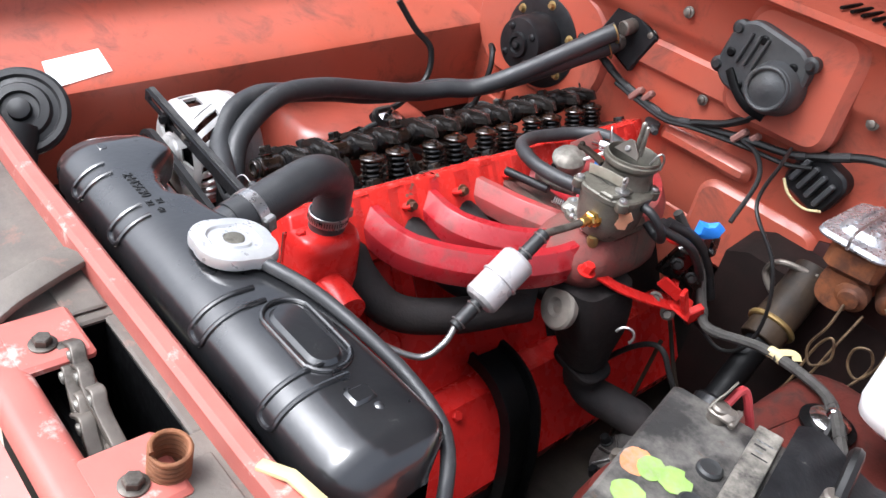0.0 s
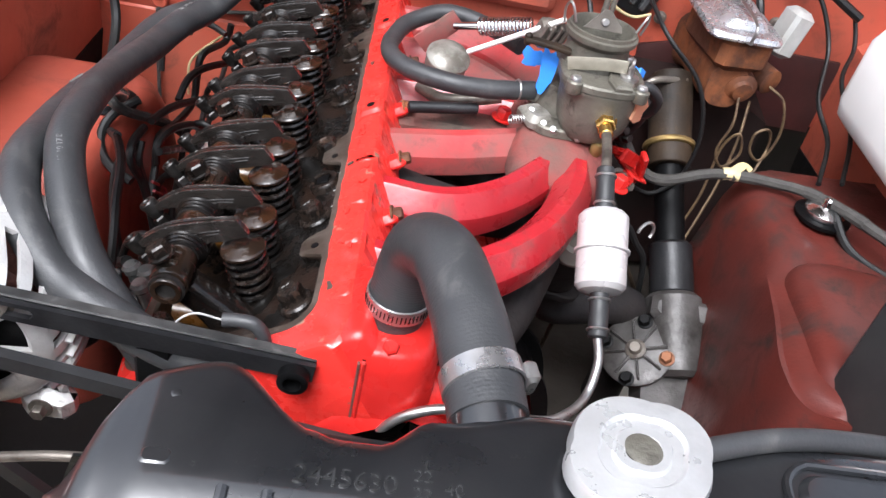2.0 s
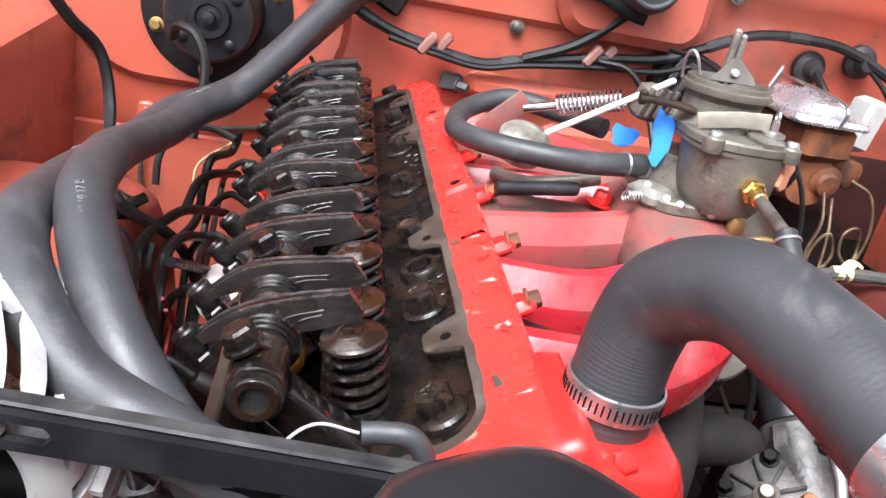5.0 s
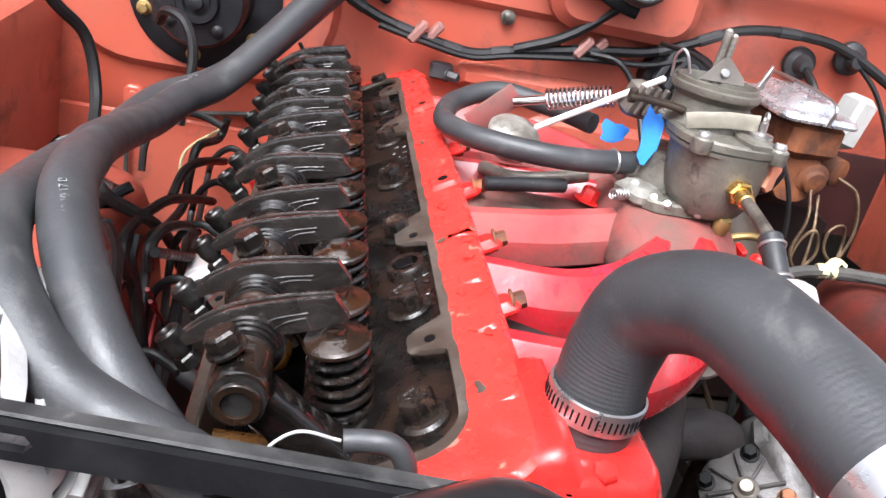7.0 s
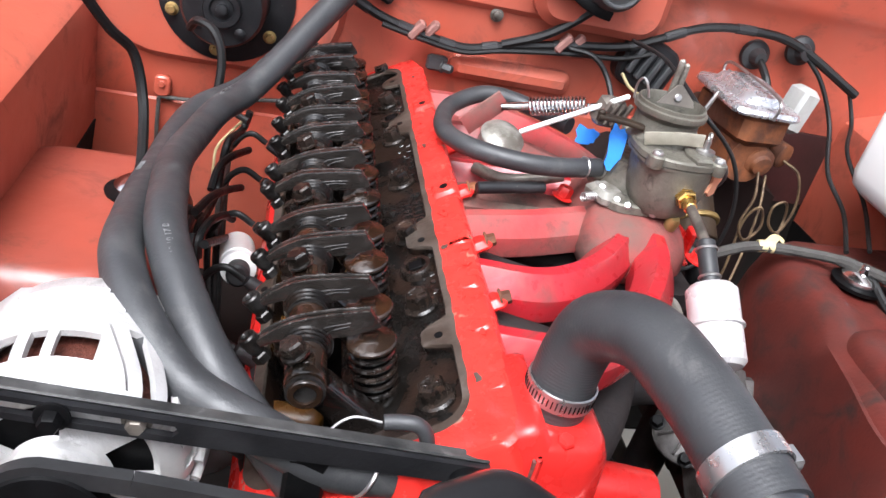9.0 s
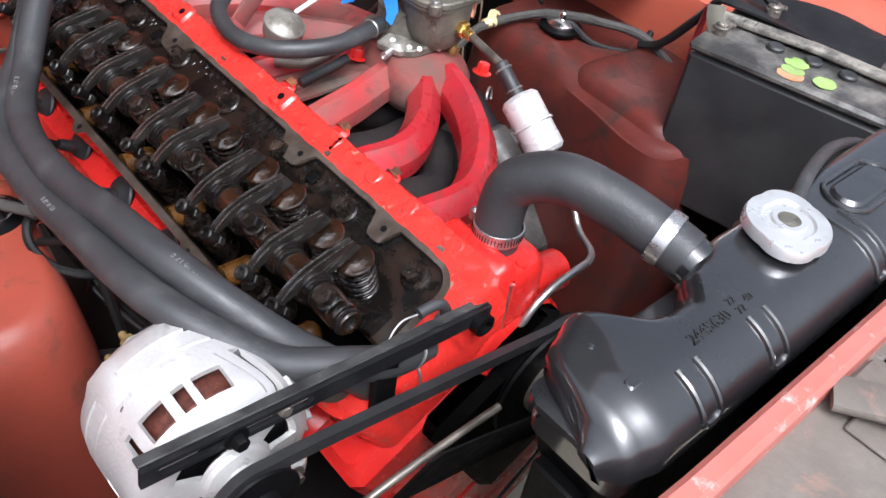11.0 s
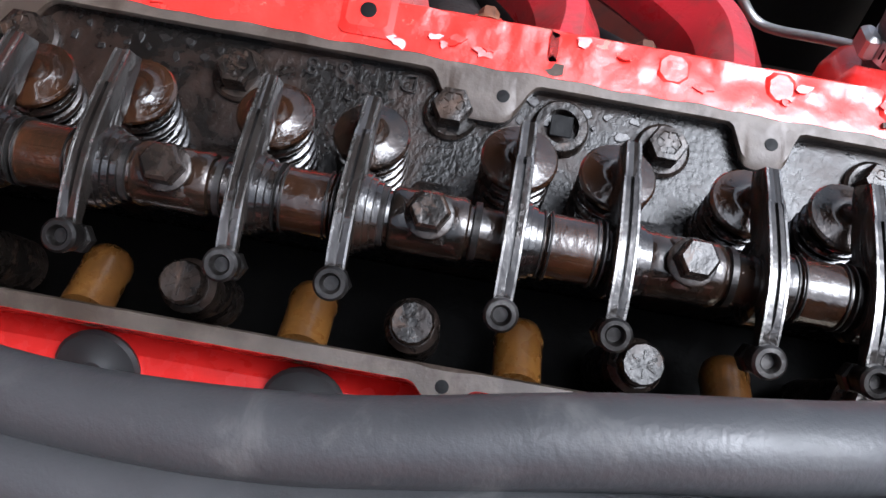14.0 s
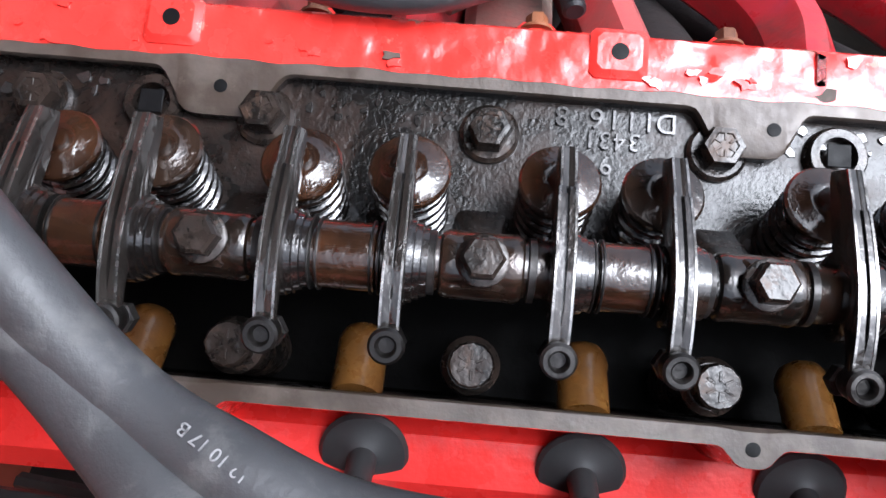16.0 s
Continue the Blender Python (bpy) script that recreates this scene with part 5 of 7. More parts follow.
b.box((0.272, 0.335, 0.080), (0.034, 0.022, 0.034), 0.005, pose(0, 0, 0, 15, 10, 20))
for k in range(4):
    b.box((0.262 + 0.008 * k, 0.322, 0.082), (0.004, 0.006, 0.03), 0.001, pose(0, 0, 0, 15, 10, 20))
part("choke_housing", b, GREASY, carb)

# the whole body sits close behind the inlet
body_fit = Matrix.Translation((0.330, 0.232, 0.006)) @ Matrix.Scale(0.86, 4) @ Matrix.Translation((-0.330, -0.222, -0.006))
for ob in carb.children:
    if not ob.name.startswith("inlet_fitting"):
        ob.data.transform(body_fit)

# bowl, cover and air horn
b = Build()
b.loft([[Vector((x, y, z)) for x, y in rounded(w, h, r, 6, cx, cy)] for w, h, r, cx, cy, z in ((0.046, 0.050, 0.022, 0.324, 0.258, 0.010), (0.054, 0.058, 0.026, 0.325, 0.258, 0.014), (0.066, 0.068, 0.031, 0.3255, 0.259, 0.024), (0.071, 0.074, 0.033, 0.3255, 0.260, 0.036), (0.073, 0.076, 0.031, 0.3255, 0.260, 0.062))])
part("float_bowl", b, ZINC, carb)
b = Build()
b.prism(rounded(0.076, 0.079, 0.030, 6, 0.3235, 0.262), 0.0600, 0.0636, None, 0.0008)
b.prism(rounded(0.078, 0.081, 0.030, 6, 0.3235, 0.262), 0.0644, 0.0712, None, 0.0018)
for x, y in ((0.294, 0.229), (0.355, 0.232), (0.353, 0.294), (0.290, 0.292)):
    b.lathe((x, y, 0.0610), (0, 0, 1), [(0.0072, 0), (0.0076, 0.001), (0.0076, 0.0100), (0.0064, 0.0112)], 16)
b.prism([(0.329, 0.222), (0.345, 0.224), (0.349, 0.236), (0.346, 0.262), (0.330, 0.262), (0.325, 0.238)], 0.0706, 0.0758, None, 0.002)
part("bowl_cover", b, ZINC, carb)
for x, y in ((0.294, 0.229), (0.355, 0.232), (0.353, 0.294), (0.290, 0.292)):
    b = Build()
    b.lathe((x, y, 0.0720), (0, 0, 1), [(0.0050, 0), (0.0050, 0.0022), (0.0040, 0.0040)], 14)
    b.box((x, y, 0.0761), (0.0075, 0.0012, 0.0010), 0.0002, pose(0, 0, 0, 0, 0, 50 * x * 100))
    part("screw", b, STEEL, carb)
b = Build()
b.lathe((0.318, 0.284, 0.0705), (0, 0, 1), [(0.0345, -0.002), (0.0318, 0.004), (0.0296, 0.010), (0.0292, 0.019), (0.0315, 0.0225), (0.0335, 0.0240), (0.0340, 0.0260), (0.0338, 0.0290), (0.0316, 0.0300), (0.0314, 0.0330), (0.0296, 0.0335), (0.0285, 0.0320), (0.0275, 0.006)], 40)
part("air_horn", b, ZINC, carb)
b = Build()
b.lathe((0.318, 0.284, 0.0790), (0, 0, 1), [(0.0295, 0), (0.0285, 0.0008)], 28)
part("throat", b, BLACK_MATT, carb)
b = Build()
b.prism([(-0.0190, 0.0), (0.0165, 0.0), (0.0150, 0.0055), (0.0020, 0.0185), (-0.0035, 0.0180), (-0.0120, 0.0080)], -0.0012, 0.0012, axes((0.3160, 0.2725, 0.1040), (1, -0.06, 0.02), (0.05, 0.25, 1)), 0.0004)
plate = part("choke_plate", b, GREASY, carb, "greasy upright choke plate")
b = Build()
b.lathe((0.3150, 0.2740, 0.1110), (0, -1, 0.25), [(0.0036, 0), (0.0036, 0.0026), (0.0026, 0.0036)], 12)
part("pivot_screw", b, STEEL, plate)
for p, q, r in (((0.3155, 0.2910, 0.100), (0.3160, 0.2895, 0.1415), 0.0030), ((0.3225, 0.2915, 0.100), (0.3215, 0.2895, 0.1385), 0.0026)):
    b = Build()
    b.cyl(p, q, r, 12)
    part("vent_post", b, ZINC_PALE, carb)
for s in (-1, 1):
    b = Build()
    x = 0.318 + s * 0.0300
    b.tube([(x - s * 0.002, 0.276, 0.106), (x + s * 0.003, 0.277, 0.118), (x + s * 0.0065, 0.281, 0.1215), (x + s * 0.0085, 0.285, 0.114), (x + s * 0.006, 0.288, 0.100)], 0.0012, 8)
    part("bail_wire", b, STEEL, carb)
b = Build()
b.sweep([(0.288, 0.2520, 0.0765), (0.294, 0.2505, 0.0785), (0.318, 0.2480, 0.0830), (0.340, 0.2455, 0.0850)], rounded(0.0024, 0.0120, 0.0008, 2), up=(0, 0, 1))
part("linkage_plate", b, STRIP_PALE, carb, "pale cream plated linkage strip")
b = Build()
b.sweep([(0.250, 0.2765, 0.0815), (0.258, 0.2755, 0.0822), (0.278, 0.2720, 0.0815), (0.292, 0.2695, 0.0800)], rounded(0.0105, 0.0050, 0.0018, 2), up=(0, 0, 1))
b.cyl((0.252, 0.276, 0.0770), (0.252, 0.276, 0.0880), 0.0036, 12)
part("lever", b, GREASY_BROWN, carb, "brown stained lever")
b = Build()
b.cyl((0.3435, 0.2425, 0.072), (0.3430, 0.2430, 0.0885), 0.0028, 12)
b.lathe((0.3435, 0.2425, 0.0760), (0, 0, 1), [(0.0085, 0), (0.0085, 0.0026), (0.0052, 0.0036)], 20)
b.ring((0.3430, 0.2430, 0.0905), (1, -0.2, 0), 0.0035, 0.0013, 16, 8)
part("pump_rod", b, STEEL, carb)

# blue tape on the hose ends
for w, h, c in ((0.022, 0.017, (0.2745, 0.352, 0.0335)), (0.015, 0.040, (0.2775, 0.2815, 0.0535))):
    b = Build()
    m = axes(c, (0.95, -0.25, 0.05), (0.08, 0.12, 1))
    rings = [[], []]
    for k in range(28):
        q = 2 * math.pi * k / 28
        f = 1 + 0.14 * math.sin(3 * q + 1) + 0.09 * math.sin(7 * q)
        x, y = f * w / 2 * math.copysign(abs(math.cos(q)) ** 0.6, math.cos(q)), f * h / 2 * math.copysign(abs(math.sin(q)) ** 0.6, math.sin(q))
        z = 0.0030 * math.sin(x * 420 + y * 150) + 0.0016 * math.sin(y * 500)
        rings[0].append(m @ Vector((x, y, z - 0.0004)))
        rings[1].append(m @ Vector((x, y, z + 0.0004)))
    b.loft(rings)
    tagged(part("tape_strip", b, BLUE), "torn strip of blue masking tape", "tape", "tape strips")
b = Build()
m = axes((0.392, 0.392, 0.012), (0.85, 0.5, 0.15), (-0.1, 0.2, 1))
poly = [(-0.018, -0.008), (-0.004, -0.012), (0.012, -0.007), (0.018, 0.004), (0.010, 0.011), (-0.002, 0.007), (-0.014, 0.010)]
b.loft([[m @ Vector((x * f, y * f, z + 0.003 * math.sin(300 * x + 9 * z))) for x, y in poly] for f, z in ((0.5, -0.008), (1.0, -0.004), (0.9, 0.001), (1.05, 0.005), (0.55, 0.009))])
tagged(part("tape_strip", b, BLUE), "crumpled blue tape round a hose end", "tape", "tape strips")

# throttle rod, return spring, dashpot
thr = thing("throttle_linkage", (0.2, 0.37, 0.0), "bright throttle rod with a return spring", "throttle linkage")
b = Build()
b.cyl((0.208, 0.359, 0.023), (0.289, 0.313, 0.093), 0.0026, 12)
part("rod", b, WHITE, thr)
b = Build()
b.helix((0.218, 0.380, 0.044), (0.275 - 0.218, 0.352 - 0.380, 0.066 - 0.044), 0.0085, 0.0014, 15, 0.058, 16, 6)
part("spring", b, CHROME, thr)
b = Build()
b.cyl((0.192, 0.393, 0.034), (0.222, 0.378, 0.046), 0.0042, 12)
part("spring_hook", b, CHROME, thr)
b = Build()
b.cyl((0.270, 0.355, 0.064), (0.285, 0.347, 0.070), 0.0022, 10)
part("spring_hook", b, CHROME, thr)
b = Build()
b.sweep([(0.160, 0.398, 0.005), (0.196, 0.402, 0.040)], rounded(0.022, 0.004, 0.0015, 2), up=(0.3, -1, 0.2))
part("arm", b, RED_DIRTY, thr)
dash = thing("vacuum_canister", (0.186, 0.353, -0.01), "silver round vacuum canister", "vacuum canister")
b = Build()
b.lathe((0.188, 0.356, 0.002), (0.1, -0.35, 1), [(0.020, 0), (0.0215, 0.004), (0.0215, 0.014), (0.023, 0.015), (0.023, 0.018), (0.020, 0.022), (0.010, 0.026), (0.004, 0.027)], 28)
part("can", b, ZINC_PALE, dash)
b = Build()
b.cyl((0.183, 0.338, 0.004), (0.182, 0.329, 0.006), 0.004, 12)
part("port", b, BLACK_MATT, dash)
b = Build()
b.tube([(0.165, 0.33, -0.010), (0.185, 0.305, -0.006), (0.215, 0.30, 0.0), (0.245, 0.305, 0.006)], 0.006, 12)
tagged(part("vacuum_pipe", b, GREASY), "greasy dark vacuum pipe", "pipe")

# dark shift linkage and hoses behind the carburetor
kick = thing("shift_linkage", (0.40, 0.42, -0.12), "oily black shift linkage behind the carburetor", "linkage")
for pts, r in (([(0.375, 0.30, 0.03), (0.400, 0.335, 0.010), (0.408, 0.37, -0.03), (0.402, 0.41, -0.08), (0.392, 0.45, -0.16)], 0.0055),
               ([(0.362, 0.34, 0.02), (0.385, 0.375, 0.0), (0.398, 0.41, -0.04), (0.41, 0.44, -0.10)], 0.007),
               ([(0.345, 0.36, 0.0), (0.372, 0.40, -0.02), (0.38, 0.44, -0.06), (0.37, 0.50, -0.12)], 0.010)):
    b = Build()
    b.tube(pts, r, 12)
    part("hose", b, RUBBER_DARK, kick)
for c, sz, a in (((0.382, 0.365, -0.035), (0.030, 0.012, 0.060), 15), ((0.398, 0.385, -0.055), (0.045, 0.010, 0.016), 40), ((0.372, 0.395, -0.070), (0.024, 0.030, 0.030), -20), ((0.392, 0.415, -0.020), (0.012, 0.036, 0.022), 30)):
    b = Build()
    b.box(c, sz, 0.003, pose(0, 0, 0, 20, a, 35))
    part("lever", b, OILY, kick)
for p in ((0.388, 0.352, -0.030), (0.402, 0.375, -0.050), (0.376, 0.380, -0.052)):
    b = Build()
    b.hexa(p, (0.5, -0.8, 0.3), 0.010, 0.008, 0.008)
    part("nut", b, OILY_STEEL, kick)

wire("shift_rod", [(0.403, 0.365, -0.150), (0.399, 0.36, -0.242), (0.393, 0.36, -0.318), (0.380, 0.36, -0.45)], 0.0030, GREASY_BROWN, "thin greasy steel shift rod", "rod", "shift rods")
wire("shift_rod", [(0.400, 0.372, -0.120), (0.436, 0.37, -0.186), (0.480, 0.37, -0.253), (0.500, 0.37, -0.30)], 0.0030, GREASY_BROWN, "thin greasy steel shift rod", "rod", "shift rods")
wire("cable", [(0.300, 0.33, -0.300), (0.328, 0.33, -0.256), (0.368, 0.33, -0.183), (0.400, 0.33, -0.143), (0.424, 0.33, -0.135), (0.444, 0.33, -0.158), (0.462, 0.33, -0.184), (0.475, 0.33, -0.25)], 0.0038, None, "black cable arching over the exhaust pipe", "cable", "cables")

# ---- fuel line and filter ----
filt = thing("fuel_filter", (0.322, 0.09, -0.02), "white metal inline fuel filter", "fuel filter")
a, c = Vector((0.3225, 0.118, 0.010)), Vector((0.3235, 0.068, -0.027))
d = (c - a).normalized()
L = (c - a).length
b = Build()
b.lathe(a, d, [(0.008, -0.004), (0.017, -0.002), (0.0205, 0.002), (0.0205, L * 0.5 - 0.002), (0.0225, L * 0.5 - 0.001), (0.0225, L * 0.5 + 0.001), (0.0205, L * 0.5 + 0.002), (0.0205, L - 0.002), (0.017, L + 0.002), (0.008, L + 0.004)], 32)
part("can", b, WHITE_METAL, filt)
for p, q in ((a - d * 0.042, a - d * 0.002), (c + d * 0.002, c + d * 0.040)):
    b = Build()
    b.cyl(p, q, 0.0078, 16)
    sl = part("hose_sleeve", b, RUBBER_DARK, filt)
    b = Build()
    b.ring((p + q) / 2 + d * 0.012, d, 0.0082, 0.0012, 20, 6)
    b.ring((p + q) / 2 - d * 0.012, d, 0.0082, 0.0012, 20, 6)
    part("spring_clamp", b, STEEL, sl)
b = Build()
b.tube([(0.329, 0.206, 0.038), (0.327, 0.185, 0.036), a - d * 0.04], 0.0045, 12)
tagged(part("fuel_pipe", b, GREASY), "grey steel fuel pipe to the carburetor", "fuel pipe", "fuel pipes")
b = Build()
b.tube([c + d * 0.038, (0.327, 0.022, -0.066), (0.318, 0.0, -0.082), (0.290, -0.036, -0.068), (0.262, -0.054, -0.054), (0.228, -0.063, -0.042), (0.192, -0.066, -0.044), (0.165, -0.067, -0.066), (0.150, -0.067, -0.12)], 0.0036, 12)
tagged(part("fuel_pipe", b, STEEL), "bent bright steel fuel pipe across the engine", "fuel pipe", "fuel pipes")

b = Build()
b.tube([(0.07, -0.130, -0.046), (0.02, -0.128, -0.052), (-0.04, -0.126, -0.062), (-0.085, -0.122, -0.085), (-0.09, -0.11, -0.14)], 0.0032, 12)
tagged(part("fuel_pipe", b, GREASY), "bent grey steel fuel pipe under the belt", "fuel pipe", "fuel pipes")

# ---- hoses ----
def clamp(parent, c, axis, r, slots=True):
    b = Build()
    b.lathe(Vector(c) - Vector(axis).normalized() * 0.006, axis, [(r, 0), (r + 0.0012, 0.0005), (r + 0.0012, 0.0115), (r, 0.012)], 32, False)
    cl = part("hose_clamp", b, CLAMP, parent, "bright worm drive hose clamp")
    q = Vector(axis).normalized().to_track_quat("Z", "Y")
    b = Build()
    b.box(Vector(c) + q @ Vector((r + 0.004, 0, 0)), (0.008, 0.016, 0.013), 0.002, q.to_matrix().to_4x4())
    part("screw_housing", b, STEEL, cl)
    for k in range(44 if slots else 0):
        b = Build()
        th = radians(25 + 7.4 * k)
        b.box(Vector(c) + q @ Vector(((r + 0.0013) * math.cos(th), (r + 0.0013) * math.sin(th), 0)), (0.0005, 0.0008, 0.0055), 0.0001, (q.to_matrix().to_4x4() @ Matrix.Rotation(th, 4, "Z")))
        part("slot", b, BLACK_MATT, cl)


rh = thing("upper_radiator_hose", (0.1605, -0.02, -0.005), "dull black rubber upper radiator hose", "hose")
b = Build()
HP = [(0.1600, -0.020, -0.017), (0.1603, -0.020, 0.000), (0.163, -0.018, 0.035), (0.168, -0.026, 0.060), (0.180, -0.058, 0.079), (0.192, -0.100, 0.078), (0.200, -0.135, 0.072), (0.205, -0.165, 0.066)]
pp = spline(HP, 64)
sec = [(0.0204 * math.cos(2 * math.pi * k / 32), 0.0204 * math.sin(2 * math.pi * k / 32)) for k in range(32)]
run = [0.0]
for q0, q1 in zip(pp, pp[1:]):
    run.append(run[-1] + (q1 - q0).length)
b.sweep(pp, sec, scale=[1.0 + (0.0042 if s < 0.055 else 0.0014) * math.sin(s * 2600) + 0.006 * noise.noise(Vector((s * 25, 0, 0))) for s in run])
part("tube", b, RUBBER, rh)
clamp(rh, (0.1608, -0.020, 0.0095), (0.04, 0.0, 1), 0.0209)
clamp(rh, (0.2015, -0.143, 0.0705), (0.25, -1, -0.18), 0.0209, False)

ha = thing("heater_hose", (-0.1, 0.1, 0.0), "black rubber heater hose with printed marks", "hose", "heater hoses")
b = Build()
b.tube([(0.063, -0.051, -0.043), (0.0270, -0.053, -0.0380), (-0.0111, -0.050, -0.0201), (-0.0582, -0.028, -0.0082), (-0.0901, 0.004, 0.0112), (-0.1099, 0.053, 0.0187), (-0.1158, 0.112, 0.0114), (-0.1183, 0.182, 0.0002), (-0.1195, 0.25, -0.0145), (-0.1164, 0.33, -0.0196), (-0.1016, 0.38, -0.0125), (-0.0505, 0.445, 0.0063), (0.050, 0.592, 0.098)], 0.0138, 20, 10)
part("tube", b, RUBBER, ha)
hb = thing("heater_hose", (-0.09, 0.14, 0.0), "black rubber heater hose with printed marks", "hose", "heater hoses")
b = Build()
b.tube([(0.020, -0.046, -0.075), (-0.0031, -0.040, -0.0459), (-0.0490, -0.008, -0.0028), (-0.0846, 0.065, 0.0251), (-0.0963, 0.141, 0.0232), (-0.1030, 0.227, 0.0050), (-0.0976, 0.318, -0.0104), (-0.0844, 0.370, -0.0066), (-0.0485, 0.436, 0.0095), (0.058, 0.570, 0.124)], 0.0138, 20, 10)
part("tube", b, RUBBER, hb)
for t, c, d, o in ((ha, (-0.1186, 0.195, -0.0025), (0.0, 1, -0.20), (-0.32, -0.1, 0.9)), (hb, (-0.0815, 0.057, 0.0230), (-0.35, 0.9, 0.25), (0.2, -0.6, 0.75)), (hb, (-0.0800, 0.3780, -0.0055), (0.45, 0.8, 0.18), (-0.15, -0.1, 0.92))):
    d, o = Vector(d).normalized(), Vector(o)
    o = (o - d * o.dot(d)).normalized()
    lettering("printed_mark", "12 10 17 B", 0.0058, axes(Vector(c) + o * 0.0139, d, o.cross(d)), PALE_PRINT, t, 0.0003)
d = Vector((-0.90, 0.37, 0.17)).normalized()
o = Vector((0.13, -0.78, 0.60))
o = (o - d * o.dot(d)).normalized()
lettering("printed_mark", "0 17 B", 0.0062, axes(Vector((-0.026, -0.0450, -0.0155)) + o * 0.0141, d, o.cross(d)), PALE_PRINT, ha, 0.0003)
b = Build()
b.ring((0.047, -0.052, -0.0405), (1, 0, -0.5), 0.0146, 0.0013, 24, 6)
b.tube([(0.047, -0.060, -0.050), (0.046, -0.066, -0.056), (0.046, -0.068, -0.066)], 0.0013, 6)
part("wire_clamp", b, STEEL, ha)
b = Build()
b.cyl((0.050, -0.051, -0.038), (0.085, -0.050, -0.055), 0.012, 16)
part("spigot", b, STEEL, ha)

loop = thing("breather_hose", (0.2, 0.35, 0.0), "looped grey rubber vacuum hose", "hose")
b = Build()
b.tube([(0.272, 0.289, 0.027), (0.230, 0.278, 0.026), (0.189, 0.277, 0.026), (0.148, 0.298, 0.024), (0.130, 0.335, 0.020), (0.132, 0.378, 0.018), (0.148, 0.415, 0.022), (0.185, 0.432, 0.032), (0.230, 0.420, 0.030), (0.265, 0.380, 0.030)], 0.0092, 16, 8)
part("tube", b, RUBBER, loop)
b = Build()
b.ring((0.256, 0.285, 0.0268), (1, 0.25, 0.02), 0.0094, 0.0011, 20, 6)
part("spring_clamp", b, STEEL, loop)

# ---- radiator ----
rad = thing("radiator", (0.27, -0.21, -0.5), "gloss black painted radiator with a pressed top tank", "radiator")


def smooth_step(x, pts):
    for (x0, v0), (x1, v1) in zip(pts, pts[1:]):
        if x <= x1:
            t = max(0.0, min(1.0, (x - x0) / (x1 - x0)))
            t = t * t * (3 - 2 * t)
            return v0 + (v1 - v0) * t
    return pts[-1][1]


REAR = [(0.018, -0.226), (0.050, -0.167), (0.078, -0.158), (0.124, -0.192), (0.132, -0.195), (0.152, -0.195), (0.176, -0.178), (0.23, -0.166), (0.50, -0.162), (0.522, -0.19)]
TOPZ = [(0.018, 0.058), (0.038, 0.080), (0.06, 0.084), (0.49, 0.084), (0.512, 0.076), (0.522, 0.05)]
FRONT = [(0.018, -0.240), (0.034, -0.256), (0.06, -0.262), (0.49, -0.262), (0.522, -0.245)]
b = Build()
rings = []
NX = 90
for k in range(NX + 1):
    x = 0.018 + 0.504 * k / NX
    yr, yf, zt = smooth_step(x, REAR), smooth_step(x, FRONT), smooth_step(x, TOPZ)
    rf, rr = min(0.040, (yr - yf) * 0.6), min(0.015, (yr - yf) * 0.35)
    foot = 0.043
    ring = [Vector((x, yf, foot))]
    for j in range(9):
        a = radians(180 - 90 * j / 8)
        ring.append(Vector((x, yf + rf + rf * math.cos(a), zt - 0.75 * rf + 0.75 * rf * math.sin(a))))
    for j in range(7):
        a = radians(90 - 90 * j / 6)
        ring.append(Vector((x, yr - rr + rr * math.cos(a), zt - rr + rr * math.sin(a))))
    ring.append(Vector((x, yr - 0.002, 0.052)))
    ring.append(Vector((x, yr - 0.020, foot + 0.002)))
    rings.append(ring)
b.loft(rings)
part("top_tank", b, BLACK_PAINT, rad, sharp=50)
b = Build()
b.loft([[Vector((0.268 + x, -0.211 + y, z)) for x, y in rounded(w, h, 0.01, 3)] for w, h, z in ((0.45, 0.060, -0.012), (0.455, 0.068, 0.004), (0.460, 0.074, 0.014), (0.460, 0.074, 0.022))])
part("header_flange", b, BLACK_MATT, rad)
b = Build()
b.loft([[Vector((0.270 + x, -0.2140 + y, z)) for x, y in rounded(w, h, 0.014, 5)] for w, h, z in ((0.476, 0.078, 0.0180), (0.480, 0.080, 0.0420), (0.486, 0.0845, 0.0435), (0.486, 0.0845, 0.0490), (0.478, 0.0780, 0.0510))])
part("seam_lip", b, BLACK_PAINT, rad, "folded seam lip round the tank foot")
b = Build()
b.box((0.268, -0.212, -0.25), (0.47, 0.042, 0.48), 0.002)
part("core", b, BLACK_MATT, rad)
for k in range(40):
    b = Build()
    b.box((0.268, -0.1895, -0.03 - 0.011 * k), (0.455, 0.004, 0.0012), 0.0003)
    part("fin", b, BLACK_MATT, rad)
for x in (0.052, 0.506):
    b = Build()
    b.box((x, -0.215, -0.26), (0.016, 0.046, 0.50), 0.003)
    part("side_strap", b, BLACK_MATT, rad)


def tank_skin(x, s):
    """A place on the tank's skin: s from 0 at the front foot to 1 at the rear top."""
    yr, yf, zt = smooth_step(x, REAR), smooth_step(x, FRONT), smooth_step(x, TOPZ)
    rf = min(0.040, (yr - yf) * 0.6)
    if s < 0.55:
        a = radians(180 - 90 * s / 0.55)
        return Vector((x, yf + rf + rf * math.cos(a), zt - 0.75 * rf + 0.75 * rf * math.sin(a)))
    return Vector((x, yf + rf + (yr - 0.02 - yf - rf) * (s - 0.55) / 0.45, zt))


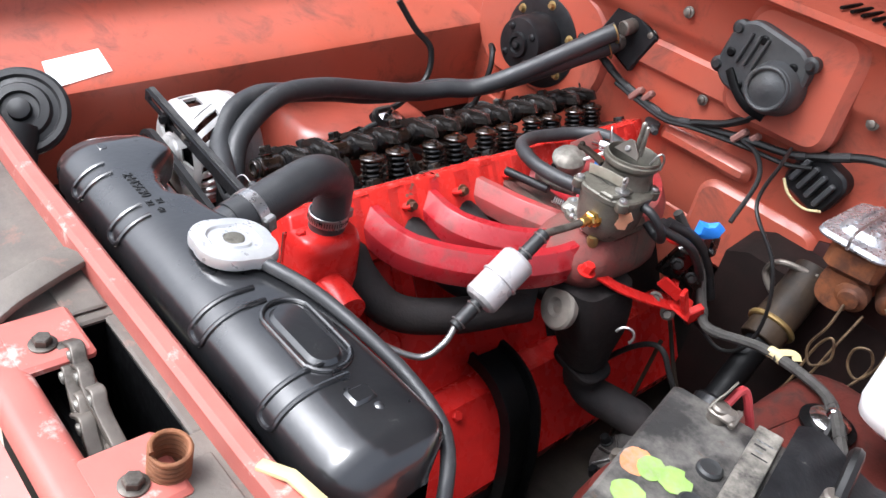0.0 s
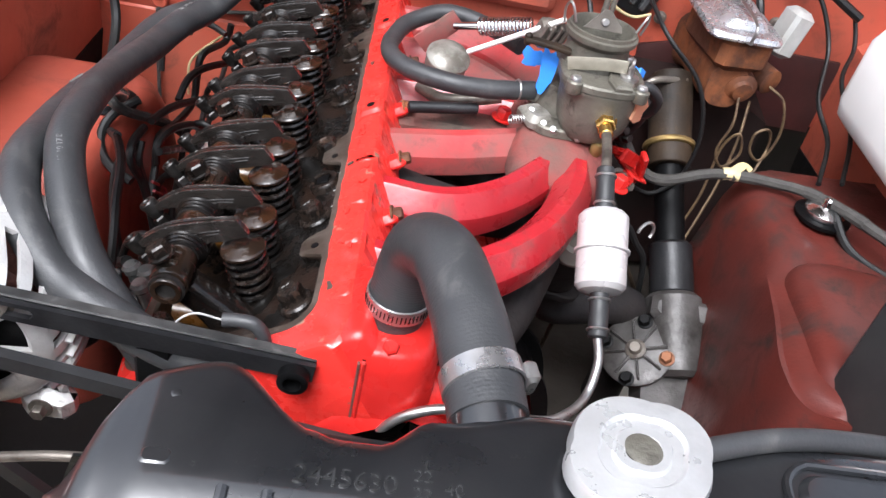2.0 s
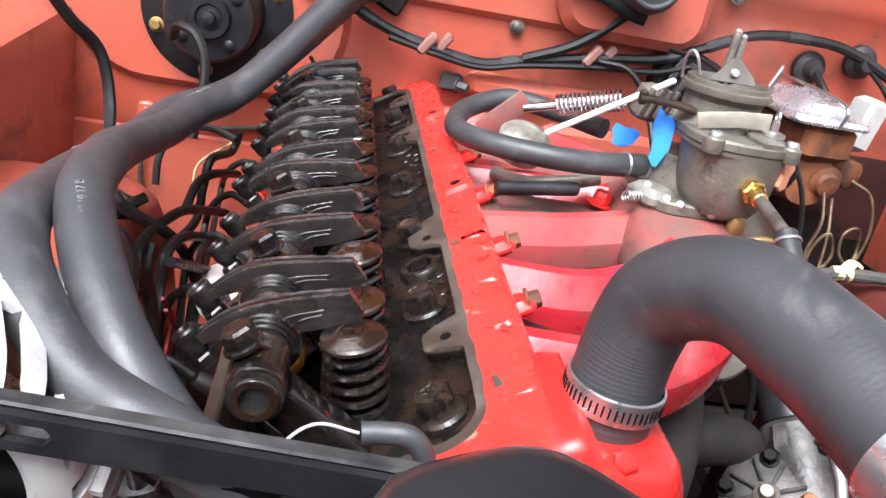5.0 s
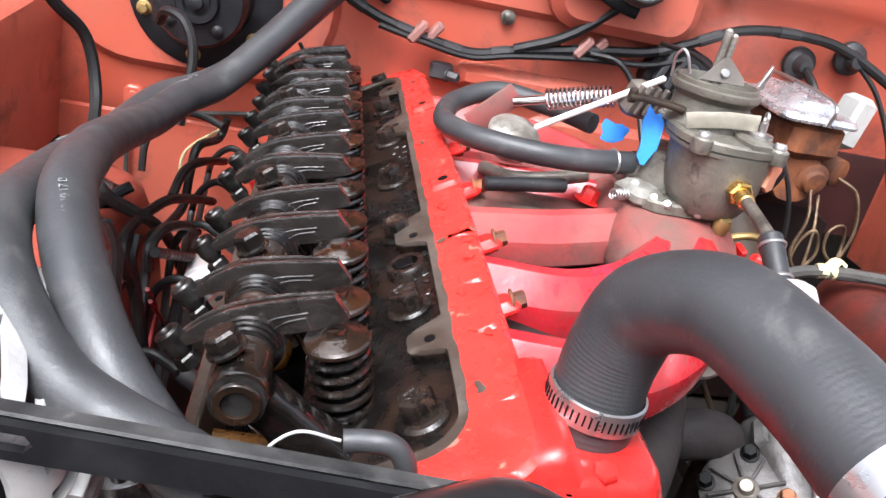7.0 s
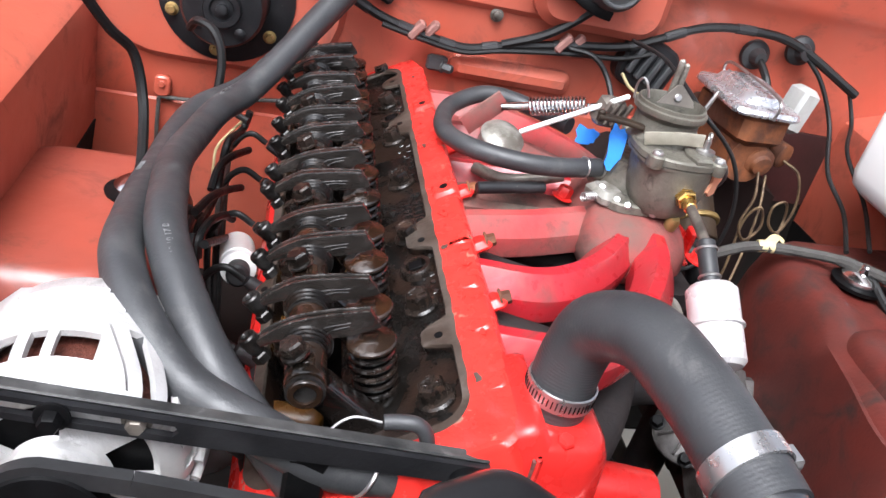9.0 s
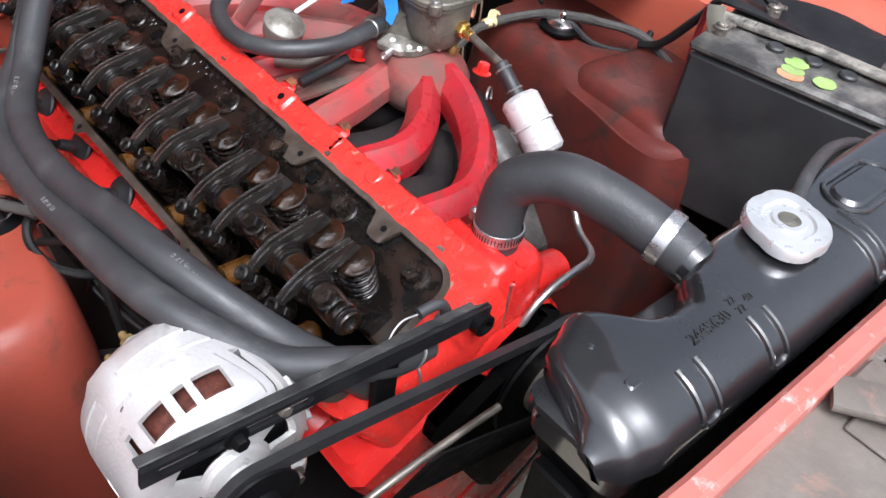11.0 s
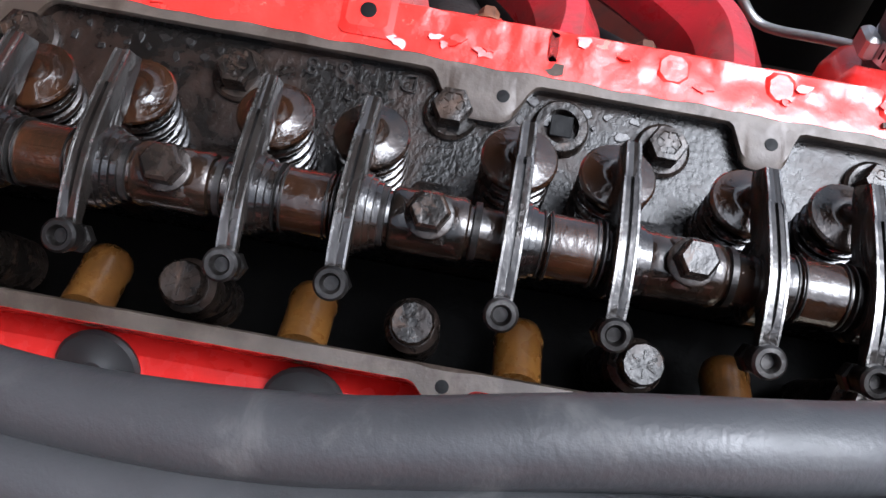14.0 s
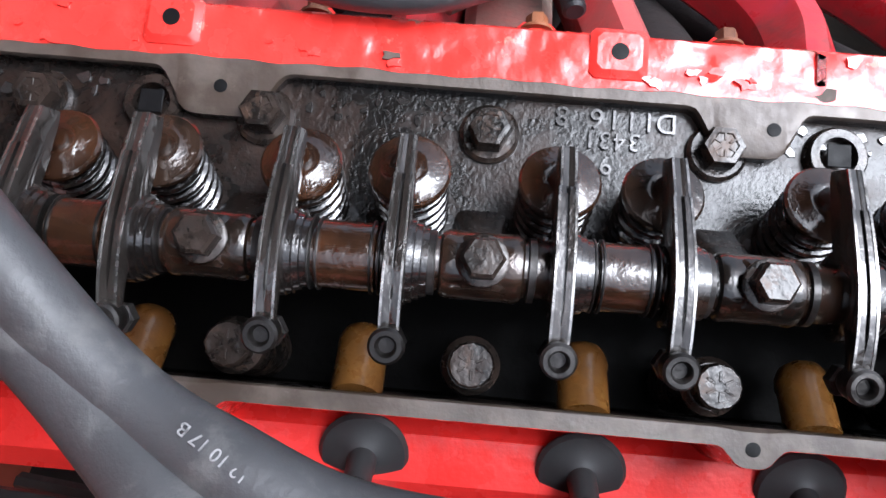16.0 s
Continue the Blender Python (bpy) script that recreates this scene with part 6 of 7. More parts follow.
for x0, top in ((0.100, 0.46), (0.178, 0.46), (0.325, 0.72), (0.425, 0.80)):
    b = Build()
    w = 0.009
    pts = [tank_skin(x0 - w, top - (top - 0.10) * k / 10) for k in range(11)] + [tank_skin(x0 - w * 0.5, 0.05), tank_skin(x0 + w * 0.5, 0.05)] + [tank_skin(x0 + w, 0.10 + (top - 0.10) * k / 10) for k in range(11)]
    b.tube(pts, 0.0026, 8, 3)
    part("pressed_rib", b, BLACK_PAINT, rad)
b = Build()
b.prism(rounded(0.075, 0.030, 0.0145, 6), -0.001, 0.004, axes((0.383, -0.203, 0.0835), (1, 0, 0), (0, 1, 0)), 0.003)
part("pressed_pad", b, BLACK_PAINT, rad)
b = Build()
loop = [Vector((0.383 + x, -0.203 + y, 0.0848)) for x, y in rounded(0.086, 0.040, 0.019, 5)]
b.tube(loop + [loop[0]], 0.0022, 8, 2)
part("pressed_rib", b, BLACK_PAINT, rad)
for p in ((0.470, -0.200, 0.083), (0.492, -0.215, 0.078), (0.478, -0.232, 0.074), (0.062, -0.19, 0.082),):
    b = Build()
    b.lathe(p, (0.1, -0.3, 1), [(0.005, -0.003), (0.004, 0.001), (0.002, 0.002)], 12)
    part("dimple", b, BLACK_PAINT, rad)
for p, sz in (((0.455, -0.205, 0.084), (0.016, 0.02, 0.005)), ((0.062, -0.222, 0.0825), (0.014, 0.010, 0.004))):
    b = Build()
    b.box(p, sz, 0.002)
    part("pressed_boss", b, BLACK_PAINT, rad)
lettering("stamped_number", "2445630", 0.0125, axes((0.139, -0.2265, 0.0842), (1, 0, 0), (0, 1, 0)), STAMP, rad, 0.0006)
lettering("stamped_number", "22", 0.0085, axes((0.1715, -0.2190, 0.0842), (1, 0, 0), (0, 1, 0)), STAMP, rad, 0.0006)
lettering("stamped_number", "22", 0.0085, axes((0.1715, -0.2280, 0.0842), (1, 0, 0), (0, 1, 0)), STAMP, rad, 0.0006)
lettering("stamped_number", "40", 0.0085, axes((0.185, -0.2240, 0.0842), (1, 0, 0), (0, 1, 0)), STAMP, rad, 0.0006)
b = Build()
b.cyl((0.207, -0.185, 0.060), (0.2025, -0.148, 0.069), 0.0198, 24)
b.box((0.208, -0.185, 0.048), (0.055, 0.03, 0.044), 0.012)
part("inlet_neck", b, BLACK_PAINT, rad)
b = Build()
b.lathe((0.267, -0.198, 0.074), (0, 0, 1), [(0.034, 0), (0.030, 0.006), (0.0275, 0.010), (0.0275, 0.016), (0.031, 0.018), (0.031, 0.0195)], 32)
b.cyl((0.285, -0.190, 0.086), (0.302, -0.183, 0.086), 0.005, 12)
part("filler_neck", b, BLACK_PAINT, rad)

b = Build()
poly = []
for k in range(48):
    a = 2 * math.pi * k / 48 + 0.6
    r = 0.0325 + 0.0060 * max(0, abs(math.cos(a - 0.6)) - 0.80) / 0.20
    poly.append((r * math.cos(a), r * math.sin(a)))
m = Matrix.Translation((0.267, -0.198, 0.0))
rings = [[m @ Vector((x * f1, y * f1, z)) for x, y in poly] for f1, z in ((0.97, 0.0875), (1.0, 0.0885), (1.0, 0.0945), (0.965, 0.0975), (0.62, 0.0985), (0.57, 0.0965), (0.42, 0.0965), (0.38, 0.0985), (0.25, 0.0985), (0.22, 0.0965))]
b.loft(rings)
cap = part("cap", b, CAP_METAL, rad, "bright pressed aluminium radiator cap")
b = Build()
b.lathe((0.267, -0.198, 0.0955), (0, 0, 1), [(0.0088, 0), (0.0088, 0.0030), (0.0070, 0.0040), (0.0025, 0.0036)], 24)
part("rivet", b, ZINC, cap)
b = Build()
b.tube([(0.292, -0.190, 0.090), (0.344, -0.172, 0.088), (0.401, -0.158, 0.078), (0.452, -0.150, 0.066), (0.496, -0.155, 0.056), (0.528, -0.178, 0.038), (0.545, -0.20, -0.02), (0.548, -0.21, -0.12), (0.545, -0.21, -0.35)], 0.0058, 14)
over = tagged(part("overflow_tube", b, RUBBER), "dull black rubber radiator overflow tube", "tube")
for c, d in (((0.297, -0.1885, 0.0902), (1, 0.3, -0.02)), ((0.5365, -0.189, 0.010), (0.3, -0.4, -1))):
    b = Build()
    b.ring(c, d, 0.0061, 0.0011, 20, 6)
    part("spring_clamp", b, STEEL, over)

# lower hose and fan
b = Build()
b.tube([(0.47, -0.17, -0.42), (0.40, -0.145, -0.40), (0.33, -0.10, -0.34), (0.27, -0.08, -0.26)], 0.019, 18)
tagged(part("lower_hose", b, RUBBER_DARK), "black rubber lower radiator hose", "hose")
fan = thing("cooling_fan", (0.185, -0.13, -0.13), "black engine fan with a greasy grey hub", "fan")
b = Build()
b.lathe((0.185, -0.0795, -0.13), (0, -1, 0), [(0.030, 0), (0.066, 0.001), (0.067, 0.004), (0.060, 0.009), (0.060, 0.010), (0.067, 0.015), (0.066, 0.018), (0.030, 0.019)], 36)
part("pulley", b, BLACK_MATT, fan)
b = Build()
b.lathe((0.185, -0.098, -0.13), (0, -1, 0), [(0.034, 0), (0.034, 0.006), (0.018, 0.008), (0.018, 0.034), (0.016, 0.030), (0.010, 0.030)], 28)
part("hub", b, GREASY, fan)
for k in range(4):
    a = radians(162 + 60 * k)
    u, w = Vector((math.cos(a), 0, math.sin(a))), Vector((-math.sin(a), 0, math.cos(a)))
    b = Build()
    c0 = Vector((0.185, -0.134, -0.13))
    b.loft([[c0 + u * r + w * (s * wd) + Vector((0, s * tw + dz, 0)) for s, dz in ((-1, 0), (1, 0), (1, 0.002), (-1, 0.002))] for r, wd, tw in ((0.025, 0.018, 0.003), (0.06, 0.028, 0.008), (0.15, 0.034, 0.009), (0.205, 0.036, 0.009), (0.215, 0.030, 0.008))])
    part("blade", b, BLACK_MATT, fan)

# ---- alternator ----
AX = Vector((-0.115, 0.017, -0.046))
alt = thing("alternator", (-0.115, -0.02, -0.115), "pale cast aluminium alternator with vents and copper windings", "alternator")
b = Build()
b.lathe(AX + Vector((0, -0.0225, 0)), (0, 1, 0), [(0.060, 0), (0.0685, 0.0006), (0.0695, 0.002), (0.0695, 0.014), (0.0675, 0.0150), (0.0675, 0.0165), (0.0690, 0.0175), (0.0670, 0.030), (0.0590, 0.040), (0.044, 0.046), (0.028, 0.048)], 56)
part("rear_housing", b, ALLOY, alt)
b = Build()
b.lathe(AX + Vector((0, -0.068, 0)), (0, 1, 0), [(0.030, 0), (0.052, 0.006), (0.057, 0.012), (0.057, 0.046)], 36)
part("winding", b, WINDING, alt, "dark copper windings behind the vents")

PROF = [(0.018, -0.0835), (0.024, -0.0830), (0.027, -0.0800), (0.032, -0.0790), (0.038, -0.0785), (0.042, -0.0782), (0.046, -0.0778), (0.050, -0.0774), (0.054, -0.0765), (0.058, -0.0750), (0.062, -0.0725), (0.0648, -0.0690), (0.0665, -0.0645),
        (0.0675, -0.0595), (0.068, -0.055), (0.0683, -0.050), (0.0685, -0.045), (0.0688, -0.040), (0.0690, -0.035), (0.0692, -0.030), (0.0694, -0.0225)]


def vented(a, k):
    """Where the alternator's front casting is open: a in degrees, k along the profile."""
    r, y = PROF[k][0], (PROF[k][1] + PROF[k + 1][1]) / 2
    a = a % 360
    if 2 <= k <= 5 and 92 < a < 158:
        return True
    if 2 <= k <= 6 and a < 36:
        return True
    if 2 <= k <= 5 and (196 < a < 224 or 296 < a < 328):
        return True
    if 12 <= k <= 15 and any(lo < a < hi for lo, hi in ((80, 97), (102, 110), (115, 132), (139, 146))):
        return True
    if 10 <= k <= 17 and (a > 318 or a < 62):
        return a % 15 < 7.5
    if 10 <= k <= 17 and 196 < a < 285:
        return a % 15 < 7.5
    return False


def twist(a):
    """How the cooling fins lean round the casting."""
    lean = 0.0
    for mid, half, sign in ((10, 52, 1), (240, 45, -1)):
        d = abs((a - mid + 180) % 360 - 180)
        lean += sign * max(0.0, min(1.0, (half + 18 - d) / 18))
    return lean


def front_casting(n=240, thick=0.0045):
    b = Build()
    m = len(PROF)
    verts = []
    for off in (0, 1):
        for j in range(n):
            deg = 360 * j / n
            for k, (r, y) in enumerate(PROF):
                t = radians(deg + max(0, k - 10) * 2.2 * twist(deg))
                rr = r - (thick * 0.9 if off else 0)
                verts.append(AX + Vector((rr * math.cos(t), y + (thick * 0.8 if off and r < 0.066 else 0), rr * math.sin(t))))
    solid = [[not vented((j + 0.5) * 360 / n, k) for k in range(m - 1)] for j in range(n)]
    q = n * m
    faces = []
    for j in range(n):
        j1 = (j + 1) % n
        for k in range(m - 1):
            if not solid[j][k]:
                continue
            a, c, d, e = j * m + k, j * m + k + 1, j1 * m + k + 1, j1 * m + k
            faces += [(a, c, d, e), (a + q, e + q, d + q, c + q)]
            if not solid[j - 1][k]:
                faces.append((a, a + q, c + q, c))
            if not solid[j1][k]:
                faces.append((e, d, d + q, e + q))
            if k == 0 or not solid[j][k - 1]:
                faces.append((a, e, e + q, a + q))
            if k == m - 2 or not solid[j][k + 1]:
                faces.append((c, c + q, d + q, d))
    return b.add(verts, faces)


part("front_housing", front_casting(), ALLOY, alt, sharp=50)
b = Build()
b.lathe(AX + Vector((0, -0.070, 0)), (0, 1, 0), [(0.010, 0), (0.046, 0.001), (0.050, 0.004)], 28)
part("rotor", b, BLACK_MATT, alt)
b = Build()
b.lathe(AX + Vector((0, -0.106, 0)), (0, 1, 0), [(0.012, 0), (0.016, 0.001), (0.017, 0.016), (0.024, 0.020), (0.025, 0.024)], 28)
part("nose", b, ALLOY, alt)
b = Build()
b.loft([[Vector((x, y, z)) for x, z in ((-0.178, -0.030 - dz), (-0.170, -0.002 - dz), (-0.158, 0.010 - dz), (-0.136, 0.014 - dz), (-0.110, 0.014 - dz), (-0.120, -0.020))] for y, dz in ((-0.012, 0.004), (-0.006, 0.0), (0.022, 0.0), (0.028, 0.004))])
part("lug", b, ALLOY, alt, sharp=50)
b = Build()
b.lathe((-0.160, -0.0125, 0.000), (0, -1, 0.4), [(0.0055, 0), (0.0050, 0.0015), (0.002, 0.0016)], 16)
part("lug_hole", b, GREASY, alt)
for k in range(7):  # cast ribs on the flank
    q = radians(-62 + 10.5 * k)
    b = Build()
    b.sweep([AX + Vector(((0.0685 + 0.0022 * math.sin(math.pi * j / 8)) * math.cos(q + 0.035 * j), -0.0665 + 0.0052 * j, (0.0685 + 0.0022 * math.sin(math.pi * j / 8)) * math.sin(q + 0.035 * j))) for j in range(9)], rounded(0.0042, 0.0060, 0.0016, 2), up=(math.cos(q), 0, math.sin(q)))
    part("cooling_rib", b, ALLOY, alt)
b = Build()
b.lathe((-0.129, 0.014, -0.006), (-0.10, 1, -0.04), [(0.024, -0.004), (0.022, 0.006), (0.019, 0.012), (0.013, 0.018), (0.0105, 0.020), (0.0105, 0.027), (0.0075, 0.028)], 24)
stt = part("terminal_cone", b, ALLOY, alt)
b = Build()
b.cyl((-0.1318, 0.040, -0.0070), (-0.1335, 0.058, -0.0078), 0.0030, 10)
b.hexa((-0.1322, 0.044, -0.0072), (-0.10, 1, -0.04), 0.010, 0.006)
part("stud", b, BRASS_DULL, stt, "dull brass stud and nut")
b = Build()
b.box((-0.066, -0.046, -0.108), (0.036, 0.020, 0.028), 0.008)
part("mounting_ear", b, ALLOY, alt)
for p in ((-0.078, -0.0615, -0.005), (-0.066, -0.060, -0.100), (-0.172, -0.054, -0.065)):
    b = Build()
    b.hexa(p, (0, -1, 0), 0.009, 0.006, 0.008)
    part("bolt", b, GREASY, alt)
b = Build()
b.lathe(AX + Vector((0, -0.119, 0)), (0, 1, 0), [(0.0070, 0.004), (0.0070, 0.0), (0.011, -0.001), (0.0140, -0.001), (0.0150, 0.004), (0.027, 0.005), (0.0300, 0.006), (0.0306, 0.008), (0.025, 0.013), (0.0306, 0.018), (0.029, 0.020), (0.016, 0.021)], 40)
part("pulley", b, BLACK_MATT, alt)
for p in ((-0.148, 0.020, -0.015), (-0.108, 0.020, -0.008)):
    b = Build()
    b.lathe(p, (0, 1, 0), [(0.0075, 0), (0.0075, 0.012), (0.0092, 0.013), (0.0092, 0.017), (0.0060, 0.018), (0.0060, 0.022)], 16)
    b.cyl((p[0], p[1] + 0.020, p[2]), (p[0], p[1] + 0.030, p[2]), 0.0028, 10)
    part("terminal", b, BRASS_DULL, alt, "brass stud terminal")
b = Build()
YB = -0.0890
FAN, CRANK = Vector((0.185, YB, -0.13)), Vector((0.215, YB, -0.36))
ALTC = Vector((AX.x, YB, AX.z))
pts = [ALTC + Vector((0.04, 0, 0.0245))] + arc(ALTC, 0.030, 98, 232, 14, (1, 0, 0), (0, 0, 1)) + arc(CRANK, 0.072, 225, 360, 12, (1, 0, 0), (0, 0, 1)) + arc(FAN, 0.064, 0, 98, 10, (1, 0, 0), (0, 0, 1))
pts.append(pts[0].copy())
b.sweep(pts, [(-0.0055, -0.004), (0.0055, -0.004), (0.0045, 0.004), (-0.0045, 0.004)], up=(0, 1, 0), caps=False)
tagged(part("drive_belt", b, RUBBER_DARK), "worn black rubber fan belt", "belt")

br = thing("alternator_bracket", (-0.03, -0.066, -0.02), "black slotted steel alternator bracket", "bracket")
p0, p1 = Vector((-0.178, -0.068, 0.011)), Vector((0.114, -0.066, -0.021))
b = Build()
m = axes(p0, p1 - p0, (0, 0, 1))
LB = (p1 - p0).length
sec = [(0, -0.0105), (LB * 0.5, -0.0105), (LB, -0.0095), (LB, 0.0045), (LB * 0.5, 0.0045), (0, 0.0045)]
slot = [(0.012, -0.0062), (0.120, -0.0062), (0.123, -0.0026), (0.120, 0.0012), (0.012, 0.0012), (0.009, -0.0026)]
vv = [m @ Vector((x, y, z)) for z in (0.002, -0.002) for ring6 in (sec, slot) for x, y in ring6]
ff = []
for k in range(6):
    n6 = (k + 1) % 6
    ff += [(k, n6, 6 + n6, 6 + k), (12 + k, 18 + k, 18 + n6, 12 + n6), (k, 12 + k, 12 + n6, n6), (6 + k, 6 + n6, 18 + n6, 18 + k)]
b.add(vv, ff)
part("slotted_bar", b, BLACK_WORN, br)
b = Build()
b.box(m @ Vector((LB / 2, 0.0052, -0.006)), (LB, 0.0028, 0.0085), 0.001, m)
part("flange", b, BAR_WORN, br, "worn pale edge flange")
b = Build()
c0 = m @ Vector((0.062, -0.0026, 0.003))
b.hexa(c0, (0, -1, 0), 0.010, 0.007, 0.009)
part("bolt", b, BLACK_MATT, br)
b = Build()
b.lathe(m @ Vector((LB - 0.012, -0.006, 0.0)), (0, -1, 0), [(0.010, 0), (0.010, 0.010), (0.0085, 0.011), (0.006, 0.011), (0.006, 0.003)], 20)
part("socket_screw", b, BLACK_MATT, br)
b = Build()
b.box((0.012, -0.062, -0.050), (0.024, 0.008, 0.060), 0.003)
part("foot", b, BLACK_MATT, br)

# distributor and coil on the passenger side
dist = thing("distributor", (-0.048, 0.126, -0.215), "glossy dark distributor cap with terminal towers", "distributor")
b = Build()
DQ = Vector((-0.30, 0, 0.95)).normalized()
DC = Vector((-0.048, 0.126, -0.215))
b.lathe(DC, DQ, [(0.024, 0), (0.031, 0.008), (0.032, 0.034), (0.030, 0.044), (0.022, 0.048)], 28)
part("cap", b, GLASSY, dist)
for k in range(6):
    a = 2 * math.pi * k / 6 + 0.5
    c0 = DC + DQ * 0.044 + (DQ.cross(Vector((0, 1, 0))).normalized() * math.cos(a) + Vector((0, 1, 0)) * math.sin(a)) * 0.019
    b = Build()
    b.lathe(c0, DQ, [(0.0085, 0), (0.0075, 0.006), (0.0072, 0.024), (0.0088, 0.026), (0.0088, 0.031), (0.0065, 0.034)], 16)
    part("tower", b, GLASSY, dist)
coil = thing("ignition_coil", (-0.05, 0.34, -0.19), "white round ignition coil end", "coil")
b = Build()
b.lathe((-0.050, 0.335, -0.165), (-0.08, 0.9, -0.2), [(0.014, 0), (0.0185, 0.003), (0.019, 0.012), (0.0175, 0.014), (0.0175, 0.016), (0.019, 0.018), (0.019, 0.070), (0.016, 0.074)], 28)
part("can", b, WHITE, coil)
b = Build()
b.cyl((-0.049, 0.312, -0.158), (-0.050, 0.337, -0.165), 0.012, 20, 0.003)
part("tower", b, RUBBER_DARK, coil)

# ---- firewall fittings ----
blow = thing("blower_motor", (-0.105, 0.60, 0.03), "black heater blower motor on a round plate", "blower motor")
c = Vector((-0.105, 0.602, 0.040))
b = Build()
b.lathe(c, (0, -1, 0), [(0.078, 0), (0.079, 0.003), (0.074, 0.005), (0.050, 0.006)], 40)
part("plate", b, BLACK_WORN, blow)
b = Build()
b.lathe(c + Vector((0, -0.005, 0)), (0, -1, 0), [(0.050, 0), (0.048, 0.006), (0.047, 0.045), (0.043, 0.052), (0.022, 0.054), (0.020, 0.060), (0.014, 0.060), (0.012, 0.056), (0.007, 0.057), (0.006, 0.063), (0.003, 0.064)], 40)
part("motor", b, BLACK_WORN, blow)
for k in range(6):
    a = 2 * math.pi * k / 6 + 0.4
    b = Build()
    b.hexa(c + Vector((0.066 * math.cos(a), -0.004, 0.066 * math.sin(a))), (0, -1, 0), 0.009, 0.006, 0.008)
    part("bolt", b, BRASS_DULL, blow)
for k in range(4):
    a = 2 * math.pi * k / 4 + 0.7
    b = Build()
    b.lathe(c + Vector((0.033 * math.cos(a), -0.056, 0.033 * math.sin(a))), (0, -1, 0), [(0.006, 0), (0.006, 0.004), (0.003, 0.006)], 14)
    part("boss", b, BLACK_WORN, blow)

hp = thing("heater_pipe_plate", (0.05, 0.60, 0.11), "black plate with two heater pipe stubs", "pipe plate")
b = Build()
b.box((0.060, 0.600, 0.115), (0.085, 0.008, 0.075), 0.006, pose(0, 0, 0, 0, 25, 0))
part("plate", b, BLACK_WORN, hp)
for p in ((0.050, 0.590, 0.098), (0.062, 0.578, 0.128)):
    b = Build()
    b.cyl(p, (p[0] + 0.004, 0.605, p[2] + 0.006), 0.012, 16)
    st = part("stub", b, GREASY, hp)
    b = Build()
    b.ring((p[0] - 0.003, p[1] - 0.012, p[2] - 0.008), (0.5, 0.8, 0.45), 0.0146, 0.0013, 24, 6)
    part("wire_clamp", b, BRASS_DULL, hp)

wip = thing("wiper_motor", (0.34, 0.57, 0.15), "grey windscreen wiper motor with a gear case", "wiper motor")
b = Build()
b.prism(rounded(0.122, 0.098, 0.034, 6, 0, 0), 0, 0.022, axes((0.302, 0.573, 0.168), (1, 0, -0.18), (0.18, 0, 1)), 0.004)
part("gear_case", b, GREY_METAL, wip)
b = Build()
b.lathe((0.330, 0.555, 0.152), (0.05, -1, 0.1), [(0.038, -0.01), (0.034, 0.018), (0.030, 0.024), (0.018, 0.026), (0.010, 0.030), (0.004, 0.031)], 32)
part("motor", b, GREY_METAL, wip)
for p in ((0.242, 0.556, 0.150), (0.254, 0.556, 0.205), (0.362, 0.556, 0.196)):
    b = Build()
    b.lathe(p, (0, -1, 0), [(0.011, -0.008), (0.011, 0.003), (0.007, 0.005), (0.005, 0.009)], 16)
    part("grommet", b, RUBBER_DARK, wip)

b = Build()
b.ring((0.330, 0.5285, 0.1545), (0.05, -1, 0.1), 0.027, 0.003, 32, 8)
part("rim", b, GREY_METAL, wip)
for a in range(5):
    b = Build()
    q = 1.2566 * a + 0.5
    b.lathe((0.302 + 0.047 * math.cos(q), 0.553, 0.168 + 0.036 * math.sin(q)), (0, -1, 0), [(0.0065, -0.004), (0.0065, 0.003), (0.004, 0.005)], 12)
    part("screw", b, BLACK_MATT, wip)
for k in range(3):
    b = Build()
    b.box((0.272 + 0.012 * k, 0.549, 0.185), (0.004, 0.006, 0.045), 0.0015, pose(0, 0, 0, 0, 12, 0))
    part("rib", b, GREY_METAL, wip)
b = Build()
b.sweep(spline([(0.262, 0.552, 0.150), (0.285, 0.545, 0.130), (0.31, 0.54, 0.118), (0.335, 0.545, 0.112)], 4), rounded(0.012, 0.006, 0.002, 2), up=(0, -1, 0))
part("bracket", b, BLACK_MATT, wip)
con = thing("bulkhead_connector", (0.42, 0.59, 0.05), "dusty black bulkhead wiring connector", "connector")
b = Build()
b.prism(rounded(0.075, 0.068, 0.02, 5), 0, 0.026, axes((0.420, 0.610, 0.050), (1, 0, -0.35), (0.35, 0, 1)), 0.004)
part("shell", b, BLACK_WORN, con)
for k in range(4):
    b = Build()
    b.box((0.398 + 0.014 * k, 0.580, 0.060 - 0.006 * k), (0.008, 0.010, 0.040), 0.002, pose(0, 0, 0, 0, 20, 0))
    part("plug", b, GREY_METAL, con)
b = Build()
b.tube([(0.384, 0.575, 0.040), (0.400, 0.572, 0.024), (0.425, 0.572, 0.016), (0.448, 0.575, 0.022)], 0.0020, 8)
part("yellow_lead", b, YELLOW_PALE, con)

HARN = [(-0.02, 0.59, 0.085), (0.031, 0.588, 0.070), (0.076, 0.586, 0.052), (0.128, 0.585, 0.040), (0.180, 0.586, 0.033), (0.228, 0.585, 0.044), (0.309, 0.583, 0.060), (0.374, 0.583, 0.070), (0.413, 0.580, 0.086), (0.474, 0.582, 0.113), (0.542, 0.585, 0.120), (0.609, 0.585, 0.112), (0.70, 0.56, 0.07)]
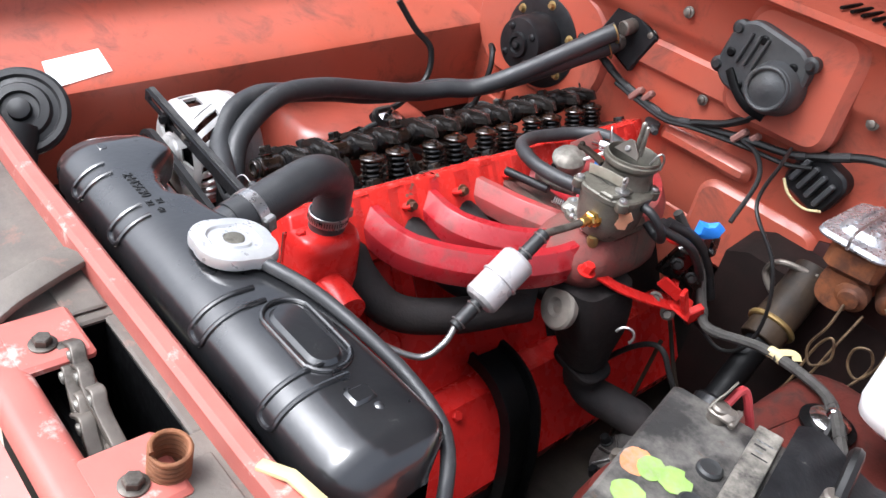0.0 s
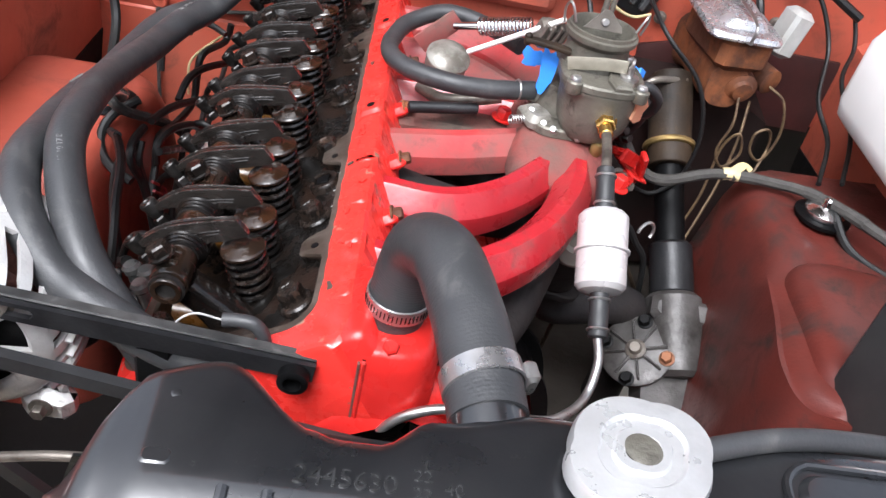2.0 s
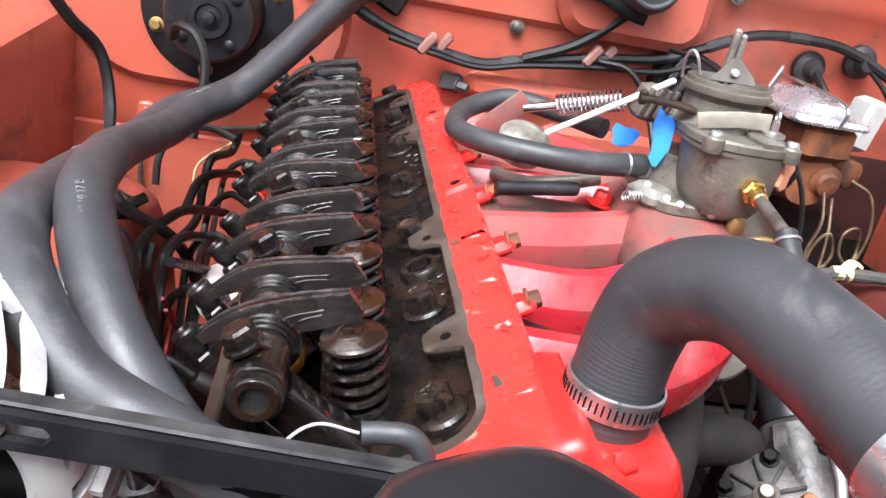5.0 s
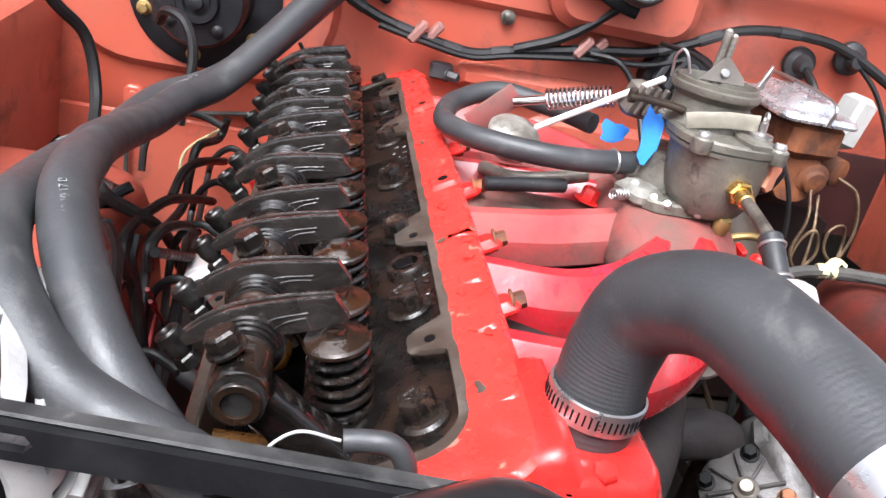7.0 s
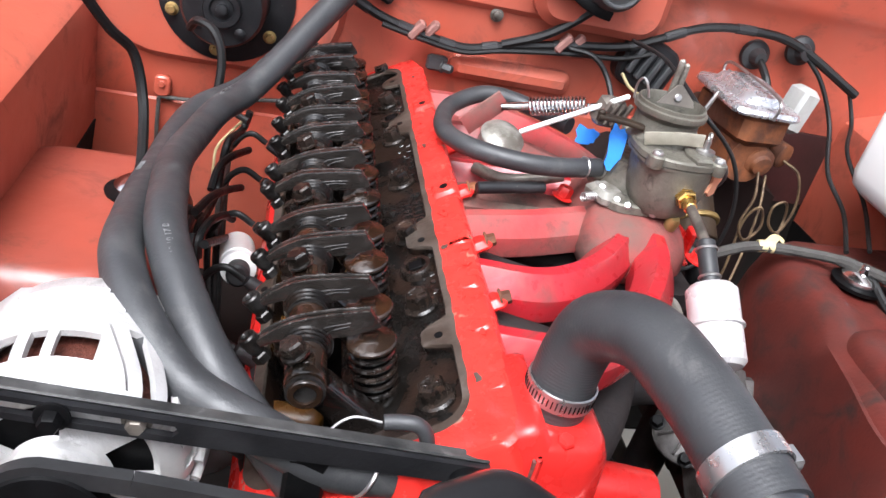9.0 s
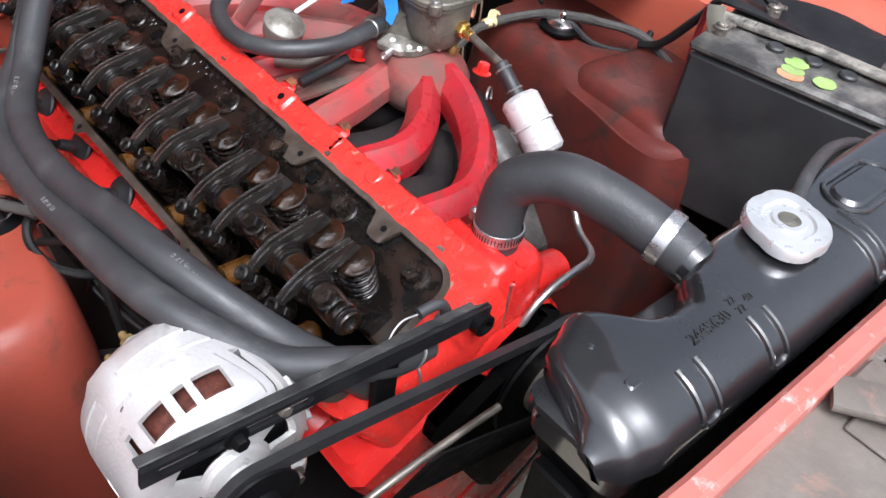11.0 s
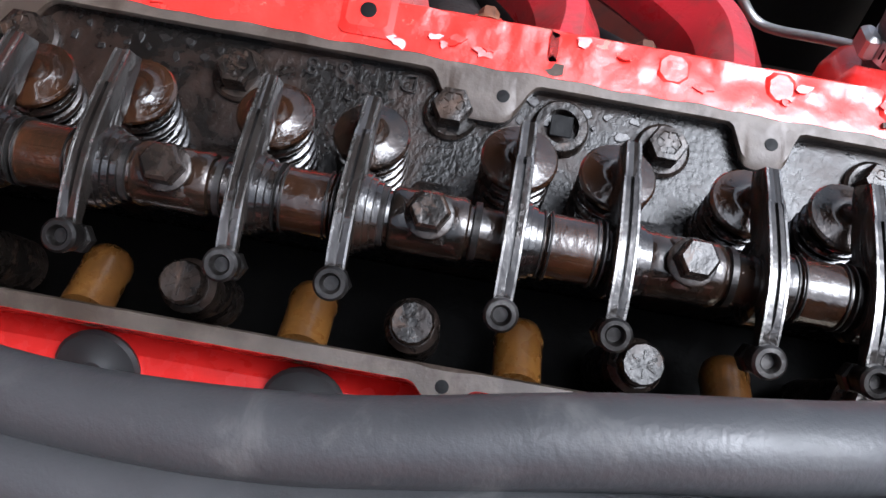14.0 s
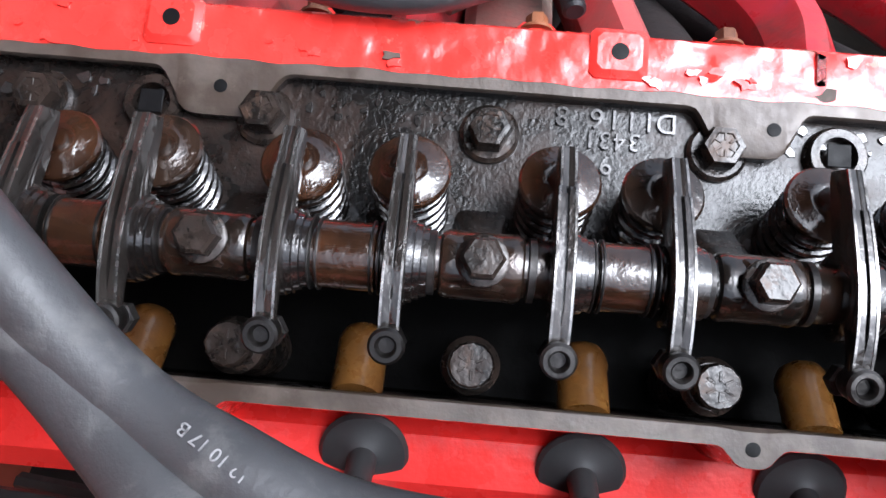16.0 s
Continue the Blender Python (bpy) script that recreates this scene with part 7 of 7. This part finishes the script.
def taped(loom, pts, r, steps, material):
    """Overlapping turns of tape on a loom."""
    line = spline(pts, 8)
    for s in steps:
        b = Build()
        b.sweep(line[s : s + 4], [(r * math.cos(k * math.pi / 5), r * math.sin(k * math.pi / 5)) for k in range(10)])
        part("tape_wrap", b, material, loom)


taped(wire("wiring_loom", HARN, 0.0058, None, "taped black wiring loom along the firewall", "wiring loom", "wiring looms"), HARN, 0.0065, (10, 19, 27, 36, 46, 58, 66, 77), RUBBER_DARK)
wire("wiring_loom", [(x, y - 0.004, z - 0.012 + 0.008 * math.sin(9 * x)) for x, y, z in HARN[2:9]], 0.0035, None, "taped black wiring loom along the firewall", "wiring loom", "wiring looms")
wire("wiring_loom", [(0.225, 0.583, 0.046), (0.269, 0.578, 0.066), (0.302, 0.575, 0.090), (0.333, 0.57, 0.122), (0.34, 0.565, 0.14)], 0.0058, None, "taped black wiring loom to the wiper motor", "wiring loom", "wiring looms")
for p in ((0.127, 0.583, 0.045), (0.309, 0.581, 0.062)):
    b = Build()
    b.box((p[0] - 0.009, p[1], p[2]), (0.010, 0.016, 0.028), 0.003, pose(0, 0, 0, 0, 35, 0))
    b.box((p[0] + 0.009, p[1] + 0.004, p[2] + 0.002), (0.010, 0.014, 0.026), 0.003, pose(0, 0, 0, 0, 35, 0))
    tagged(part("loom_clip", b, GREY_RED), "dull painted metal loom clip", "clip", "loom clips")
for p in ((0.564, 0.604, 0.088), (0.621, 0.600, 0.105)):
    b = Build()
    b.lathe(p, (0, -1, 0), [(0.020, 0), (0.019, 0.006), (0.012, 0.010), (0.008, 0.022)], 20)
    tagged(part("grommet", b, RUBBER_DARK), "black rubber firewall grommet", "grommet", "grommets")
wire("cable", [(0.564, 0.59, 0.088), (0.568, 0.56, 0.070), (0.575, 0.545, 0.045), (0.585, 0.53, 0.02)], 0.005, None, "black cable from a firewall grommet", "cable", "cables")
wire("cable", [(0.621, 0.585, 0.105), (0.652, 0.57, 0.075), (0.672, 0.545, 0.030), (0.660, 0.49, -0.015), (0.668, 0.44, -0.045), (0.64, 0.37, -0.065)], 0.0030, None, "black cable running down to the tower", "cable", "cables")
wire("cable", [(0.70, 0.575, 0.07), (0.706, 0.55, 0.035), (0.682, 0.50, 0.01), (0.690, 0.44, -0.03), (0.66, 0.36, -0.055)], 0.0028, None, "black cable running down to the tower", "cable", "cables")
wire("cable", [(0.309, 0.578, 0.058), (0.339, 0.565, 0.056), (0.362, 0.55, 0.03), (0.37, 0.50, -0.02)], 0.0035, None, "thin black cable behind the carburetor", "cable", "cables")
TOWER_LOOM = [(0.362, 0.355, 0.030), (0.382, 0.378, -0.008), (0.403, 0.395, -0.050), (0.428, 0.384, -0.084), (0.456, 0.360, -0.088), (0.520, 0.372, -0.075), (0.590, 0.360, -0.068), (0.625, 0.330, -0.060), (0.655, 0.28, -0.055), (0.69, 0.22, -0.06), (0.70, 0.15, -0.09)]
taped(wire("wiring_loom", TOWER_LOOM, 0.0062, DUSTY_WIRE, "dusty cloth-wrapped wiring loom over the shock tower", "wiring loom", "wiring looms"), TOWER_LOOM, 0.0068, (6, 15, 24, 31, 42, 53, 61, 70), DUSTY_WIRE)
wire("cable", [(0.380, 0.565, 0.085), (0.400, 0.50, 0.085), (0.423, 0.42, 0.058), (0.473, 0.405, 0.014), (0.496, 0.400, -0.043), (0.494, 0.400, -0.101), (0.468, 0.400, -0.131), (0.437, 0.395, -0.121), (0.412, 0.37, -0.090)], 0.0026, None, "thin black cable looping by the column", "cable", "cables")
wire("cable", [(0.635, 0.315, -0.062), (0.65, 0.27, -0.085), (0.70, 0.23, -0.09), (0.74, 0.24, -0.075)], 0.005, None, "black cable on the driver side tower", "cable", "cables")
wire("cable", [(-0.21, 0.36, 0.09), (-0.19, 0.385, 0.05), (-0.172, 0.41, 0.02), (-0.160, 0.40, -0.025), (-0.150, 0.345, -0.055), (-0.148, 0.322, -0.062)], 0.0052, None, "grey cable hanging on the passenger side apron", "cable", "cables")
wire("cable", [(-0.148, 0.318, -0.060), (-0.125, 0.272, -0.050), (-0.115, 0.283, -0.067), (-0.095, 0.341, -0.109), (-0.088, 0.394, -0.153), (-0.085, 0.44, -0.2)], 0.0052, DUSTY_WIRE, "grey cable dropping beside the engine", "cable", "cables")
wire("brake_line", [(-0.177, 0.606, -0.100), (-0.140, 0.606, -0.0985), (-0.090, 0.606, -0.090), (-0.030, 0.604, -0.080)], 0.0026, DUSTY_WIRE, "dusty dark brake line along the firewall", "brake line", "brake lines")
wire("brake_line", [(-0.177, 0.605, -0.101), (-0.178, 0.604, -0.150), (-0.176, 0.600, -0.230)], 0.0026, DUSTY_WIRE, "dusty dark brake line down the firewall", "brake line", "brake lines")
b = Build()
b.prism(rounded(0.020, 0.026, 0.007, 4), 0, 0.008, axes((-0.174, 0.6105, -0.086), (1, 0, 0), (0, 0, 1)), 0.002)
b.hexa((-0.174, 0.603, -0.082), (0, -1, 0), 0.008, 0.004)
tagged(part("line_bracket", b, BODY), "small red painted brake line bracket on the firewall", "bracket")
wire("ignition_lead", [(-0.1318, 0.46, -0.1122), (-0.1315, 0.47, -0.0864), (-0.1223, 0.48, -0.0672), (-0.1029, 0.49, -0.0582), (-0.0837, 0.49, -0.0574), (-0.0618, 0.48, -0.0618)], 0.0036, None, "oily black ignition lead", "ignition lead", "ignition leads")
for pts, r in (([(-0.062, 0.51, -0.062), (-0.068, 0.505, -0.083), (-0.078, 0.437, -0.070), (-0.082, 0.426, -0.095), (-0.084, 0.418, -0.122), (-0.088, 0.37, -0.121), (-0.090, 0.304, -0.104), (-0.088, 0.279, -0.127), (-0.085, 0.249, -0.146)], 0.0042),
               ([(-0.086, 0.362, -0.091), (-0.082, 0.388, -0.078), (-0.072, 0.419, -0.078), (-0.058, 0.483, -0.098)], 0.0042),
               ([(-0.092, 0.285, -0.075), (-0.082, 0.323, -0.078), (-0.072, 0.383, -0.100), (-0.060, 0.433, -0.121)], 0.0042),
               ([(-0.086, 0.277, -0.119), (-0.086, 0.283, -0.101), (-0.080, 0.307, -0.096), (-0.070, 0.346, -0.109), (-0.062, 0.361, -0.121)], 0.0042),
               ([(-0.094, 0.270, -0.074), (-0.096, 0.238, -0.074), (-0.094, 0.227, -0.087), (-0.088, 0.237, -0.115), (-0.083, 0.240, -0.145), (-0.078, 0.241, -0.187)], 0.0042),
               ([(-0.090, 0.247, -0.075), (-0.090, 0.236, -0.091), (-0.086, 0.237, -0.114), (-0.080, 0.237, -0.153), (-0.075, 0.253, -0.209)], 0.0042),
               ([(-0.111, 0.237, -0.065), (-0.100, 0.214, -0.060), (-0.089, 0.186, -0.062), (-0.079, 0.141, -0.070), (-0.072, 0.110, -0.085), (-0.070, 0.091, -0.105)], 0.0042),
               ([(-0.096, 0.206, -0.070), (-0.098, 0.191, -0.090), (-0.096, 0.180, -0.130), (-0.091, 0.178, -0.180)], 0.0045),
               ([(-0.106, 0.298, -0.060), (-0.125, 0.282, -0.070), (-0.132, 0.264, -0.080), (-0.126, 0.241, -0.090), (-0.109, 0.222, -0.095), (-0.090, 0.214, -0.100)], 0.0045),
               ([(-0.124, 0.263, -0.080), (-0.115, 0.244, -0.070), (-0.105, 0.227, -0.060)], 0.0040)):
    wire("ignition_lead", pts, r, None, "oily black ignition lead", "ignition lead", "ignition leads")
wire("ignition_lead", [(-0.112, 0.206, -0.190), (-0.097, 0.184, -0.175), (-0.085, 0.162, -0.155), (-0.077, 0.152, -0.145)], 0.0058, None, "thick black lead to the distributor cap", "ignition lead", "ignition leads")
d4 = [Vector((-0.080, 0.268, -0.098)), Vector((-0.074, 0.338, -0.134)), Vector((-0.068, 0.407, -0.171))]
printed = wire("ignition_lead", d4, 0.0042, None, "black ignition lead with worn pale print", "ignition lead", "ignition leads")
for k in range(7):
    c = d4[0].lerp(d4[2], 0.14 + 0.10 * k)
    b = Build()
    b.cyl(c, c + (d4[2] - d4[0]).normalized() * (0.004 + 0.002 * (k % 2)), 0.0043, 10, 0.0001)
    part("print_bar", b, PALE_PRINT, printed)
for pts, r, mt, nm in (([(-0.078, 0.237, -0.113), (-0.078, 0.280, -0.152), (-0.078, 0.267, -0.166), (-0.078, 0.254, -0.177)], 0.0016, RED_WIRE, "thin dull red wire beside the engine"),
                       ([(-0.074, 0.229, -0.118), (-0.074, 0.296, -0.178), (-0.074, 0.343, -0.240)], 0.0016, RED_WIRE, "thin dull red wire beside the engine"),
                       ([(-0.070, 0.517, -0.078), (-0.088, 0.437, -0.075), (-0.090, 0.418, -0.091), (-0.090, 0.420, -0.114)], 0.0015, YELLOW_PALE, "thin faded tan wire"),
                       ([(-0.135, 0.52, 0.02), (-0.125, 0.50, 0.035), (-0.105, 0.485, 0.03), (-0.095, 0.475, 0.0), (-0.10, 0.46, -0.06)], 0.0048, None, "dusty black cable beside the engine")):
    wire("cable", pts, r, mt, nm, "cable", "cables")
b = Build()
b.box((0.153, 0.598, 0.005), (0.026, 0.010, 0.020), 0.003)
b.hexa((0.160, 0.592, 0.003), (0.8, -0.6, 0), 0.010, 0.012, 0.008)
tagged(part("ground_strap_bolt", b, GREY_METAL), "dull grey bolt and tag on the firewall", "bolt")

b = Build()
b.tube([(0.528, 0.3735, -0.074), (0.536, 0.3725, -0.0725), (0.546, 0.3705, -0.072)], 0.0074, 12, 4)
b.sweep(spline([(0.540, 0.372, -0.066), (0.552, 0.380, -0.062), (0.560, 0.376, -0.066)], 4), rounded(0.012, 0.0012, 0.0005, 2), up=(0, 0, 1))
tagged(part("loom_tape", b, YELLOW_PALE), "dull yellow tape wrapped round the wiring loom", "tape", "tape strips")

# ---- brakes and steering ----
mc = thing("master_cylinder", (0.54, 0.5, -0.06), "rusty brake master cylinder with a plated cover", "master cylinder")
b = Build()
b.loft([[Vector((0.535 + x, y, -0.012 + z)) for x, z in rounded(w, h, r, 4)] for w, h, r, y in ((0.075, 0.075, 0.02, 0.61), (0.060, 0.060, 0.02, 0.58), (0.055, 0.060, 0.02, 0.50), (0.048, 0.055, 0.02, 0.475))])
b.box((0.532, 0.523, 0.030), (0.066, 0.115, 0.045), 0.010, pose(0, 0, 0, 0, 0, 8))
part("body", b, RUST, mc)
b = Build()
b.lathe((0.553, 0.482, -0.012), (0.1, -1, -0.15), [(0.020, -0.01), (0.020, 0.006), (0.014, 0.009), (0.012, 0.014), (0.005, 0.015)], 20)
b.lathe((0.590, 0.500, -0.004), (0.5, -1, -0.1), [(0.016, -0.02), (0.016, 0.008), (0.010, 0.011)], 18)
part("port", b, RUST, mc)
b = Build()
b.loft([[Vector((0.530 + x, 0.524 + y, z)) for x, y in rounded(w, h, 0.016, 4)] for w, h, z in ((0.088, 0.135, 0.050), (0.090, 0.137, 0.053), (0.086, 0.132, 0.058), (0.060, 0.105, 0.060), (0.050, 0.095, 0.069), (0.044, 0.085, 0.071))])
lid = part("cover", b, LID_METAL, mc, "crumpled bright plated cover")
for x in (-0.014, 0.014):
    b = Build()
    b.tube([(0.530 + x, 0.486, 0.0702), (0.530 + x * 1.2, 0.524, 0.0724), (0.530 + x, 0.562, 0.0702)], 0.0032, 8, 6)
    part("pressed_ridge", b, LID_METAL, lid)
b = Build()
b.tube([(0.530, 0.450, 0.052), (0.530, 0.452, 0.074), (0.530, 0.524, 0.078), (0.530, 0.596, 0.074), (0.530, 0.598, 0.052)], 0.002, 8)
part("bail", b, STEEL, mc)
b = Build()
b.box((0.608, 0.535, 0.046), (0.028, 0.036, 0.060), 0.006, pose(0, 0, 0, 0, 12, 10))
tagged(part("voltage_regulator", b, BOX_GREY), "small pale grey metal electrical box", "electrical box")
for pts in ([(0.553, 0.470, -0.020), (0.553, 0.455, -0.05), (0.545, 0.45, -0.085), (0.558, 0.447, -0.105), (0.575, 0.45, -0.085), (0.565, 0.452, -0.060), (0.552, 0.455, -0.085), (0.545, 0.44, -0.15), (0.52, 0.42, -0.22)],
            [(0.592, 0.488, -0.008), (0.612, 0.475, -0.02), (0.622, 0.468, -0.06), (0.610, 0.462, -0.095), (0.592, 0.462, -0.085), (0.590, 0.464, -0.062), (0.606, 0.466, -0.055), (0.615, 0.468, -0.08), (0.60, 0.45, -0.12), (0.57, 0.43, -0.18)],
            [(0.575, 0.485, -0.03), (0.57, 0.46, -0.07), (0.56, 0.44, -0.13), (0.53, 0.40, -0.20)]):
    wire("brake_line", pts, 0.0018, LINE, "coiled rusty brake line", "brake line", "brake lines")

# toe board with the column's surrounding shade put into its paint
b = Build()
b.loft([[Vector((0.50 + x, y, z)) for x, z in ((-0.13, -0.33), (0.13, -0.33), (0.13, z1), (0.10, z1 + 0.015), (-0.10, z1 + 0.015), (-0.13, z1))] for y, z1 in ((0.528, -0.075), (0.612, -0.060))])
tagged(part("toe_board", b, TOE_SHADE), "toe board round the steering column, darkened for shade and grime", "toe board", kind="structure")
col = thing("steering_column", (0.48, 0.4, -0.2), "dirty brown steering column and coupling", "steering column")
b = Build()
b.cyl((0.4885, 0.535, -0.038), (0.492, 0.44, -0.115), 0.027, 24)
part("jacket", b, GREASY_BROWN, col)
b = Build()
b.tube([(0.500, 0.512, -0.030), (0.455, 0.50, -0.032), (0.442, 0.50, -0.056), (0.466, 0.50, -0.080), (0.495, 0.500, -0.086)], 0.0045, 10)
part("clamp", b, GREASY, col, "grey steel column clamp")
b = Build()
b.cyl((0.492, 0.45, -0.107), (0.500, 0.36, -0.180), 0.018, 20)
part("shaft", b, BLACK_MATT, col)
b = Build()
b.ring((0.491, 0.462, -0.098), (0.05, -0.8, -0.6), 0.029, 0.004, 28, 8)
part("retainer_ring", b, BRASS_DULL, col, "tan retaining ring")
b = Build()
b.cyl((0.500, 0.365, -0.176), (0.506, 0.315, -0.216), 0.026, 24, 0.004)
part("coupling", b, BLACK_WORN, col)

gear = thing("steering_gear", (0.47, 0.24, -0.35), "cast aluminium steering gear box with a ribbed cover", "steering gear")
b = Build()
b.cyl((0.508, 0.318, -0.218), (0.515, 0.235, -0.275), 0.034, 24, 0.006)
b.loft([[Vector((0.50 + x, y, z)) for x in (-0.03, 0.035) for _ in (0,)] + [Vector((0.535, y - 0.02, z - 0.06)), Vector((0.47, y - 0.02, z - 0.06))] for y, z in ((0.28, -0.235), (0.16, -0.315))])
part("housing", b, GEAR_ALLOY, gear)
b = Build()
b.box((0.518, 0.300, -0.232), (0.082, 0.030, 0.055), 0.006, pose(0, 0, 0, 38, 0, -6))
part("end_plate", b, GEAR_ALLOY, gear)
gc = Vector((0.462, 0.250, -0.252))
gn = Vector((-0.45, -0.42, 0.79)).normalized()
gq = gn.to_track_quat("Z", "Y")
b = Build()
b.lathe(gc - gn * 0.03, gn, [(0.034, 0), (0.036, 0.022), (0.042, 0.024), (0.042, 0.029), (0.038, 0.031), (0.012, 0.031)], 28)
cov = part("side_cover", b, GEAR_ALLOY, gear)
for k in range(8):
    a = 2 * math.pi * k / 8
    b = Build()
    b.box(gc + gq @ Vector((0.023 * math.cos(a), 0.023 * math.sin(a), 0.003)), (0.026, 0.003, 0.007), 0.001, gq.to_matrix().to_4x4() @ Matrix.Rotation(a, 4, "Z"))
    part("rib", b, GEAR_ALLOY, cov)
for k in range(4):
    a = 2 * math.pi * k / 4 + 0.4
    b = Build()
    b.hexa(gc + gq @ Vector((0.036 * math.cos(a), 0.036 * math.sin(a), 0.001)), gn, 0.012, 0.009, 0.009)
    part("bolt", b, BLACK_MATT if k else RUST_LIGHT, cov)
b = Build()
b.lathe(gc, gn, [(0.012, 0), (0.012, 0.006), (0.008, 0.008), (0.006, 0.014)], 16)
part("adjuster", b, GREASY, cov)

# ---- battery, washer bottle ----
bat = thing("battery", (0.63, 0.03, -0.22), "dusty black battery with torn stickers and a pale strap", "battery")
mb = axes((0.656, -0.018, -0.072), (0.98, 0.20, 0), (-0.20, 0.98, 0))
b = Build()
b.box(mb @ Vector((0, 0, 0)), (0.165, 0.222, 0.20), 0.006, mb)
part("case", b, BATTERY, bat)
b = Build()
b.box(mb @ Vector((0, 0, 0.106)), (0.169, 0.226, 0.012), 0.004, mb)
part("lid", b, BATTERY_TOP, bat, "grimy lid with spilled dust and corrosion")
for x, y, r in ((-0.041, 0.096, 0.0085), (0.062, 0.070, 0.0095)):
    b = Build()
    b.cyl(mb @ Vector((x, y, 0.11)), mb @ Vector((x, y, 0.128)), r, 16, 0.002)
    part("post", b, GREASY, bat)
    b = Build()
    b.box(mb @ Vector((x + 0.004, y, 0.121)), (0.026, 0.018, 0.010), 0.004, mb)
    b.cyl(mb @ Vector((x + 0.014, y - 0.012, 0.121)), mb @ Vector((x + 0.014, y + 0.012, 0.121)), 0.0032, 10)
    part("terminal_clamp", b, GREASY, bat)
b = Build()
b.sweep(spline([mb @ Vector((-0.048, 0.098, 0.118)), mb @ Vector((-0.044, 0.106, 0.130)), mb @ Vector((-0.040, 0.110, 0.142))], 4), rounded(0.022, 0.0016, 0.0006, 2), up=(0.9, 0.2, 0.1))
part("plastic_tab", b, GREY_RAG, bat, "grey plastic flap by the terminal")
random.seed(5)
for k, (x, y, r, st, mt) in enumerate(((-0.0700, -0.001, 0.0125, 1.25, ORANGE), (-0.0575, 0.001, 0.0115, 1.15, GREEN), (-0.0385, 0.003, 0.0140, 1.0, GREEN), (-0.060, -0.036, 0.0140, 0.9, GREEN))):
    b = Build()
    edge = []
    for i in range(22):
        q = 2 * math.pi * i / 22
        f = r * (1 + random.uniform(-0.06, 0.04) - (0.28 if k == 2 and i in (3, 4, 10) else 0.0))
        edge.append((x + f * math.cos(q), y + st * f * math.sin(q)))
    b.prism(edge, 0.1122 + 0.0005 * k, 0.1128 + 0.0005 * k, mb)
    part("sticker", b, mt, bat, "torn round orange sticker" if mt is ORANGE else "torn round green sticker")
for x, y in ((-0.021, -0.010), (-0.021, -0.050), (-0.023, 0.034)):
    b = Build()
    b.lathe(mb @ Vector((x, y, 0.1115)), (0, 0, 1), [(0.0105, 0), (0.0105, 0.004), (0.0085, 0.006), (0.006, 0.0052), (0.004, 0.0052)], 18)
    part("cell_cap", b, BATTERY, bat)
b = Build()
b.sweep([mb @ Vector((0.001, 0.110, 0.116)), mb @ Vector((0.003, 0.000, 0.120)), mb @ Vector((0.003, -0.100, 0.118))], rounded(0.022, 0.006, 0.002, 2), up=(0, 0, 1))
part("hold_down", b, PLATE_WORN, bat, "scratched pale hold-down strap")
for k in range(16):
    b = Build()
    q = mb @ Vector((0.0012 + 0.0001 * k + 0.002 * math.sin(k * 5), 0.090 - 0.0068 * k, 0.1196 + 0.0024 * min(1, k / 14)))
    b.box(q, (0.014 - 0.004 * (k % 3), 0.0022, 0.0008), 0.0002, mb)
    part("print_bar", b, BLACK_WORN if k % 2 else PALE_PRINT, bat)
wire("battery_cable", [mb @ Vector((-0.039, 0.102, 0.126)), mb @ Vector((-0.034, 0.120, 0.134)), mb @ Vector((-0.024, 0.124, 0.118)), mb @ Vector((-0.014, 0.128, 0.080)), mb @ Vector((-0.02, 0.125, -0.02))], 0.0040, RED_WIRE, "dull red battery cable beside the case", "cable", "cables")
wire("battery_cable", [mb @ Vector((0.064, 0.070, 0.124)), mb @ Vector((0.062, 0.115, 0.138)), (0.69, 0.15, 0.0), (0.69, 0.19, -0.055), (0.685, 0.22, -0.07)], 0.006, None, "black battery cable over the case", "cable", "cables")
flap = thing("battery_flap", (0.72, 0.09, -0.06), "folded dark rubber sheet beside the battery", "rubber sheet")
b = Build()
rings = []
for k in range(13):
    s = k / 12
    y = 0.128 - 0.20 * s
    rings.append([mb @ Vector((x, y - 0.03 * (x - 0.01), 0.122 + 0.010 * math.sin(9 * x * 6 + 4 * s) * min(1.0, (x - 0.008) / 0.02) - 0.10 * max(0.0, x - 0.075) - dz)) for x, dz in ((0.016, 0), (0.026, 0), (0.038, 0), (0.050, 0), (0.066, 0), (0.086, 0), (0.104, 0), (0.104, 0.003), (0.086, 0.003), (0.066, 0.003), (0.050, 0.003), (0.038, 0.003), (0.026, 0.003), (0.016, 0.003))])
b.loft(rings)
part("sheet", b, BLACK_WORN, flap)
jug = thing("washer_bottle", (0.76, 0.36, -0.005), "white plastic washer bottle on the fender ledge", "washer bottle")
b = Build()
mj = axes((0.770, 0.352, 0.0), (0.997, -0.04, 0), (0.04, 0.997, 0))
b.loft([[mj @ Vector((x, y, z)) for x, y in rounded(w, h, 0.028, 6)] for w, h, z in ((0.215, 0.185, -0.012), (0.232, 0.202, -0.004), (0.238, 0.208, 0.012), (0.236, 0.206, 0.085), (0.220, 0.190, 0.108), (0.17, 0.15, 0.118))])
part("tank", b, WHITE, jug, sharp=60)
b = Build()
b.lathe(mj @ Vector((0.04, 0, 0.116)), (0, 0, 1), [(0.026, 0), (0.027, 0.004), (0.027, 0.018), (0.024, 0.022), (0.012, 0.023)], 28)
part("cap", b, WHITE, jug)
